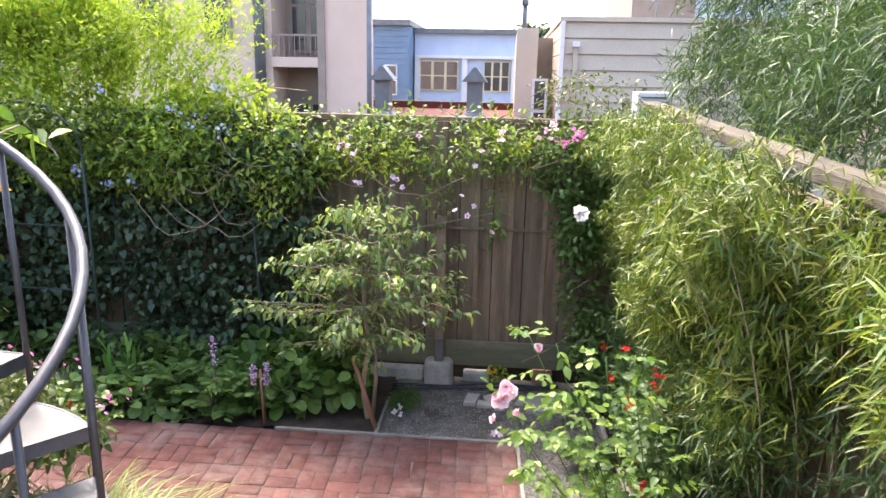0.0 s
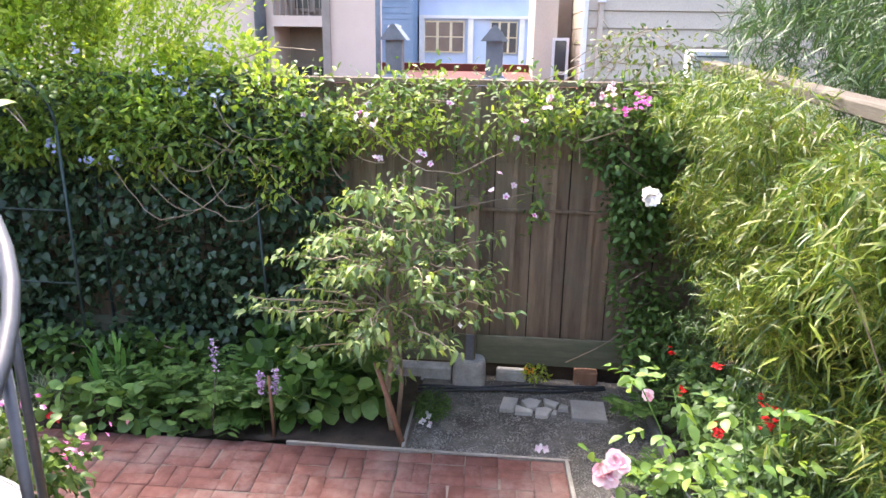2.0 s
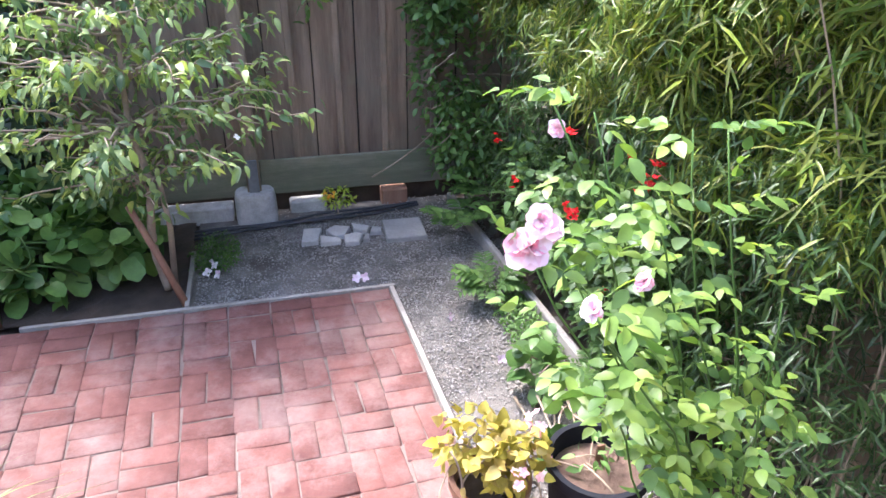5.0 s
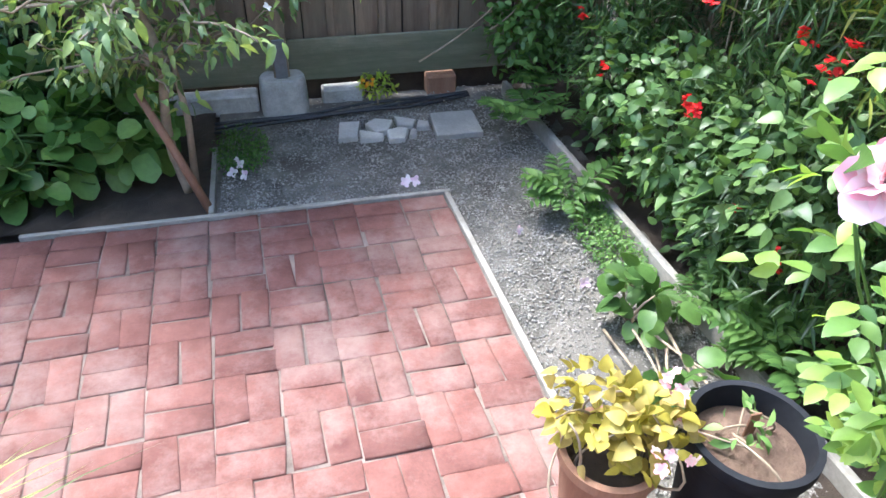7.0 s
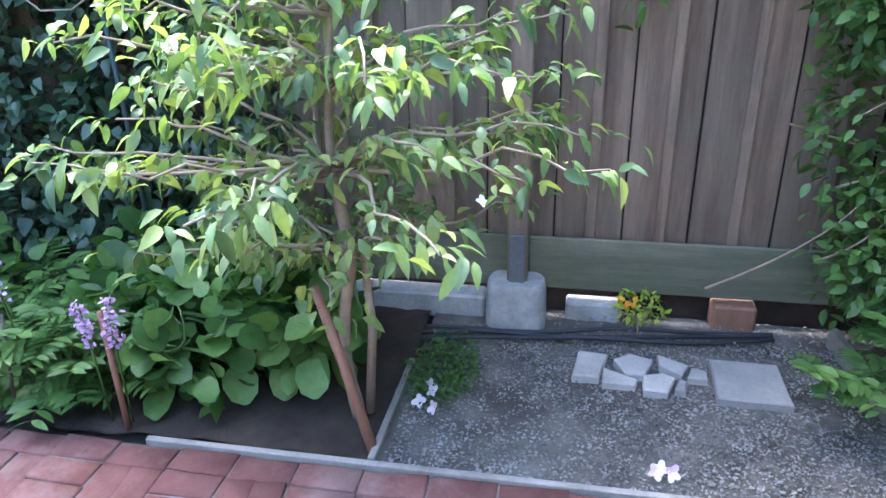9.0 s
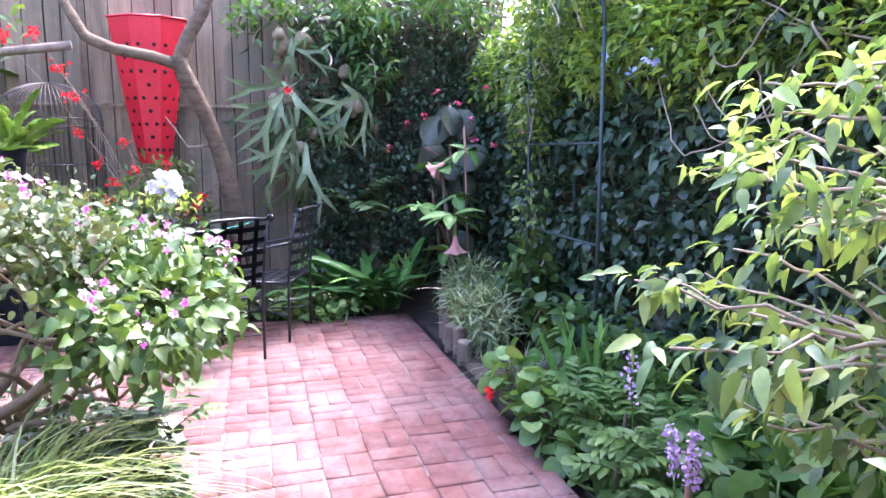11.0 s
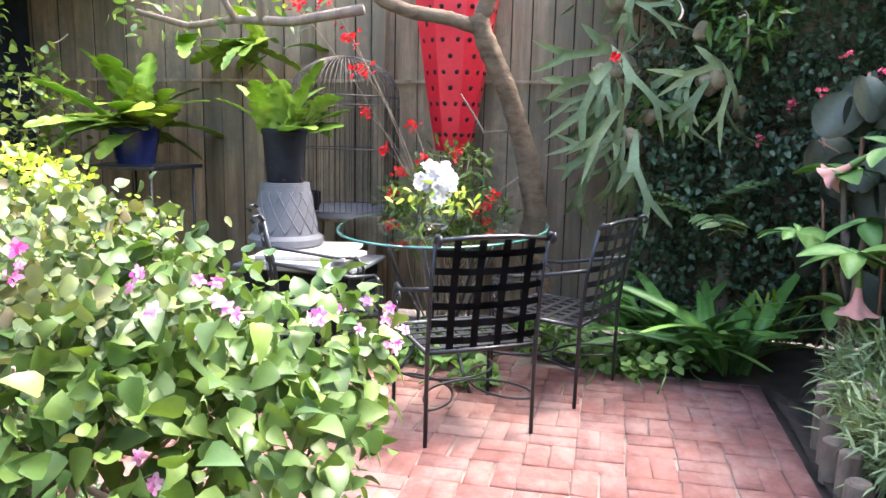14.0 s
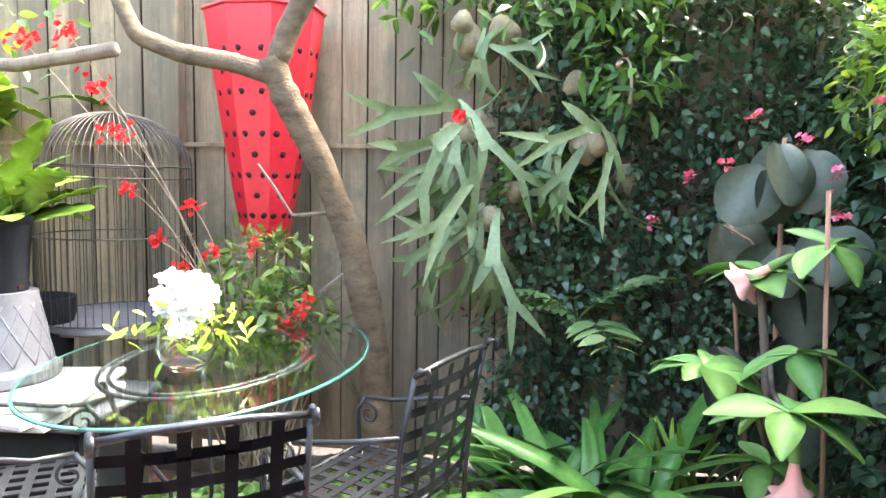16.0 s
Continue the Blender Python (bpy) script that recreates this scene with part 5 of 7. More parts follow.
part("bits", leaf_mesh(litter_p, rand_dirs(rng, len(litter_p), 0) * (1, 1, 0.1), np.tile([0, 0, 1.0], (len(litter_p), 1)), 0.02, 0.01), M_EDGE, litter)

# ---- the side bed: rose, fuchsia, ferns, pots ----
rng = np.random.default_rng(71)
rose = plant("rose_bush", "rose bush with bright lime leaves and pink blooms", "rose", (0.95, 2.3, 0))
P, D = [], []
ends = [(0.32, 2.4, 1.66), (0.24, 2.24, 1.44), (0.45, 2.45, 1.6), (0.62, 2.4, 1.55), (0.36, 2.4, 1.35), (0.75, 2.5, 1.5), (0.55, 2.2, 1.35), (0.85, 2.3, 1.2), (0.28, 2.05, 1.45), (0.7, 2.15, 1.1), (0.95, 2.45, 1.05), (0.4, 2.15, 1.15), (0.72, 2.25, 0.85), (0.5, 2.3, 1.5)]
for e in ends:
    s, e = np.array([0.95, 2.3, 0.0]) + rng.normal(size=3) * (0.05, 0.05, 0), np.array(e)
    t = np.linspace(0, 1, 10)[:, None]
    line = s + (e - s) * t ** (1.0, 1.0, 0.85) + np.cumsum(rng.normal(size=(10, 3)) * 0.012, 0)
    part("stem", tubes([(line, 0.0045, 0.002)], 6), G_MID, rose)
    for q in range(4, 10):
        for r in range(2 + (q % 2)):
            d = unit(rng.normal(size=3) * (1, 1, 0.3) + (0, -0.2, 0.1))
            for k in range(5):
                P.append(line[q] + d * (0.05 + 0.035 * (k // 2)))
                sd = np.cross(d, (0, 0, 1)) * (0.9 if k % 2 else -0.9) if k < 4 else d * 0
                D.append(d + sd)
P, D = np.array(P), np.array(D)
L = rng.uniform(0.028, 0.056, len(P))
part("leaves", leaf_mesh(P, D, unit(rng.normal(size=P.shape) * 0.5 + [0, 0, 1]), L, L * 0.6, OVAL, 0.3, 0.25), G_ROSE, rose)
def rose_bloom(c, r, mat=P_PINK):
    g = np.random.default_rng(int(c[0] * 1000))
    sets = []
    for k in range(6):
        sets += petals(np.array([c]), r * (1.05 - 0.13 * k), g, 7, 0.15 + 0.3 * k, np.array([[-0.3, -0.6, 0.5]]), 0.95)
    part("bloom", joined(sets), mat, rose, "full pale pink rose bloom")
for c, r in (((0.22, 2.2, 1.46), 0.042), ((0.25, 2.21, 1.49), 0.034), ((0.23, 2.19, 1.515), 0.028), ((0.19, 1.9, 1.53), 0.018), ((0.27, 1.92, 1.55), 0.017), ((0.36, 2.45, 1.58), 0.02)):
    rose_bloom(c, r)
fuch = bushy("fuchsia_bush", "fuchsia bush with green leaves and hanging red flowers", "fuchsia", (1.2, 3.8, 0), [((1.15, 3.4, 0.6), (0.18, 0.3, 0.35)), ((1.15, 3.9, 0.55), (0.18, 0.3, 0.35)), ((1.15, 4.4, 0.5), (0.15, 0.3, 0.35)), ((1.1, 3.1, 0.85), (0.2, 0.25, 0.3)), ((1.22, 3.6, 0.22), (0.14, 0.5, 0.2)), ((1.2, 4.4, 0.2), (0.12, 0.45, 0.18))], 3300, 0.052, G_FUCH, 72, HEART, 14, gap=0.6, ratio=0.68, stem_mat=G_MID)
red_c = [(1.04, 3.14, 1.2), (1.02, 3.16, 1.14), (1.03, 3.18, 1.08), (1.0, 3.08, 0.58), (1.0, 3.08, 0.54), (0.98, 3.65, 0.8), (1.0, 3.62, 0.76), (0.98, 4.3, 0.65), (1.05, 3.3, 1.15), (1.0, 3.3, 0.6), (0.95, 3.6, 1.15), (0.95, 4.5, 0.8)]
flower_heads("red_flowers", "hanging red flowers", clusters(rng, red_c, 4, 0.016), 0.019, P_RED, rng, fuch, 4, 2, np.array([[-0.3, -0.2, -0.8]]))
sp = [(rng.uniform(1.08, 1.25), rng.uniform(2.9, 3.6), rng.uniform(0.05, 0.2)) for k in range(8)]
ferny("cut_leaf_plant", "lush green plant with deeply cut leaves", (1.0, 3.1, 0), sp, 73, G_MID, 0.16, 7)
ferny("cut_leaf_plant", "green plant with deeply cut fan leaves", (0.85, 4.9, 0), [(0.8, 4.95, 0.12), (0.9, 4.9, 0.15), (1.05, 5.1, 0.25), (1.15, 5.25, 0.35), (0.86, 4.15, 0.1), (0.84, 4.2, 0.08), (1.1, 4.7, 0.25)], 74, G_MID, 0.17, 8)
bushy("nettle_leaf_plant", "plant with rounded grey-green leaves by the kerb", "plant", (0.85, 3.4, 0), [((0.82, 3.38, 0.15), (0.12, 0.14, 0.14)), ((0.78, 2.98, 0.14), (0.13, 0.1, 0.12))], 90, 0.08, G_MID, 75, ROUND, 10, gap=0.1, ratio=0.9)


def pot(name, label, at, r0, r1, h, mat, wall=0.012, soil=M_SOIL, holes=False):
    x, y, z = at
    p = thing(name, label, "plant pot", at)
    prof = [(0.001, 0.0), (r0, 0.0), (r0 + (r1 - r0) * 0.88, h * 0.88), (r1, h * 0.9), (r1 + 0.006, h * 0.92), (r1 + 0.006, h), (r1 - wall, h), (r1 - wall - 0.006, h * 0.82), (0.001, h * 0.80)]
    part("body", lathe(prof, 32, at), mat, p)
    part("soil", lathe([(r1 - wall - 0.004, h * 0.84), (r1 * 0.5, h * 0.87), (0.001, h * 0.86)], 24, at), soil, p)
    # drain holes are small solid blocks, coloured dark for the shade inside
    if holes:
        for k in range(6):
            a = k * math.pi / 3 + 0.4
            q = (x + (r0 + 0.004) * math.cos(a), y + (r0 + 0.004) * math.sin(a), z + 0.02)
            part("drain_hole", box_bm(-0.004, 0.004, -0.012, 0.012, -0.008, 0.008, 0, pose(*q, 0, 0, math.degrees(a))), M_DARKHOLE, p)
    return p


pot("flower_pot", "black plastic pot of brown bark soil with seedlings", (0.68, 2.62, -0.01), 0.115, 0.155, 0.46, M_PLASTIC, soil=solid_mat("bark_soil", ((0.16, 0.10, 0.07), (0.28, 0.19, 0.14)), 0.95, scale=20, fine=120, bump=1.0, dist=0.02))
bushy("seedling", "small green seedling growing in a pot", "plant", (0.68, 2.62, 0.39), [((0.66, 2.64, 0.45), (0.06, 0.06, 0.03))], 22, 0.045, G_COVER, 76, OVAL, 8, gap=0.05)
tag = thing("plant_label", "small orange wooden plant label in the soil", "plant label", (0.7, 2.65, 0.38))
part("tag", box_bm(0.685, 0.715, 2.648, 2.654, 0.37, 0.47, 0.002), M_STAKE, tag)
pot("flower_pot", "terracotta-brown pot under lime foliage", (0.36, 2.70, -0.01), 0.09, 0.125, 0.38, M_STAKE)
col = bushy("lime_coleus", "lime-yellow leafy plant with brown-pink centre in a pot", "plant", (0.36, 2.70, 0.3), [((0.32, 2.74, 0.47), (0.14, 0.12, 0.09)), ((0.42, 2.66, 0.48), (0.12, 0.12, 0.09))], 300, 0.045, G_YELLOW, 77, HEART, 12, gap=0.1, ratio=0.8)
flower_heads("pink_flowers", "small pink and white flowers", clusters(rng, [(0.5, 2.74, 0.53), (0.5, 2.68, 0.52), (0.42, 2.55, 0.5)], 6, 0.02), 0.018, P_PINK, rng, col)

# ---- patio side: spiral stair ----
stair = thing("spiral_stair", "grey painted steel spiral staircase with a round handrail", "staircase", (-1.9, 1.45, 0))
SC, SR = np.array([-1.87, 1.48]), 0.765
part("pole", tubes([([(SC[0], SC[1], 0), (SC[0], SC[1], 4.2)], 0.065, 0.065)], 20), M_STEEL, stair)
rail_pts = []
for k in range(-5, 10):
    a0, a1 = radians(50 + 30 * k), radians(80 + 30 * k)
    z = 1.302 + 0.215 * k
    outer = [SC + SR * np.array([math.cos(a0 + (a1 - a0) * q / 4), math.sin(a0 + (a1 - a0) * q / 4)]) for q in range(5)]
    inner = [SC + 0.07 * np.array([math.cos(a1), math.sin(a1)]), SC + 0.07 * np.array([math.cos(a0), math.sin(a0)])]
    ring = outer + inner
    bm = bmesh.new()
    top = [bm.verts.new((p[0], p[1], z)) for p in ring]
    bot = [bm.verts.new((p[0], p[1], z - 0.008)) for p in ring]
    bm.faces.new(top), bm.faces.new(bot[::-1])
    for i in range(7):
        bm.faces.new((top[i], top[(i + 1) % 7], bot[(i + 1) % 7], bot[i]))
    tread = part("tread", bm, M_TREAD, stair, "worn light grey steel tread")
    bm = bmesh.new()
    loop = ring
    ins = [SC + (p - SC) * 0.985 for p in ring]
    for i in range(7):
        j = (i + 1) % 7
        if i == 5:
            continue
        v = [bm.verts.new((loop[i][0], loop[i][1], z + 0.002)), bm.verts.new((loop[j][0], loop[j][1], z + 0.002)), bm.verts.new((loop[j][0], loop[j][1], z - 0.058)), bm.verts.new((loop[i][0], loop[i][1], z - 0.058))]
        w = [bm.verts.new((ins[i][0], ins[i][1], z + 0.002)), bm.verts.new((ins[j][0], ins[j][1], z + 0.002)), bm.verts.new((ins[j][0], ins[j][1], z - 0.058)), bm.verts.new((ins[i][0], ins[i][1], z - 0.058))]
        bm.faces.new(v), bm.faces.new(w[::-1])
        for q in range(4):
            bm.faces.new((v[q], v[(q + 1) % 4], w[(q + 1) % 4], w[q]))
    part("tread_edge", bm, M_TREAD_EDGE, tread)
    p = outer[4]
    part("baluster", tubes([([(p[0], p[1], z - 0.058), (p[0], p[1], z + 0.86 + 0.21)], 0.013, 0.013)], 8), M_STEEL, stair)
    for q in range(5):
        rail_pts.append((*outer[q], z + 0.86 + 0.215 * (q + 0.0) / 4))
rail_pts = np.array(rail_pts)
keep = np.r_[True, np.linalg.norm(np.diff(rail_pts, axis=0), axis=1) > 1e-4]
part("handrail", tubes([(rail_pts[keep], 0.02, 0.02)], 12), M_STEEL, stair, "smooth rounded steel handrail")

yt = plant("yellow_trumpet_vine", "lime-leaved shoot with drooping yellow trumpet flowers by the handrail", "shrub", (-2.75, 1.0, 0))
part("shoot", tubes([([(-2.75, 1.0, 0.0), (-2.7, 1.2, 1.2), (-2.4, 2.0, 2.1), (-1.9, 2.58, 2.42)], 0.012, 0.005)], 7), M_TWIG, yt)
yl = np.array([(-1.92, 2.58, 2.38)]) + RNG.normal(size=(14, 3)) * (0.09, 0.06, 0.03)
part("leaves", leaf_mesh(yl, rand_dirs(RNG, 14, 0.0), rand_dirs(RNG, 14, 1.0), 0.13, 0.05, OVAL, 0.4), G_ROSE, yt)
for c in ((-2.09, 2.58, 2.2), (-2.03, 2.6, 2.24)):
    part("trumpet_flower", lathe([(0.004, 0.0), (0.007, -0.03), (0.011, -0.07), (0.022, -0.10), (0.032, -0.112), (0.021, -0.102), (0.008, -0.06)], 16, c), P_ORANGE, yt, "yellow-orange hanging trumpet flower")

# ---- patio side: dining table and chairs ----
TC = np.array([-5.17, 2.67])
TZ, TR = 0.86, 0.72
OVX, OVY = 1.17, 0.79
table = thing("glass_table", "oval glass-topped garden table on black wrought iron", "table", (TC[0], TC[1], 0))
top = part("glass_top", lathe([(0.001, TZ - 0.012), (TR - 0.004, TZ - 0.012), (TR, TZ - 0.008), (TR, TZ - 0.003), (TR - 0.004, TZ), (0.001, TZ)], 72, (TC[0], TC[1], 0)), M_GLASS, table, "thick clear green-edged glass disc")
for v in top.data.vertices:
    v.co.x = TC[0] + (v.co.x - TC[0]) * OVX
    v.co.y = TC[1] + (v.co.y - TC[1]) * OVY
top.visible_shadow = False
a = np.linspace(0, 2 * math.pi, 73)
part("glass_edge", tubes([(np.stack([TC[0] + (TR + 0.001) * OVX * np.cos(a), TC[1] + (TR + 0.001) * OVY * np.sin(a), np.full(73, TZ - 0.006)], -1), 0.0065, 0.0065)], 8), M_GLASSEDGE, table, "polished green glass edge")
for r, z in ((0.42, TZ - 0.024), (0.46, TZ - 0.024), (0.22, 0.25)):
    a = np.linspace(0, 2 * math.pi, 49)
    part("ring", tubes([(np.stack([TC[0] + r * OVX * np.cos(a), TC[1] + r * OVY * np.sin(a), np.full(49, z)], -1), 0.008, 0.008)], 8), M_IRON, table)
for k in range(4):
    a = math.pi / 4 + k * math.pi / 2
    d = np.array([math.cos(a) * OVX, math.sin(a) * OVY])
    r = np.array([0.44, 0.36, 0.20, 0.20, 0.30, 0.42])
    z = np.array([TZ - 0.03, 0.62, 0.38, 0.22, 0.09, 0.0])
    part("leg", tubes([(np.stack([TC[0] + d[0] * r, TC[1] + d[1] * r, z], -1), 0.010, 0.010)], 8), M_IRON, table)


def scroll(c, d, up, r0, turns, n=22):
    t = np.linspace(0, 1, n)
    a = turns * 2 * math.pi * t
    r = r0 * (1 - 0.75 * t)
    return np.array(c) + np.outer(r * np.cos(a) - r0, d) + np.outer(r * np.sin(a), up)


def iron_chair():
    """A woven-strap iron armchair, its seat towards +y, standing at the origin."""
    ch = thing("garden_chair", "black wrought-iron armchair with woven strap seat and back", "chair", (0, 0, 0), "chairs round the table")
    w, dpt, sz = 0.26, 0.25, 0.43
    part("seat_frame", tubes([([(-w, -dpt, sz), (w, -dpt, sz), (w, dpt, sz), (-w, dpt, sz), (-w, -dpt, sz)], 0.010, 0.010)], 8), M_IRON, ch)
    for k in range(7):
        x = -w + 2 * w * (k + 0.5) / 7
        part("seat_strap", box_bm(x - 0.017, x + 0.017, -dpt, dpt, sz + 0.0, sz + 0.004), M_IRON, ch)
    for k in range(6):
        y = -dpt + 2 * dpt * (k + 0.5) / 6
        part("seat_strap", box_bm(-w, w, y - 0.015, y + 0.015, sz + 0.005, sz + 0.009), M_IRON, ch)
    for s in (-1, 1):
        post = [(s * w, -dpt, 0.0), (s * w, -dpt - 0.005, 0.43), (s * w, -dpt - 0.03, 0.7), (s * w, -dpt - 0.08, 0.93)]
        part("back_leg", tubes([(post, 0.0105, 0.0095)], 8), M_IRON, ch)
        part("finial", tubes([([(s * w, -dpt - 0.08, 0.93), (s * (w + 0.0), -dpt - 0.10, 0.955), (s * w, -dpt - 0.125, 0.955), (s * w, -dpt - 0.135, 0.935), (s * w, -dpt - 0.12, 0.92)], 0.011, 0.011)], 8), M_IRON, ch)
        part("front_leg", tubes([([(s * w, dpt, 0.0), (s * w, dpt, sz), (s * w, dpt + 0.01, 0.58), (s * w, dpt - 0.03, 0.64)], 0.0105, 0.0095)], 8), M_IRON, ch)
        arm = [(s * w, -dpt - 0.035, 0.72), (s * (w + 0.02), -0.1, 0.68), (s * (w + 0.02), 0.1, 0.64), (s * w, dpt - 0.03, 0.64)]
        part("armrest", tubes([(arm, 0.010, 0.010)], 8), M_IRON, ch)
        part("arm_scroll", tubes([(scroll((s * w, dpt + 0.01, 0.57), np.array([0, 1.0, 0]), np.array([0, 0, 1.0]), 0.055, 1.3), 0.007, 0.005)], 6), M_IRON, ch)
    part("top_rail", tubes([([(-w, -dpt - 0.08, 0.93), (-w * 0.4, -dpt - 0.09, 0.945), (w * 0.4, -dpt - 0.09, 0.945), (w, -dpt - 0.08, 0.93)], 0.011, 0.011)], 8), M_IRON, ch)
    lean = lambda z: -dpt - 0.005 - 0.075 * max(0, (z - 0.45) / 0.48) ** 1.3
    for k in range(6):
        z = 0.49 + k * 0.078
        curve = [(-w, lean(z), z), (-w * 0.4, lean(z) - 0.022, z - 0.006), (w * 0.4, lean(z) - 0.022, z - 0.006), (w, lean(z), z)]
        bm = bmesh.new()
        top = [bm.verts.new((x, y, zz + 0.015)) for x, y, zz in curve]
        bot = [bm.verts.new((x, y, zz - 0.015)) for x, y, zz in curve]
        for i in range(3):
            bm.faces.new((top[i], top[i + 1], bot[i + 1], bot[i]))
        bmesh.ops.solidify(bm, geom=bm.faces[:], thickness=0.004)
        part("back_strap", bm, M_IRON, ch)
    for k in range(4):
        x = -w + 2 * w * (k + 0.8) / 4.6
        bm = bmesh.new()
        zz = np.linspace(0.45, 0.935, 7)
        l = [bm.verts.new((x - 0.017, lean(z) - 0.024, z)) for z in zz]
        r = [bm.verts.new((x + 0.017, lean(z) - 0.024, z)) for z in zz]
        for i in range(6):
            bm.faces.new((l[i], r[i], r[i + 1], l[i + 1]))
        bmesh.ops.solidify(bm, geom=bm.faces[:], thickness=0.004)
        part("back_strap", bm, M_IRON, ch)
    t = np.linspace(0, math.pi, 15)
    for s in (-1, 1):
        part("stretcher", tubes([(np.stack([w * np.cos(t), s * (dpt - 0.24 * np.sin(t)), np.full(15, 0.2)], -1), 0.006, 0.006)], 6), M_IRON, ch)
        part("stretcher", tubes([(np.stack([s * (w - 0.20 * np.sin(t)), dpt * np.cos(t), np.full(15, 0.17)], -1), 0.006, 0.006)], 6), M_IRON, ch)
    return ch


def chair_pose(fa, fb):
    """The pose that puts the two back feet at fa (left) and fb (right)."""
    fa, fb = Vector(fa), Vector(fb)
    mid = (fa + fb) / 2
    ang = math.atan2(fb.y - fa.y, fb.x - fa.x)
    off = Matrix.Rotation(ang, 2) @ Vector((0, 0.25))
    return pose(mid.x + off.x, mid.y + off.y, 0.0, 0, 0, math.degrees(ang))


chair = iron_chair()
m = chair_pose((-4.12, 2.84), (-4.42, 3.285))
chair.matrix_basis = m
c2 = copy_thing(chair, chair_pose((-4.76, 3.45), (-5.28, 3.65)))
c3 = copy_thing(chair, chair_pose((-4.86, 1.75), (-4.41, 2.02)))
c3["label"] = "black wrought-iron armchair beside the grey pedestal pot"

# crystal bowl with white flowers
VX, VY = -4.93, 2.67
vase = thing("flower_bowl", "round cut-glass bowl filled with white flowers", "vase", (VX, VY, TZ))
part("bowl", lathe([(0.001, 0.002), (0.05, 0.002), (0.085, 0.03), (0.105, 0.08), (0.10, 0.13), (0.085, 0.16), (0.088, 0.172), (0.08, 0.172), (0.076, 0.16), (0.09, 0.13), (0.095, 0.08), (0.075, 0.035), (0.001, 0.015)], 28, (VX, VY, TZ + 0.001)), M_CLEAR, vase)
rng = np.random.default_rng(81)
fc = np.array([(VX, VY, TZ + 0.26)]) + rng.normal(size=(70, 3)) * (0.05, 0.05, 0.04)
flower_heads("white_flowers", "crowded white blossoms", fc, 0.04, P_WHITE, rng, vase, 6, 3, np.array([[0.5, 0.3, 0.6]]))
gp = np.array([(VX, VY, TZ + 0.16)]) + rng.normal(size=(90, 3)) * (0.09, 0.09, 0.04)
part("greenery", leaf_mesh(gp, rand_dirs(rng, 90, 0.2), rand_dirs(rng, 90, 1), 0.06, 0.02), G_VINE_Y, vase)

# storage box with plates, grey pedestal, black pot and flat-stemmed cactus
bx = thing("storage_box", "dark brown plastic storage box beside the table", "box", (-5.3, 1.75, 0))
bm = bmesh.new()
got = box(bm, -5.72, -5.14, 1.38, 2.08, 0.0, 0.52)
for v in got:
    if v.co.z < 0.1:
        v.co.x += (-5.43 - v.co.x) * 0.14
        v.co.y += (1.75 - v.co.y) * 0.14
bmesh.ops.bevel(bm, geom=bm.edges[:], offset=0.015, segments=2, affect="EDGES")
part("body", bm, M_PLASTIC, bx)
part("lid", box_bm(-5.74, -5.1, 1.34, 2.12, 0.52, 0.55, 0.008), M_GREYPOT, bx)
for k, (dx, dy, a) in enumerate(((0, 0, 4), (0.03, 0.02, -7), (-0.02, 0.03, 10))):
    s = thing("stone_slab", "pale grey flat slab stacked on the box", "slab", (-5.3, 1.75, 0.55 + k * 0.032), "stacked slabs")
    part("slab", box_bm(-0.29, 0.29, -0.27, 0.27, 0, 0.03, 0.006, pose(-5.28 + dx, 1.75 + dy, 0.552 + k * 0.031, 0, 0, a)), M_PAPER, s)
PEDX, PEDY, PEDZ = -5.36, 1.575, 0.648
ped = thing("pedestal_pot", "grey lattice-patterned pot turned upside down as pedestal", "plant pot", (PEDX, PEDY, PEDZ))
part("body", lathe([(0.001, 0), (0.225, 0), (0.235, 0.012), (0.235, 0.05), (0.225, 0.06), (0.205, 0.075), (0.155, 0.36), (0.15, 0.395), (0.001, 0.395)], 40, (PEDX, PEDY, PEDZ)), M_GREYPOT, ped)
lines = []
for k in range(14):
    for s in (-1, 1):
        t = np.linspace(0, 1, 8)
        a = 2 * math.pi * k / 14 + s * 0.75 * t
        r = 0.203 + (0.156 - 0.203) * t
        lines.append((np.stack([PEDX + r * np.cos(a), PEDY + r * np.sin(a), PEDZ + 0.085 + 0.26 * t], -1), 0.005, 0.005))
part("lattice_relief", tubes(lines, 5), M_GREYPOT, ped)
pot("nursery_pot", "tall black plastic nursery pot on the grey pedestal", (PEDX, PEDY, PEDZ + 0.395), 0.112, 0.138, 0.33, M_PLASTIC, holes=True)


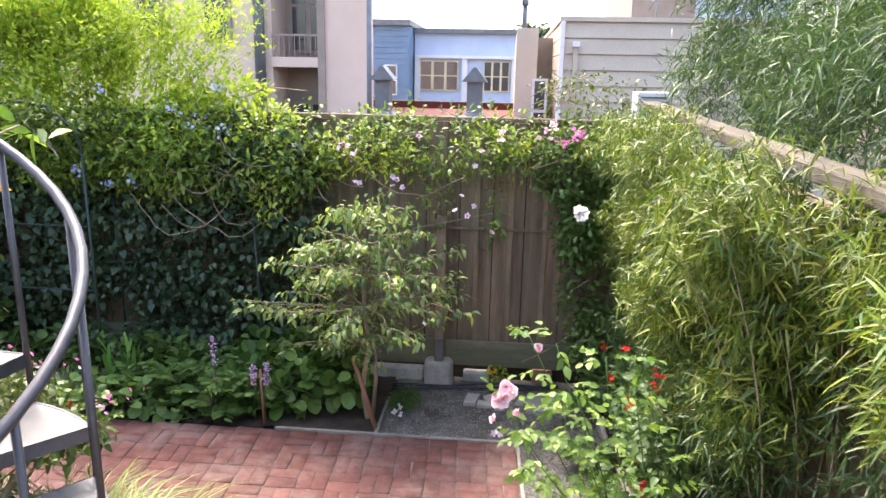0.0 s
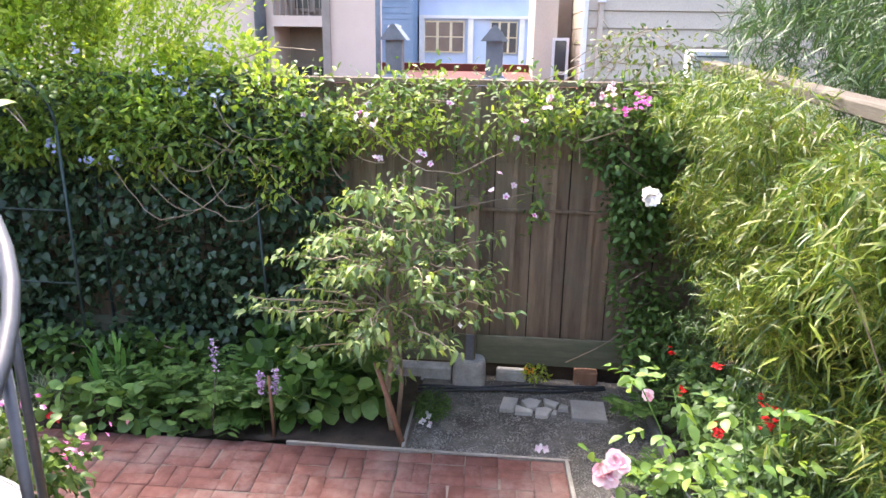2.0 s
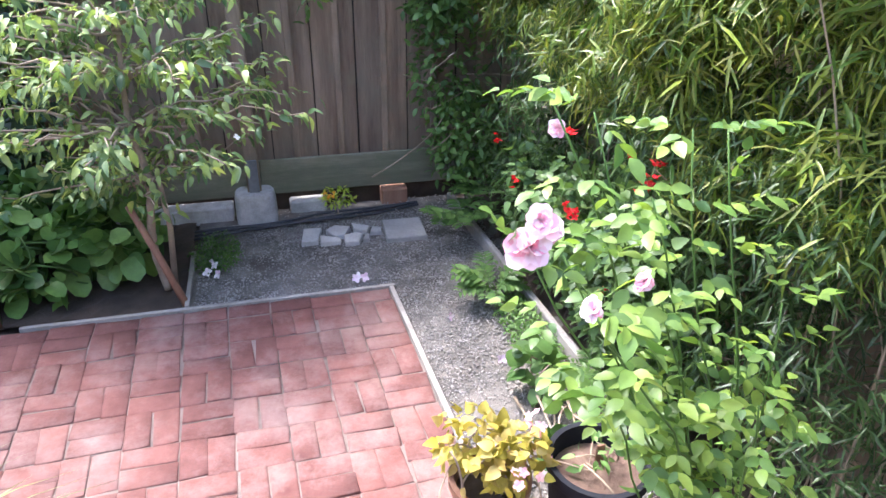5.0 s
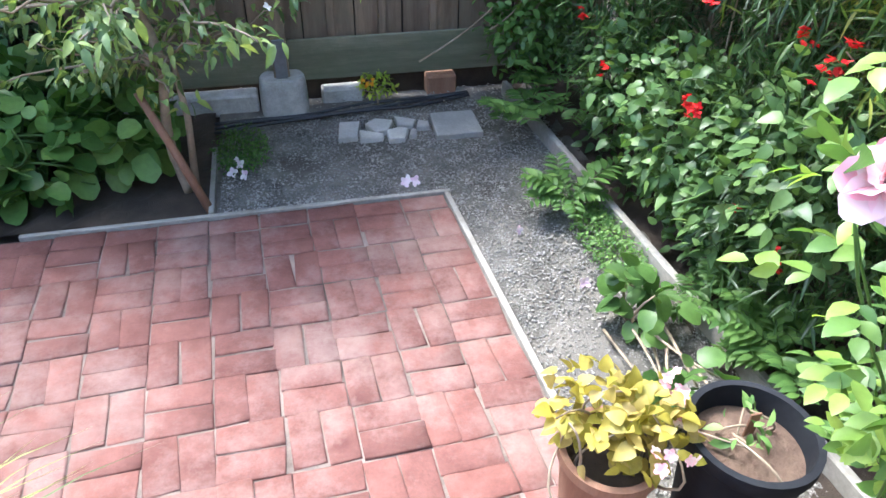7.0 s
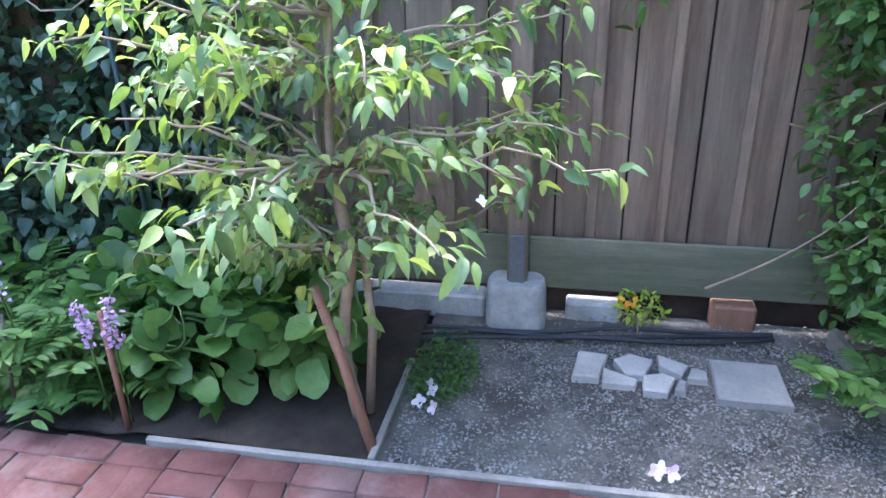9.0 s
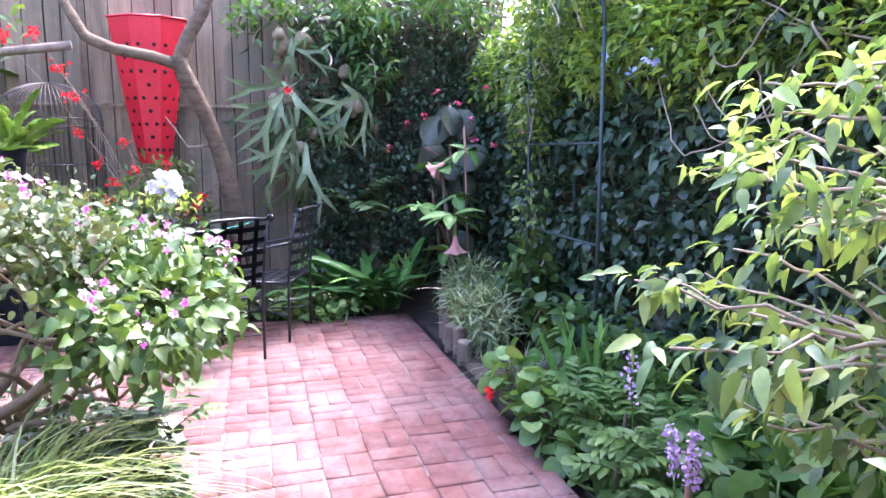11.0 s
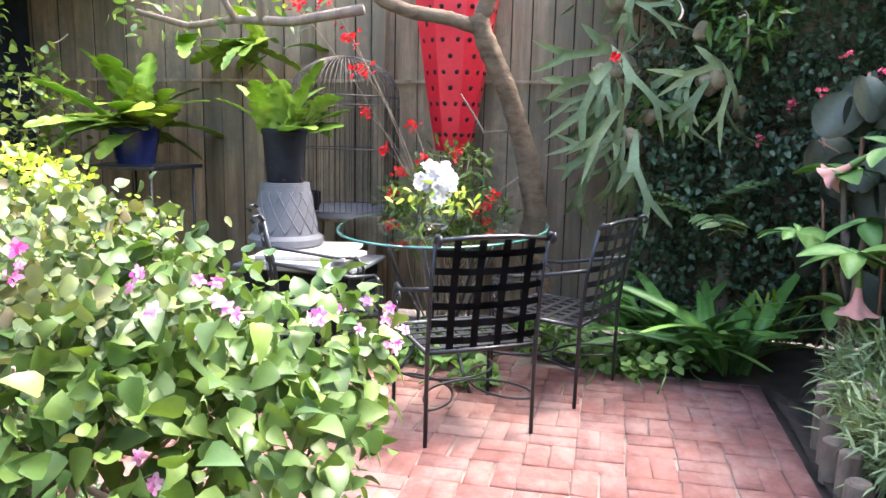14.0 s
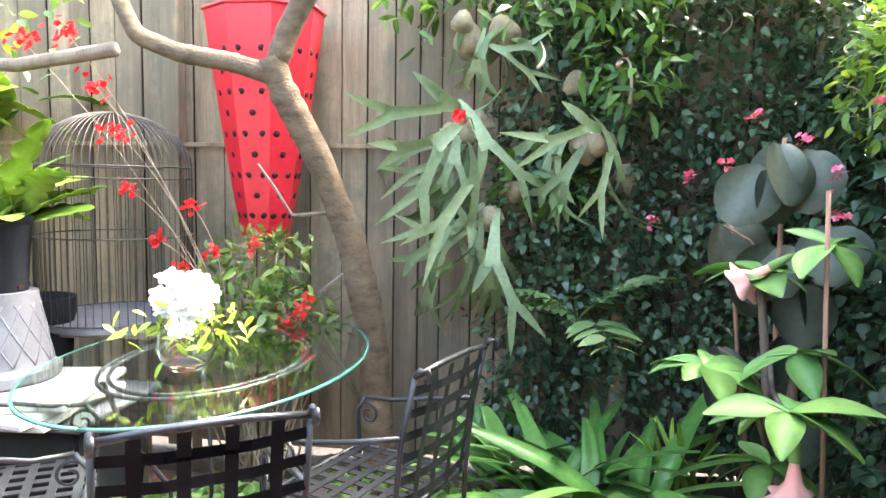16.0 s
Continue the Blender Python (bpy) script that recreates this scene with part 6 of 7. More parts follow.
def strap_mesh(L, W, waves, seed, droop=0.5, thick=0.002, n=14, blunt=0.45):
    """A long flat stem with scalloped edges that bends over, as one mesh from the origin along +y."""
    g = np.random.default_rng(seed)
    t = np.linspace(0, 1, n)
    w = W * 0.5 * np.clip(np.sin(np.pi * np.clip(t * 0.93 + 0.04, 0, 1)) ** blunt, 0.08, 1) * (1 + (0.5 * np.abs(np.sin(waves * np.pi * t)) ** 0.6 - 0.28 if waves else 0))
    y, z = L * t * (1 - 0.15 * droop * t), -droop * L * t * t * 0.6
    x = 0.04 * L * np.sin(3 * t + g.uniform(0, 6)) * t
    top = np.stack([np.stack([x - w, y, z + 0.18 * w], -1), np.stack([x, y, z], -1), np.stack([x + w, y, z + 0.18 * w], -1)], 1)
    v = np.concatenate([top.reshape(-1, 3), top.reshape(-1, 3) - (0, 0, thick)])
    q = []
    for i in range(n - 1):
        for j in range(2):
            a = i * 3 + j
            q.append((a, a + 1, a + 4, a + 3))
            q.append((a + 3 * n, a + 3 + 3 * n, a + 4 + 3 * n, a + 1 + 3 * n))
        for j in (0, 2):
            a = i * 3 + j
            q.append((a, a + 3, a + 3 + 3 * n, a + 3 * n))
    return raw_mesh("strap", v, None, q, smooth=False)


def spray(name, label, category, foot, mesh_list, mat, count, seed, tilt=(15, 75), spread=0.04, part_name="leaf", scale=(0.7, 1.15), facing=None):
    """A rosette of long leaves that share a few meshes, each leaf a piece of its own."""
    g = np.random.default_rng(seed)
    p = plant(name, label, category, foot)
    for k in range(count):
        me = mesh_list[k % len(mesh_list)]
        if not len(me.materials):
            me.materials.append(mat)
        ob = new(part_name, me)
        mount(ob, p)
        az = g.uniform(0, 360) if facing is None else g.uniform(*facing)
        m = pose(foot[0] + g.normal() * spread, foot[1] + g.normal() * spread, foot[2], 0, 0, az) @ pose(0, 0, 0, g.uniform(*tilt), g.normal() * 12, 0)
        ob.matrix_basis = m @ Matrix.Scale(g.uniform(*scale), 4)
    return p


epi_meshes = [strap_mesh(0.46, 0.13, 5, 1, 0.4, n=46), strap_mesh(0.55, 0.12, 6, 2, 0.7, n=50), strap_mesh(0.36, 0.14, 4, 3, 0.25, n=40)]
spray("orchid_cactus", "bright green scalloped orchid cactus in a black pot", "cactus", (PEDX, PEDY, PEDZ + 0.68), epi_meshes, G_EPI, 22, 82, (15, 82), 0.05, "stem")
spray("orchid_cactus", "lime-green scalloped orchid cactus hanging on the fence", "cactus", (-6.1, 0.9, 1.95), epi_meshes, G_EPI, 22, 83, (-30, 60), 0.15, "stem")
pot("wall_pot", "black pot on a shelf by the fence", (-5.75, 0.2, 1.1), 0.13, 0.18, 0.27, M_BLUEPOT)
shelf = thing("plant_stand", "dark metal plant stand behind the stair", "plant stand", (-5.75, 0.25, 0))
part("top", box_bm(-6.05, -5.45, -0.05, 0.55, 1.07, 1.098, 0.004), M_IRON, shelf)
for x in (-6.0, -5.5):
    for y in (0.0, 0.5):
        part("leg", tubes([([(x, y, 0), (x, y, 1.07)], 0.012, 0.012)]), M_IRON, shelf)
spray("orchid_cactus", "large bright green orchid cactus in a blue pot", "cactus", (-5.75, 0.2, 1.34), [strap_mesh(0.72, 0.15, 6, 4, 0.5, n=50), strap_mesh(0.62, 0.16, 5, 5, 0.8, n=46), strap_mesh(0.5, 0.15, 5, 6, 0.35, n=46)], G_EPI, 38, 84, (0, 78), 0.09, "stem")
pot("terracotta_pot", "dark pot with a withered plant behind the box", (-5.75, 1.45, 0.0), 0.12, 0.17, 0.95, M_PLASTIC)

# bird cage
cage = thing("bird_cage", "rusty domed wire bird cage against the fence", "bird cage", (-6.12, 1.72, 0.8))
CX, CY, CR = -6.0, 1.72, 0.38
lines = []
for k in range(64):
    a = 2 * math.pi * k / 64
    t = np.linspace(0, math.pi / 2, 9)
    up = [(CX + CR * math.cos(a), CY + CR * math.sin(a), 0.82)] + [(CX + CR * math.cos(a) * math.cos(q), CY + CR * math.sin(a) * math.cos(q), 1.60 + 0.28 * math.sin(q)) for q in t]
    lines.append((up, 0.0028, 0.0028))
part("bars", tubes(lines, 4), M_WIRE, cage)
for z in (0.83, 1.25, 1.54, 1.60):
    a = np.linspace(0, 2 * math.pi, 41)
    part("hoop", tubes([(np.stack([CX + CR * np.cos(a), CY + CR * np.sin(a), np.full(41, z)], -1), 0.004, 0.004)], 5), M_WIRE, cage)
part("base", lathe([(0.001, 0), (CR, 0), (CR, 0.03), (0.001, 0.03)], 32, (CX, CY, 0.795)), M_GREYPOT, cage)
stand = thing("cage_stand", "low dark stand under the bird cage", "stand", (CX, CY, 0))
part("top", box_bm(CX - 0.3, CX + 0.3, CY - 0.35, CY + 0.35, 0.76, 0.795, 0.004), M_FENCE, stand)
for sx in (-1, 1):
    for sy in (-1, 1):
        part("leg", box_bm(CX + sx * 0.26 - 0.02, CX + sx * 0.26 + 0.02, CY + sy * 0.3 - 0.02, CY + sy * 0.3 + 0.02, 0, 0.76), M_FENCE, stand)

# red perforated wall planter: eight-sided, tapering down; round holes are dark plugs, their inner shade painted
red = thing("red_wall_planter", "tall tapering bright red metal planter pierced with holes", "planter", (-6.25, 2.45, 1.25))
RX, RY = -6.20, 2.46
def red_ring(z, grow=0.0):
    f = (z - 1.25) / 1.17
    r = 0.13 + 0.19 * f ** 0.9 + grow
    return [(RX + r * math.cos(math.pi / 8 + k * math.pi / 4) * 0.75, RY + r * math.sin(math.pi / 8 + k * math.pi / 4), z) for k in range(8)]
bm = bmesh.new()
levels = np.linspace(1.25, 2.42, 6)
rings = [[bm.verts.new(c) for c in red_ring(z)] for z in levels]
for i in range(5):
    for k in range(8):
        bm.faces.new((rings[i][k], rings[i][(k + 1) % 8], rings[i + 1][(k + 1) % 8], rings[i + 1][k]))
bm.faces.new(rings[0][::-1])
part("shell", bm, M_RED, red)
part("rim", tubes([(np.array(red_ring(2.42, 0.004) + red_ring(2.42, 0.004)[:1]), 0.008, 0.008)], 6), M_RED, red)
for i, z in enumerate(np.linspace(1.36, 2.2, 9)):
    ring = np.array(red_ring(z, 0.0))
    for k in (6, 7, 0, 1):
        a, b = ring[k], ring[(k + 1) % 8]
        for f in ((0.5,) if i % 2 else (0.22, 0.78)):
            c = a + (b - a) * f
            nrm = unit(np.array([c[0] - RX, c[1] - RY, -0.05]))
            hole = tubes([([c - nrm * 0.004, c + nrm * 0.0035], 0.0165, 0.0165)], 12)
            part("hole", hole, M_DARKHOLE, red, "dark plug painted as a shaded round hole")

# tree in front of the fence
rng = np.random.default_rng(91)
wt = plant("old_tree", "leaning old tree with lichened bark and bare limbs", "tree", (-6.05, 3.12, 0))
trunk = [(-6.05, 3.14, -0.05), (-6.02, 3.12, 0.35), (-5.98, 3.10, 0.8), (-5.88, 3.02, 1.25), (-5.75, 2.90, 1.64), (-5.64, 2.76, 1.95), (-5.62, 2.72, 2.08)]
part("trunk", tubes([gnarled(trunk, 0.085, 0.058, 5, 90, 0.055, 0.13)], 16), M_BARK_LICHEN, wt)
part("limb", tubes([gnarled([(-5.63, 2.74, 2.0), (-5.62, 2.55, 2.06), (-5.6, 2.3, 2.10), (-5.6, 2.1, 2.18), (-5.62, 1.98, 2.4), (-5.65, 1.85, 2.7)], 0.048, 0.03, 6)], 12), M_BARK_LICHEN, wt)
part("limb", tubes([gnarled([(-5.63, 2.73, 2.03), (-5.62, 2.80, 2.2), (-5.6, 2.92, 2.4), (-5.6, 3.05, 2.7), (-5.65, 3.2, 3.1)], 0.055, 0.035, 7)], 12), M_BARK_LICHEN, wt)
part("limb", tubes([([(-5.6, 2.0, 2.12), (-5.6, 1.5, 2.05), (-5.65, 1.1, 2.08), (-5.7, 0.7, 2.05), (-5.7, 0.3, 2.15)], 0.035, 0.02), ([(-5.62, 1.3, 2.05), (-5.62, 1.25, 2.4), (-5.66, 1.35, 2.8)], 0.03, 0.02), ([(-5.64, 1.1, 2.07), (-5.62, 0.95, 2.3), (-5.66, 1.0, 2.7)], 0.025, 0.016)], 9), M_BARK, wt)
part("twig", tubes([([(-5.86, 2.98, 1.4), (-5.8, 2.75, 1.38), (-5.78, 2.68, 1.5), (-5.76, 2.6, 1.62)], 0.011, 0.005), ([(-6.0, 3.05, 0.4), (-5.9, 2.9, 0.75), (-5.92, 2.85, 1.0), (-5.88, 2.98, 1.1)], 0.013, 0.008)], 7), M_BARK, wt)
lp, ln = scatter(rng, 170, [((-5.75, 1.2, 2.3), (0.3, 0.5, 0.3)), ((-5.7, 0.4, 2.2), (0.3, 0.4, 0.25)), ((-5.7, 1.9, 2.75), (0.3, 0.4, 0.2))], gap=0.4)
part("leaves", leaf_mesh(lp, rand_dirs(rng, len(lp), 0.2), rand_dirs(rng, len(lp), 1.0), 0.09, 0.04, OVAL, 0.4), G_VINE, wt)
rb = flower_heads("red_flowers", "bright red orchid clusters", clusters(rng, [(-5.6, 1.55, 2.15), (-5.6, 1.9, 1.95), (-5.6, 2.0, 1.75), (-5.62, 1.75, 2.2)], 22, 0.034), 0.02, P_RED, rng, wt, 5)

# red-flowered orchid bush under the planter
orch = bushy("crucifix_orchid", "leafy orchid bush with red flower clusters by the fence", "orchid", (-5.98, 2.5, 0), [((-5.95, 2.35, 0.85), (0.2, 0.35, 0.28)), ((-5.95, 2.7, 0.8), (0.2, 0.25, 0.25)), ((-6.0, 2.55, 1.15), (0.15, 0.25, 0.15))], 900, 0.085, G_VINE, 92, OVAL, 34, gap=0.3, ratio=0.36)
flower_heads("red_flowers", "orange-red orchid clusters", clusters(rng, [(-5.78, 2.2, 1.1), (-5.75, 2.1, 1.25), (-5.78, 2.78, 0.92), (-5.8, 2.72, 0.86), (-5.8, 2.35, 1.2), (-5.7, 1.98, 1.5), (-5.7, 2.6, 1.25), (-5.72, 2.85, 0.98), (-5.74, 2.15, 0.95), (-5.7, 2.3, 1.42)], 16, 0.02), 0.018, P_RED, rng, orch)

for c in ((-5.78, 2.2, 1.1), (-5.75, 2.1, 1.25), (-5.7, 1.98, 1.5), (-5.7, 2.6, 1.25), (-5.7, 2.3, 1.42), (-5.6, 1.9, 1.95), (-5.6, 2.0, 1.75), (-5.62, 1.75, 2.2), (-5.6, 1.55, 2.15)):
    q = np.array([(-5.95, 2.35, 0.75), (-5.85, (c[1] + 2.4) / 2 + 0.05, (c[2] + 0.8) / 2 + 0.1), c])
    t = np.linspace(0, 1, 9)[:, None]
    part("flower_stem", tubes([((1 - t) ** 2 * q[0] + 2 * t * (1 - t) * q[1] + t * t * q[2], 0.0035, 0.002)], 5), M_TWIG, orch)

# staghorn ferns hung on the fence
def staghorn_mesh(seed, L=0.6):
    """A hanging antler frond: a flat blade that widens from a narrow base and forks twice into tapering fingers."""
    g = np.random.default_rng(seed)
    V, Q = [], []

    def strip(p, d, n, widths, length, bend, depth):
        steps = len(widths) - 1
        rows = []
        wave = g.uniform(0, 6)
        for i, w in enumerate(widths):
            side = np.cross(d, n)
            rows.append(len(V))
            curl = 0.22 * w * math.sin(wave + 2.2 * i / steps)
            V.extend([p - side * w + n * curl, p - n * 0.15 * w, p + side * w + n * 0.18 * w])
            if i < steps:
                last, lastd, lastn = p, d, n
                p = p + d * (length / steps)
                c, s = math.cos(bend / steps), math.sin(bend / steps)
                d, n = unit(d * c - n * s), unit(n * c + d * s)
        for i in range(steps):
            a, e = rows[i], rows[i + 1]
            Q.extend([(a, a + 1, e + 1, e), (a + 1, a + 2, e + 2, e + 1)])
        if depth:
            side = np.cross(d, n)
            w = widths[-1]
            fingers = 3 if depth == 2 and g.random() < 0.2 else 2
            for k in range(fingers):
                s = -1 + 2 * k / (fingers - 1)
                ang = s * g.uniform(0.2, 0.5)
                nd = unit(d * math.cos(ang) + side * math.sin(ang))
                nn = unit(n + g.normal(size=3) * 0.22)
                nn = unit(nn - nd * float(np.dot(nd, nn)))
                f = w * (1.0 / fingers) * 1.3
                ln = length * g.uniform(0.45, 0.95)
                if depth == 2:
                    ww = [f, f * 0.86, f * 0.84, f * 1.0, f * 1.25] if g.random() < 0.5 else [f, f * 0.95, f * 0.82, f * 0.55, 0.002]
                    strip(last + (p - last) * 0.75 + side * s * w * 0.5, nd, nn, ww, ln, bend * 0.5 + g.normal() * 0.15, 1 if ww[-1] > 0.01 else 0)
                else:
                    strip(last + (p - last) * 0.75 + side * s * w * 0.5, nd, nn, [f, f * 0.95, f * 0.75, f * 0.45, 0.0015], ln * 1.1, bend * 0.4 + g.normal() * 0.25, 0)

    strip(np.zeros(3), np.array([0, 1.0, 0]), np.array([0, 0, 1.0]), [0.010, 0.018, 0.024, 0.030, 0.037, 0.046], L * 0.55, 0.9, 2)
    v, q = np.array(V), np.array(Q)
    n = len(v)
    return raw_mesh("frond", np.concatenate([v, v - (0, 0, 0.0022)]), None, np.concatenate([q, q[:, ::-1] + n]), smooth=True)


stag_meshes = [staghorn_mesh(s, L) for s, L in ((1, 0.66), (2, 0.6), (3, 0.72), (4, 0.54), (5, 0.62), (6, 0.5))]
for me in stag_meshes:
    me.materials.append(G_STAG)
def staghorn(c, count, seed, scale=1.0):
    g = np.random.default_rng(seed)
    p = plant("staghorn_fern", "grey-green staghorn fern with long forked hanging fronds", "fern", c)
    for k in range(5):
        dy, dz, r = g.normal() * 0.09, g.normal() * 0.08, g.uniform(0.05, 0.085)
        a = np.linspace(0, 2 * math.pi, 15)[:-1]
        rim = r * (1 + 0.12 * np.sin(3 * a + g.uniform(0, 6)))
        x0 = c[0] - 0.03 + 0.03 * k
        v = [(x0 + 0.03, c[1] + dy, c[2] + dz)] + [(x0 + 0.02, c[1] + dy + 0.6 * q * math.cos(t), c[2] + dz + 0.6 * q * math.sin(t)) for q, t in zip(rim, a)] + [(x0 - 0.02, c[1] + dy + q * math.cos(t), c[2] + dz + q * math.sin(t)) for q, t in zip(rim, a)]
        v = v + [(x - 0.006, y, z) for x, y, z in v]
        m = len(a)
        tri = [(0, 1 + i, 1 + (i + 1) % m) for i in range(m)]
        qd = [(1 + i, 1 + m + i, 1 + m + (i + 1) % m, 1 + (i + 1) % m) for i in range(m)]
        s = 2 * m + 1
        tri += [(x + s, z + s, y + s) for x, y, z in tri]
        qd += [tuple(w + s for w in q[::-1]) for q in list(qd)]
        part("shield_frond", raw_mesh("shield", v, tri, qd, smooth=True), M_SHIELD, p, "round papery shield frond")
    for k in range(count):
        ob = new("frond", stag_meshes[k % 6])
        mount(ob, p)
        az = g.uniform(-170, -10)
        ob.matrix_basis = pose(c[0] + 0.06, c[1] + g.normal() * 0.07, c[2] + g.normal() * 0.08, 0, 0, az) @ pose(0, 0, 0, g.uniform(-84, -28), g.normal() * 34, 0) @ Matrix.Scale(scale * g.uniform(0.7, 1.05), 4)
    return p
staghorn((-6.2, 3.52, 1.80), 13, 1)
staghorn((-6.2, 3.62, 1.42), 9, 2)
staghorn((-6.2, 4.15, 1.78), 7, 3, 0.85)
staghorn((-6.2, 3.68, 2.25), 7, 4, 0.75)
stagflower = plant("red_bloom", "single bright red flower among the fern fronds", "flower", (-5.72, 3.56, 1.82))
part("stem", tubes([([(-6.1, 3.6, 1.75), (-5.9, 3.58, 1.85), (-5.74, 3.56, 1.84)], 0.003, 0.002)], 4), G_MID, stagflower)
flower_heads("petals", "red petals", clusters(rng, [(-5.71, 3.56, 1.84)], 7, 0.018), 0.03, P_RED, rng, stagflower)
bushy("creeper_on_fence", "slender-leaved green creeper above the staghorn ferns", "creeper", (-6.3, 4.0, 0), [((-6.15, 3.9, 2.5), (0.2, 0.5, 0.25)), ((-6.1, 4.3, 2.2), (0.2, 0.25, 0.35)), ((-6.15, 3.4, 2.45), (0.2, 0.3, 0.25)), ((-6.2, 3.9, 1.6), (0.12, 0.3, 0.2)), ((-6.0, 4.4, 2.6), (0.3, 0.4, 0.2)), ((-5.9, 5.1, 2.75), (0.4, 0.5, 0.3))], 1600, 0.11, G_MID, 93, OVAL, 20, gap=0.4, ratio=0.32)
bushy("ivy_hedge", "dark small-leaved ivy covering the corner fence", "ivy", (-6.3, 4.9, 0), [((-6.28, y, z), (0.14, 0.32, 0.32)) for y in np.arange(3.9, 5.6, 0.35) for z in (0.4, 0.9, 1.4, 1.9, 2.4)], 12000, 0.046, G_DARK, 94, HEART, 14, up=-0.2, gap=0.3, ratio=0.75)
ferny("small_fern", "pale green fern growing from the wall", (-6.2, 4.15, 0.9), [(-6.12, 4.12, 0.88), (-6.1, 4.15, 0.84)], 95, G_FERN, 0.34, 5, "fern")
wr = plant("wall_flowers", "scattered pink-red flowers in the ivy", "flower", (-6.1, 4.7, 1.6))
flower_heads("flowers", "pink-red flower clusters", clusters(rng, [(-6.1, 4.62, 1.6), (-6.1, 4.45, 1.38), (-5.62, 4.65, 1.62), (-5.6, 4.95, 1.75), (-5.5, 5.05, 1.45), (-5.4, 5.0, 1.6), (-5.1, 5.1, 1.4), (-5.3, 5.1, 1.85), (-4.6, 5.15, 1.5), (-5.7, 4.8, 1.85)], 9, 0.018), 0.017, P_CORAL, rng, wr)

# strap-leaved clump and ground cover below
strap_meshes = [strap_mesh(0.66, 0.085, 0, 11, 1.3), strap_mesh(0.56, 0.095, 0, 12, 1.0), strap_mesh(0.72, 0.08, 0, 13, 1.6)]
for k, (x, y, cnt) in enumerate(((-5.72, 4.0, 20), (-5.65, 4.32, 22), (-5.9, 4.2, 16))):
    spray("clivia", "clump of arching dark green strap leaves", "plant", (x, y, 0.0), strap_meshes, G_STRAP, cnt, 100 + k, (58, 90), 0.06)
bl_meshes = [strap_mesh(0.4, 0.12, 0, 21, 0.6), strap_mesh(0.34, 0.13, 0, 22, 0.4)]
spray("broad_leaf_plant", "glossy broad-leaved green plant at the fence", "plant", (-6.0, 3.75, 0.1), bl_meshes, G_STRAP, 18, 104, (25, 80), 0.06)
spray("young_palm", "small yellow-green fan of stiff leaves", "plant", (-5.9, 4.62, 0.1), [strap_mesh(0.42, 0.03, 0, 23, 0.3)], G_EPI, 14, 105, (45, 85), 0.03)
bushy("ground_cover", "fresh green lobed ground-cover leaves on the bricks", "ground cover", (-5.6, 3.5, 0), [((-5.45, 3.75, 0.08), (0.16, 0.35, 0.09)), ((-5.62, 3.6, 0.08), (0.16, 0.3, 0.09)), ((-5.65, 3.95, 0.06), (0.1, 0.2, 0.08)), ((-5.4, 2.5, 0.08), (0.3, 0.4, 0.09)), ((-5.7, 3.2, 0.1), (0.15, 0.25, 0.1)), ((-5.0, 2.9, 0.04), (0.15, 0.12, 0.06))], 1200, 0.06, G_COVER, 96, ROUND, 30, gap=0.25, ratio=0.95, stem_mat=G_COVER)

# angel's trumpet and begonia in the corner
brug = plant("angels_trumpet", "angel's trumpet shrub with broad leaves and hanging salmon flowers", "shrub", (-5.45, 4.85, 0))
cane = [([(-5.45, 4.85, 0), (-5.42, 4.83, 0.5), (-5.4, 4.78, 0.95), (-5.38, 4.74, 1.25)], 0.022, 0.014), ([(-5.5, 4.9, 0), (-5.35, 4.85, 0.35), (-5.15, 4.8, 0.8), (-5.05, 4.78, 1.0)], 0.03, 0.014), ([(-5.42, 4.83, 0.5), (-5.2, 4.7, 0.75), (-5.12, 4.52, 0.9)], 0.014, 0.008), ([(-5.4, 4.8, 0.9), (-5.1, 4.72, 0.85), (-4.86, 4.69, 0.84)], 0.012, 0.007)]
for c in cane:
    part("cane", tubes([c], 8), M_BARK, brug)
bl = [strap_mesh(0.25, 0.125, 0, 31, 0.55, blunt=0.9), strap_mesh(0.2, 0.105, 0, 32, 0.8, blunt=0.9), strap_mesh(0.16, 0.09, 0, 33, 0.35, blunt=0.85)]
for me in bl:
    me.materials.append(G_BRUG)
g = np.random.default_rng(110)
for c, cnt in (((-5.12, 4.50, 0.92), 8), ((-4.86, 4.69, 0.86), 7), ((-5.38, 4.74, 1.22), 8), ((-5.05, 4.78, 1.0), 6), ((-5.2, 4.75, 0.55), 6), ((-4.9, 4.85, 0.5), 5), ((-4.76, 4.66, 0.88), 6), ((-5.12, 4.88, 1.36), 5)):
    for k in range(cnt):
        ob = new("leaf", bl[k % 3])
        mount(ob, brug)
        ob.matrix_basis = pose(*c, 0, 0, k * 360 / cnt + g.uniform(-20, 20)) @ pose(0, 0, 0, g.uniform(-15, 30), g.normal() * 12, 0)
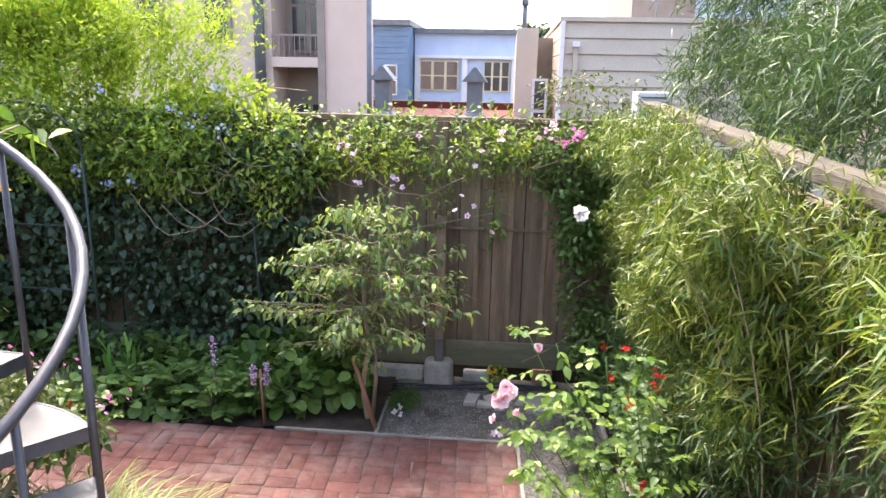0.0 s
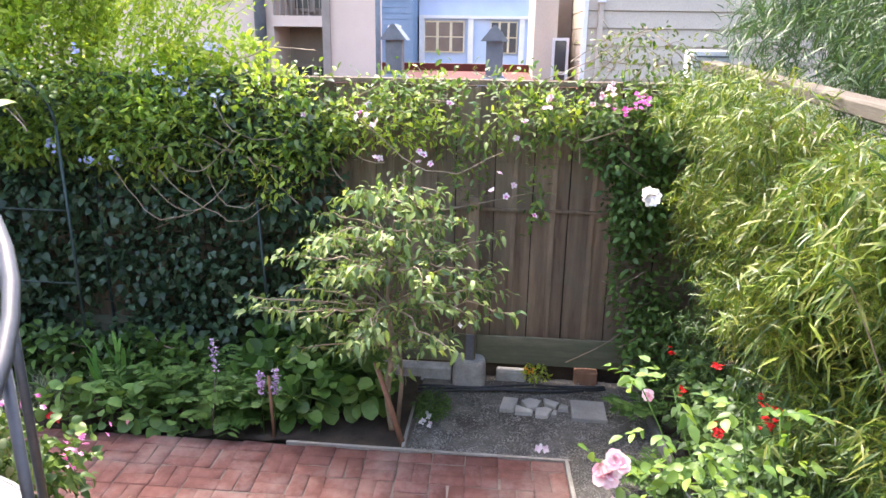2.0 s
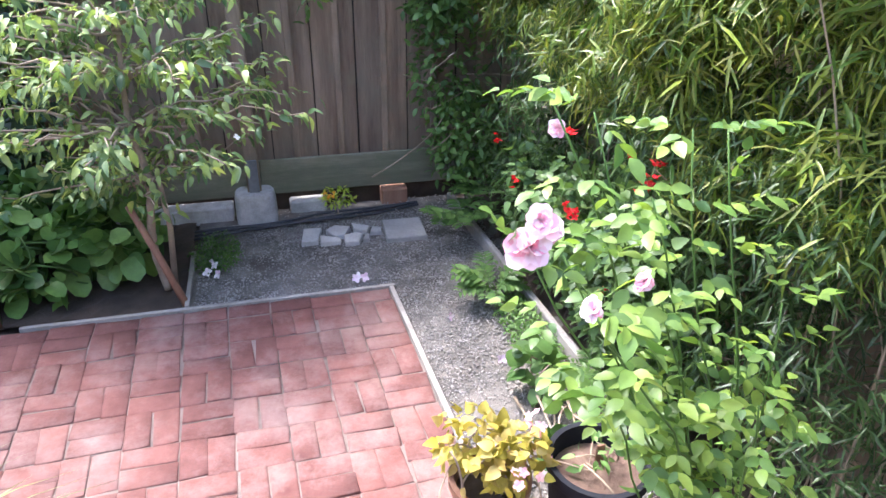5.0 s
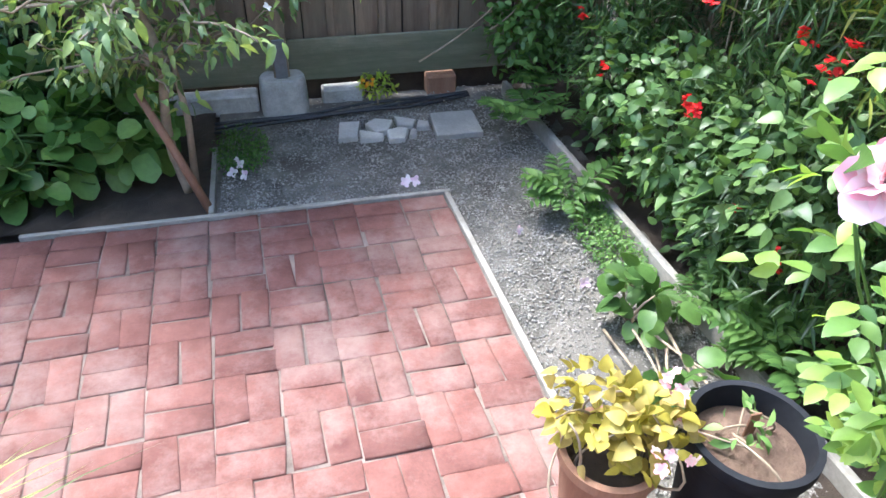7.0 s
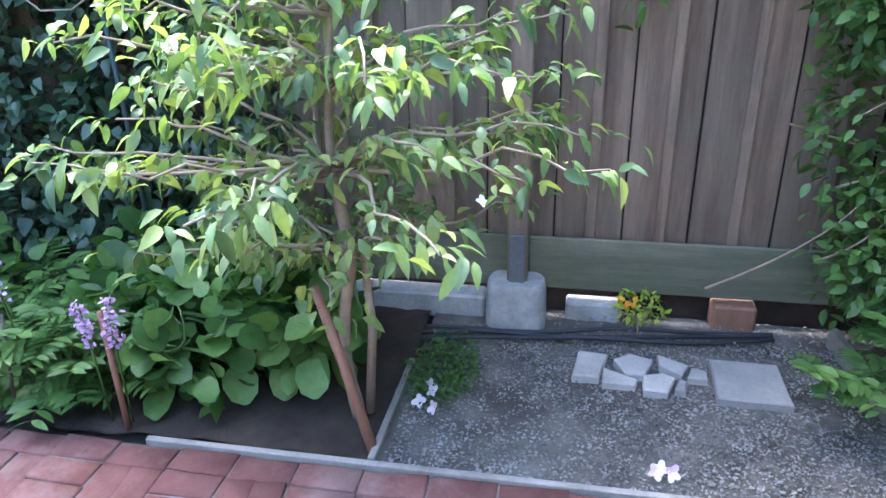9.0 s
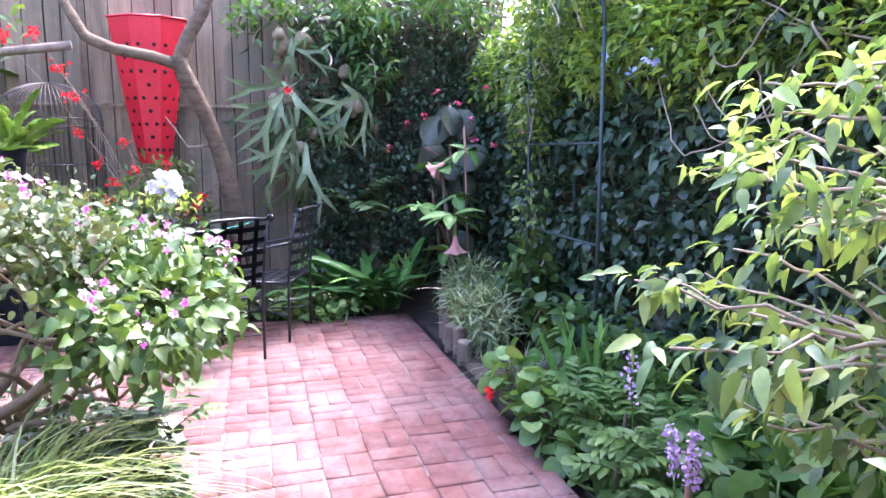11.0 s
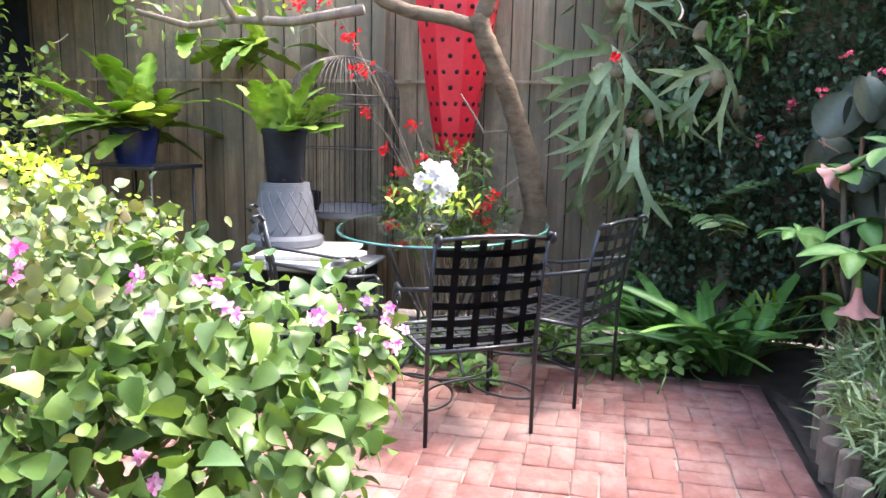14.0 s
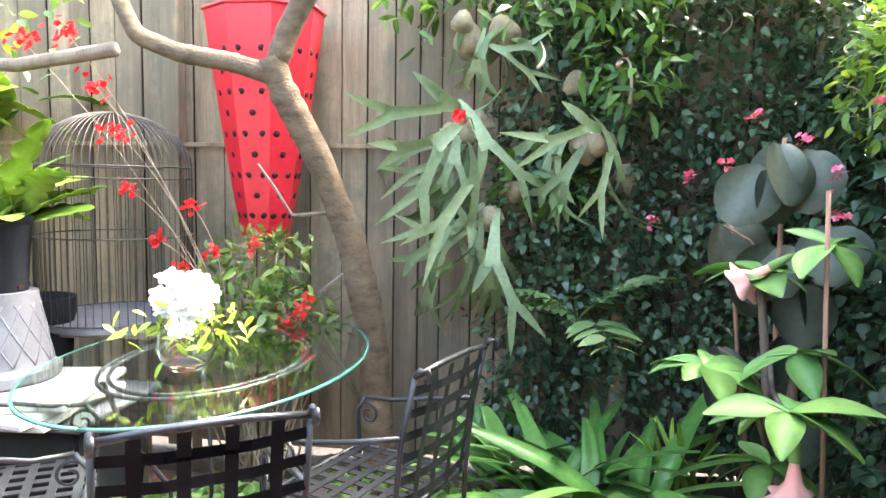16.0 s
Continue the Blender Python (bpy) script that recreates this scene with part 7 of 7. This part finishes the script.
def trumpet(c, tilt, az):
    prof = [(0.006, 0.0), (0.011, -0.02), (0.013, -0.07), (0.022, -0.12), (0.045, -0.155), (0.068, -0.17), (0.066, -0.172), (0.043, -0.158), (0.02, -0.12), (0.011, -0.07)]
    me = lathe(prof, 40)
    for v in me.vertices:
        if v.co.z < -0.14:
            k = 1 + 0.24 * (-v.co.z - 0.14) / 0.032 * math.cos(5 * math.atan2(v.co.y, v.co.x))
            v.co.x, v.co.y = v.co.x * k, v.co.y * k
    ob = part("trumpet_flower", me, P_TRUMPET, brug, "salmon-pink hanging trumpet flower")
    ob.matrix_basis = pose(*c, 0, 0, az) @ pose(0, 0, 0, tilt, 0, 0) @ Matrix.Scale(1.15, 4)
    cal = part("calyx", lathe([(0.004, 0.02), (0.009, 0.005), (0.0145, -0.03), (0.016, -0.06), (0.0145, -0.058), (0.01, -0.02)], 14), G_COVER, brug, "pale green calyx")
    cal.matrix_basis = ob.matrix_basis.copy()
trumpet((-4.76, 4.68, 0.80), 6, 60)
trumpet((-5.24, 4.79, 1.30), 55, 143)
trumpet((-4.62, 4.72, 0.42), 5, 30)
part("cane", tubes([([(-4.96, 4.87, 0), (-5.0, 4.85, 0.8), (-5.03, 4.83, 1.54)], 0.009, 0.008)], 8), M_STAKE, brug, "cut brown cane")
beg = plant("begonia", "tall begonia with large dusky grey-green leaves", "begonia", (-5.75, 4.95, 0))
bm_leaf = [strap_mesh(0.27, 0.25, 0, 41, 0.35, blunt=0.55), strap_mesh(0.23, 0.21, 0, 42, 0.55, blunt=0.55)]
for me in bm_leaf:
    me.materials.append(G_BEGONIA)
for c in (([(-5.75, 4.95, 0), (-5.7, 4.92, 0.8), (-5.62, 4.88, 1.75)], 0.014, 0.009), ([(-5.8, 4.9, 0), (-5.85, 4.8, 0.9), (-5.85, 4.75, 1.4)], 0.012, 0.008)):
    part("cane", tubes([c], 7), M_STAKE, beg)
for c in ((-5.58, 4.85, 1.72), (-5.55, 4.80, 1.62), (-5.62, 5.0, 1.70), (-5.85, 4.72, 1.38), (-5.8, 4.82, 1.25), (-5.7, 4.9, 1.3), (-5.65, 5.0, 1.15), (-5.75, 4.7, 0.85), (-5.6, 4.95, 0.95), (-5.5, 5.05, 1.4), (-5.6, 4.9, 0.65)):
    for k in range(2):
        ob = new("leaf", bm_leaf[k])
        mount(ob, beg)
        if k == 0:
            part("petiole", tubes([([(-5.72, 4.92, max(0.05, c[2] - 0.22)), ((c[0] - 5.72) / 2, (c[1] + 4.92) / 2, c[2] - 0.06), c], 0.006, 0.004)], 5), M_STAKE, beg)
        ob.matrix_basis = pose(*c, 0, 0, g.uniform(-120, -50)) @ pose(0, 0, 0, g.uniform(-75, -40), g.normal() * 20, 0)

# the bed at the patio's edge
def grass_clump(name, label, at, n, L, mat, seed, width=0.007, spread=0.07, lean=0.7):
    g = np.random.default_rng(seed)
    p = plant(name, label, "grass", at)
    az = g.uniform(0, 2 * math.pi, n)
    out = g.uniform(0.15, 1.0, n) * lean
    d = np.stack([np.cos(az) * out, np.sin(az) * out, np.ones(n)], -1)
    P = np.array(at) + g.normal(size=(n, 3)) * (spread, spread, 0)
    P[:, 2] = at[2]
    ln = L * g.uniform(0.6, 1.15, n)
    shape = tuple((t, w) for t, w in zip(np.linspace(0, 1, 8), (0.8, 1, 1, 0.95, 0.85, 0.7, 0.4, 0.0)))
    U = np.stack([np.cos(az), np.sin(az), -out], -1) * -1
    S = unit(np.cross(unit(d), U))
    V = []
    for t, w in shape:
        mid = P + unit(d) * (ln * t)[:, None] + np.stack([np.cos(az) * 0.35, np.sin(az) * 0.35, -0.55 - 0.25 * out], -1) * (ln * t ** 2.4)[:, None]
        mid[:, 2] = np.maximum(mid[:, 2], 0.015)
        half = S * (0.5 * width * w)
        lift = np.array([0, 0, 0.25 * width * w])
        V.append(np.stack([mid - half + lift, mid, mid + half + lift], 1))
    V = np.concatenate(V, 1)
    k = len(shape)
    tri = []
    for i in range(k - 1):
        a, b = 3 * i, 3 * i + 3
        tri += [(a, b, b + 1), (a, b + 1, a + 1), (a + 1, b + 1, b + 2), (a + 1, b + 2, a + 2)]
    T = np.arange(n)[:, None, None] * (3 * k) + np.array(tri)[None]
    part("blades", raw_mesh("blades", V, T), mat, p)
    return p


grass_clump("ornamental_grass", "arching yellow-green variegated grass clump", (-1.42, 2.28, 0.18), 520, 0.95, G_GRASS, 121, 0.0095)
grass_clump("ornamental_grass", "arching yellow-green variegated grass clump", (-1.8, 2.55, 0.15), 470, 0.88, G_GRASS, 122, 0.0095)
grass_clump("ornamental_grass", "arching yellow-green variegated grass clump", (-1.4, 2.62, 0.05), 150, 0.55, G_GRASS, 123, 0.011)
grass_clump("ornamental_grass", "pale green arching grass clump by the stair", (-2.0, 1.95, 0.2), 320, 0.62, G_GRASS, 124, 0.009)
grass_clump("striped_grass", "pale striped grass tuft at the patio edge", (-3.35, 4.72, 0.0), 300, 0.48, G_GRASS_D, 125, 0.006)
for k, (x, y) in enumerate(((-1.42, 2.28), (-1.8, 2.55), (-2.0, 1.95))):
    pot("low_pot", "low black planter under the grass", (x, y, -0.01), 0.16, 0.19, 0.16, M_PLASTIC)
ros = bushy("rosemary_bush", "silvery narrow-leaved bush at the patio corner", "shrub", (-4.55, 4.78, 0), [((-4.45, 4.78, 0.22), (0.32, 0.22, 0.2)), ((-4.75, 4.8, 0.32), (0.25, 0.2, 0.24)), ((-4.2, 4.75, 0.22), (0.25, 0.18, 0.2))], 3000, 0.11, G_ROSEMARY, 126, BLADE, 24, up=0.3, gap=0.3, ratio=0.11)
nast = bushy("nasturtium", "nasturtium with round leaves and red flowers", "plant", (-2.85, 4.6, 0), [((-2.75, 4.55, 0.14), (0.3, 0.14, 0.14)), ((-3.05, 4.5, 0.22), (0.15, 0.1, 0.16)), ((-2.4, 4.58, 0.08), (0.25, 0.12, 0.1))], 170, 0.085, G_COVER, 127, ROUND, 24, gap=0.15, ratio=1.0, stem_mat=G_COVER)
flower_heads("flowers", "red nasturtium flowers", clusters(rng, [(-3.02, 4.38, 0.13), (-3.1, 4.38, 0.14)], 3, 0.012), 0.026, P_RED, rng, nast)
spray("iris", "upright sword-shaped iris leaves", "plant", (-2.85, 4.82, 0.0), [strap_mesh(0.55, 0.035, 0, 51, 0.1), strap_mesh(0.45, 0.04, 0, 52, 0.2)], G_STRAP, 16, 128, (72, 92), 0.04)
for k, (x, y, r, h) in enumerate(((-4.5, 4.56, 0.045, 0.2), (-4.36, 4.54, 0.05, 0.16), (-4.2, 4.55, 0.045, 0.18), (-4.05, 4.54, 0.05, 0.13), (-4.66, 4.57, 0.04, 0.3))):
    s = thing("log_edging", "short weathered log set upright at the patio edge", "log", (x, y, 0), "log edging")
    part("log", lathe([(0.001, -0.03), (r, -0.03), (r * 1.03, h * 0.5), (r * 0.97, h - 0.01), (r * 0.8, h), (0.001, h + 0.004)], 12, (x, y, 0)), M_BARK, s)
bushy("bed_foliage", "shady green leafy plants in the bed", "plant", (-3.4, 5.0, 0), [((-3.4, 5.05, 0.25), (0.5, 0.2, 0.25)), ((-4.3, 5.1, 0.4), (0.4, 0.2, 0.35)), ((-2.7, 5.05, 0.25), (0.4, 0.2, 0.25))], 900, 0.09, G_MID, 129, HEART, 20, gap=0.3, ratio=0.7)
arch = thing("garden_arch", "dark green tubular metal garden arch over the bed", "arch", (-3.7, 5.03, 0))
for x in (-4.2, -3.2):
    part("post", tubes([([(x, 5.03, 0), (x, 5.03, 2.0)], 0.011, 0.011)], 8), M_GREENPIPE, arch)
    part("post", tubes([([(x + 0.04, 5.35, 0), (x + 0.04, 5.35, 2.0)], 0.011, 0.011)], 8), M_GREENPIPE, arch)
for z in (0.85, 1.4):
    part("bar", tubes([([(-4.2, 5.03, z), (-3.2, 5.03, z)], 0.007, 0.007)], 6), M_GREENPIPE, arch)
t = np.linspace(0, math.pi, 17)
part("hoop", tubes([(np.stack([-3.7 + 0.5 * np.cos(t), np.full(17, 5.03), 2.0 + 0.4 * np.sin(t)], -1), 0.011, 0.011)], 8), M_GREENPIPE, arch)
bushy("arch_creeper", "small-leaved climber on the metal arch", "creeper", (-4.2, 5.05, 0), [((-4.2, 5.05, 1.2), (0.15, 0.14, 0.5)), ((-4.25, 5.05, 1.8), (0.2, 0.15, 0.4)), ((-3.9, 5.0, 2.25), (0.4, 0.15, 0.2)), ((-3.4, 4.95, 2.3), (0.4, 0.2, 0.15))], 1800, 0.055, G_VINE, 130, OVAL, 12, gap=0.4, ratio=0.5)

# ---- the old geranium in its planter ----
rng = np.random.default_rng(141)
ger = plant("geranium_tree", "gnarled old geranium with lime leaves and magenta-pink flowers", "geranium", (-2.45, 2.3, 0.3))
gtrunk = [([(-2.62, 2.28, 0.26), (-2.5, 2.27, 0.33), (-2.38, 2.28, 0.38), (-2.3, 2.3, 0.48)], 0.05, 0.04)]
gl = []
crown = [((-2.25, 2.35, 1.05), (0.42, 0.5, 0.28)), ((-2.3, 2.75, 0.85), (0.4, 0.36, 0.26)), ((-2.1, 2.85, 0.80), (0.3, 0.3, 0.18)), ((-2.2, 2.15, 1.2), (0.3, 0.36, 0.15)), ((-2.5, 2.95, 0.78), (0.3, 0.25, 0.2))]
mains = []
for k in range(34):
    c, r = crown[k % 5]
    e = np.array(c) + rng.normal(size=3) * np.array(r) * 0.55
    if k < 6:
        e = e + (np.array([-2.3, 2.35, 0.6]) - e) * 0.22
        s = np.array([-2.3 + rng.normal() * 0.02, 2.3 + rng.normal() * 0.02, 0.46])
    else:
        own = mains[k % 6]
        s = own[int(rng.integers(4, 8))]
        e = s + (e - s) * 0.75
    mid = s + (e - s) * 0.45 + rng.normal(size=3) * (0.12 if k < 6 else 0.06) - (0, 0, 0.05)
    t = np.linspace(0, 1, 10)[:, None]
    line = (1 - t) ** 2 * s + 2 * t * (1 - t) * mid + t * t * e + np.cumsum(rng.normal(size=(10, 3)) * 0.013, 0)
    if k < 6:
        mains.append(line)
    gl.append((line, 0.024 if k < 6 else 0.011, 0.005 if k < 6 else 0.003))
part("trunk", tubes(gtrunk, 10), M_BARK_LICHEN, ger, "thick twisted pale brown trunk")
for line in gl:
    part("branch", tubes([line], 7), M_TWIG, ger)
low_lobe = [((-2.12, 2.88, 0.84), (0.28, 0.26, 0.18)), ((-2.45, 3.0, 0.8), (0.3, 0.2, 0.17)), ((-2.25, 2.72, 0.95), (0.2, 0.2, 0.12)), ((-2.62, 3.0, 0.93), (0.2, 0.16, 0.15)), ((-2.5, 2.8, 1.04), (0.22, 0.2, 0.13))]
P, N = scatter(rng, 6400, crown[:1] + crown[3:4] + [((-2.2, 2.05, 1.05), (0.3, 0.3, 0.25)), ((-2.35, 2.6, 1.1), (0.32, 0.3, 0.16))], gap=0.8, scale=7)
P = P[P[:, 2] > 0.92]
D = rand_dirs(rng, len(P), -0.1, None, 0.6)
L = rng.uniform(0.015, 0.036, len(P))
part("leaves", leaf_mesh(P, D, unit(rng.normal(size=P.shape) * 0.75 + [0.3, 0.3, 0.9]), L, L * 0.8, ROUND, 0.45, 0.35), G_GER, ger)
P, N = scatter(rng, 1750, low_lobe, gap=0.6, scale=6)
D = rand_dirs(rng, len(P), -0.2, N * 0.6, 0.6)
L = rng.uniform(0.028, 0.062, len(P))
part("shoot_leaves", leaf_mesh(P, D, unit(rng.normal(size=P.shape) * 0.6 + [0.4, 0.35, 0.8]), L, L * 0.78, HEART, 0.5, 0.35), G_GER_LIME, ger, "broad lime-green leaves")
P2 = np.concatenate([np.array(c) + rng.normal(size=(7, 3)) * 0.05 for c in ((-2.0, 2.2, 1.20), (-2.05, 2.32, 1.14), (-1.95, 2.05, 1.10))])
L = rng.uniform(0.025, 0.06, len(P2))
part("old_leaves", leaf_mesh(P2, rand_dirs(rng, len(P2), -0.4), rand_dirs(rng, len(P2), 1), L, L * 0.85, ROUND, 0.6), G_DEADRED, ger, "faded orange-red leaves")
gf = [(-1.98, 2.52, 1.38), (-1.98, 2.18, 1.38), (-2.05, 2.3, 1.42), (-2.1, 2.42, 1.40), (-1.95, 2.62, 1.3), (-1.8, 2.84, 1.0), (-1.84, 2.8, 0.98), (-1.9, 2.92, 0.84), (-2.7, 3.15, 0.93), (-2.4, 3.1, 1.02), (-2.2, 2.9, 1.12), (-2.15, 2.75, 1.15), (-2.0, 2.0, 1.4), (-1.78, 3.02, 0.98), (-1.85, 2.7, 1.28), (-1.95, 2.05, 1.32), (-2.3, 3.0, 1.08)]
gf += [(-2.6, 3.1, 1.0), (-2.72, 3.12, 0.98), (-2.55, 3.08, 0.86), (-2.35, 2.95, 1.1), (-2.0, 2.1, 1.40), (-2.02, 2.25, 1.41), (-2.1, 2.47, 1.395), (-2.05, 2.55, 1.36), (-2.75, 3.14, 0.92), (-2.23, 2.87, 0.80), (-1.84, 2.84, 1.0)]
gc = clusters(rng, gf, 3, 0.02)
flower_heads("flowers", "pink and white geranium flowers", gc, 0.016, P_GER, rng, ger, 5, 1, np.array([[0.6, 0.4, 0.4]]), 0.25, 0.6)
flower_heads("flower_throats", "magenta flower centres", gc + np.array([0.004, 0.003, 0.002]), 0.011, P_MAGENTA, rng, ger, 5, 1, np.array([[0.6, 0.4, 0.4]]), 0.3, 0.5)
planter = thing("planter_trough", "low dark planter trough with the geranium trunk", "planter", (-2.5, 2.25, 0))
part("body", box_bm(-2.85, -2.2, 1.95, 2.55, -0.01, 0.24, 0.012), M_PLASTIC, planter)
part("soil", lumpy(-2.83, -2.22, 1.97, 2.53, 0.245, 0.012, 0.05, rng), M_SOIL, planter)
orn = thing("quartz_ornament", "white upright quartz stone in the planter", "stone", (-2.47, 1.99, 0.24))
bm = bmesh.new()
bmesh.ops.create_icosphere(bm, subdivisions=2, radius=1)
for v in bm.verts:
    k = 1 + 0.45 * noise.noise(v.co * 2.3)
    v.co = Vector((-2.47 + v.co.x * 0.06 * k, 1.99 + v.co.y * 0.07 * k, 0.42 + v.co.z * 0.17 * k))
part("stone", bm, M_WHITE_STONE, orn)


def rosettes(name, label, at, spots, r, mat, seed, n=16):
    g = np.random.default_rng(seed)
    p = plant(name, label, "succulent", at)
    sets = []
    for c in spots:
        k = np.arange(n)
        az = k * 2.399
        el = 0.2 + 1.0 * k / n
        d = np.stack([np.cos(az) * np.cos(el), np.sin(az) * np.cos(el), np.sin(el)], -1)
        sets.append(leaf_arrays(np.tile(c, (n, 1)), d, np.tile([0, 0, 1.0], (n, 1)) + d * 0.2, r * g.uniform(0.8, 1.1, n), r * 0.42, ROUND, -0.1, 0.35))
    part("rosettes", joined(sets), mat, p)
    lines = [([(c[0], c[1], 0.0), (c[0] + 0.01, c[1], c[2])], 0.012, 0.009) for c in spots]
    part("stems", tubes(lines, 6), M_TWIG, p)
    return p


g = np.random.default_rng(150)
rosettes("succulents", "grey-green succulent rosettes beside the planter", (-2.6, 2.65, 0), [(g.uniform(-2.75, -2.25), g.uniform(2.5, 2.85), g.uniform(0.2, 0.36)) for k in range(16)], 0.085, G_SUCC, 151)
rosettes("succulents", "green succulent rosettes at the brick edge", (-2.35, 2.85, 0), [(g.uniform(-2.5, -2.05), g.uniform(2.72, 2.95), g.uniform(0.06, 0.16)) for k in range(14)], 0.08, G_COVER, 152)
ferny("cut_leaf_shoot", "drooping cut-leaf shoots beside the succulents", (-2.6, 2.85, 0.1), [(-2.55, 2.85, 0.32), (-2.6, 2.9, 0.28)], 153, G_FERN, 0.2, 5)
bushy("jade_plant", "grey-green fleshy-leaved shrub beside the geranium", "succulent", (-2.5, 2.6, 0.1), [((-2.5, 2.58, 0.32), (0.2, 0.2, 0.16)), ((-2.35, 2.84, 0.22), (0.15, 0.14, 0.18)), ((-2.7, 2.4, 0.36), (0.12, 0.12, 0.12))], 900, 0.05, G_SUCC, 154, ROUND, 26, gap=0.4, ratio=0.55)
pot("low_pot", "low black planter holding succulents", (-2.5, 2.62, -0.01), 0.15, 0.18, 0.2, M_PLASTIC)
tile = thing("paving_tile", "pale worn stone tile let into the bricks", "paving stone", (-3.35, 2.75, 0))
part("tile", box_bm(-0.2, 0.2, -0.11, 0.11, -0.03, 0.006, 0.004, pose(-3.3, 2.75, 0, 0, 0, 12)), M_TILE, tile)

# ---- the corner behind the stair ----
bushy("variegated_bush", "pale variegated bush behind the stair", "shrub", (-3.6, 1.1, 0), [((-3.6, 1.1, 0.85), (0.3, 0.3, 0.25)), ((-3.5, 1.0, 0.6), (0.25, 0.25, 0.2))], 900, 0.10, G_ROSEMARY, 161, BLADE, 22, gap=0.3, ratio=0.14)
bushy("green_hedge", "clipped yellow-green bush in a dark pot", "shrub", (-3.9, 1.0, 0), [((-3.95, 0.95, 0.45), (0.3, 0.28, 0.22)), ((-4.3, 0.6, 0.75), (0.45, 0.4, 0.25)), ((-4.6, 0.3, 1.0), (0.4, 0.4, 0.25))], 1700, 0.05, G_VINE_Y, 162, ROUND, 22, gap=0.3, ratio=0.8)
bushy("ground_cover", "pale green ground cover between patio and bed", "ground cover", (-4.2, 1.2, 0), [((-4.1, 1.35, 0.08), (0.6, 0.4, 0.1)), ((-3.4, 1.3, 0.08), (0.4, 0.3, 0.1))], 1300, 0.06, G_COVER, 163, ROUND, 20, gap=0.25, ratio=0.95)
pot("tall_pot", "tall black square-shouldered pot behind the stair", (-4.0, 1.0, -0.01), 0.16, 0.2, 0.36, M_PLASTIC)
bushy("red_leaf_plant", "low plant with dark red fallen leaves", "plant", (-4.8, -0.2, 0), [((-4.8, -0.2, 0.2), (0.5, 0.4, 0.2))], 700, 0.06, G_DEADRED, 164, OVAL, 10, gap=0.3)
bushy("climber", "yellow-green climber on the strings and lattice", "creeper", (-5.0, -0.6, 0), [((-5.0, -0.6, 2.1), (0.5, 0.25, 0.3)), ((-4.7, -0.3, 1.6), (0.3, 0.2, 0.35)), ((-5.6, -0.5, 1.4), (0.4, 0.3, 0.5))], 900, 0.06, G_VINE, 165, HEART, 14, gap=0.4, ratio=0.75)
lat = thing("lattice_screen", "dark lattice screen with pale diagonal slats", "lattice", (-5.5, -1.2, 0))
part("panel", box_bm(-6.4, -3.4, -1.32, -1.28, 0.0, 2.6), M_PLASTIC, lat)
for k in range(16):
    x = -6.4 + k * 0.2
    part("slat", tubes([([(x, -1.22, 0.2), (x + 0.9, -1.22, 1.5)], 0.012, 0.012)], 4), M_GREYPOT, lat)
strings = thing("string_trellis", "pale strings fanned up for climbing plants", "trellis", (-4.2, 0.1, 0))
part("strings", tubes([([(-4.3 + 0.06 * k, 0.1, 0.1), (-4.1 + 0.02 * k, 0.05, 2.2)], 0.003, 0.003) for k in range(10)], 4), M_EDGE, strings)
part("peg_board", box_bm(-4.4, -3.7, 0.07, 0.13, 0.0, 0.1, 0.005), M_FENCE, strings)
part("hook_rail", tubes([([(-4.4, 0.06, 0), (-4.4, 0.06, 2.22), (-3.6, 0.06, 2.22), (-3.6, 0.06, 0)], 0.01, 0.01)], 6), M_IRON, strings)

bushy("leafy_border", "mixed green foliage in the border behind the stair", "shrub", (-3.2, 0.9, 0), [((-3.1, 1.15, 0.35), (0.35, 0.3, 0.3)), ((-3.5, 0.75, 0.7), (0.4, 0.3, 0.4)), ((-3.9, 0.35, 0.9), (0.45, 0.35, 0.4)), ((-4.4, 0.9, 0.5), (0.4, 0.4, 0.3)), ((-3.2, 0.3, 0.5), (0.5, 0.4, 0.4))], 4200, 0.048, G_MID, 166, HEART, 40, gap=0.75, ratio=0.7, scale=4)
bushy("leafy_border", "yellow-green foliage below the strings", "shrub", (-4.3, 0.0, 0), [((-4.1, 0.25, 0.75), (0.5, 0.2, 0.35)), ((-4.8, 0.1, 0.55), (0.5, 0.3, 0.35)), ((-5.2, 0.5, 0.5), (0.35, 0.5, 0.4))], 2000, 0.045, G_VINE_Y, 167, ROUND, 20, gap=0.7, ratio=0.85, scale=4)

# bricks that lie nearest the walk, each a piece of its own
for i, s in enumerate(near_spots):
    ob = new("brick", brick_meshes[i % 9])
    mount(ob, patio)
    ob.matrix_basis = pose(s[0], s[1], s[2], 0, 0, s[3])
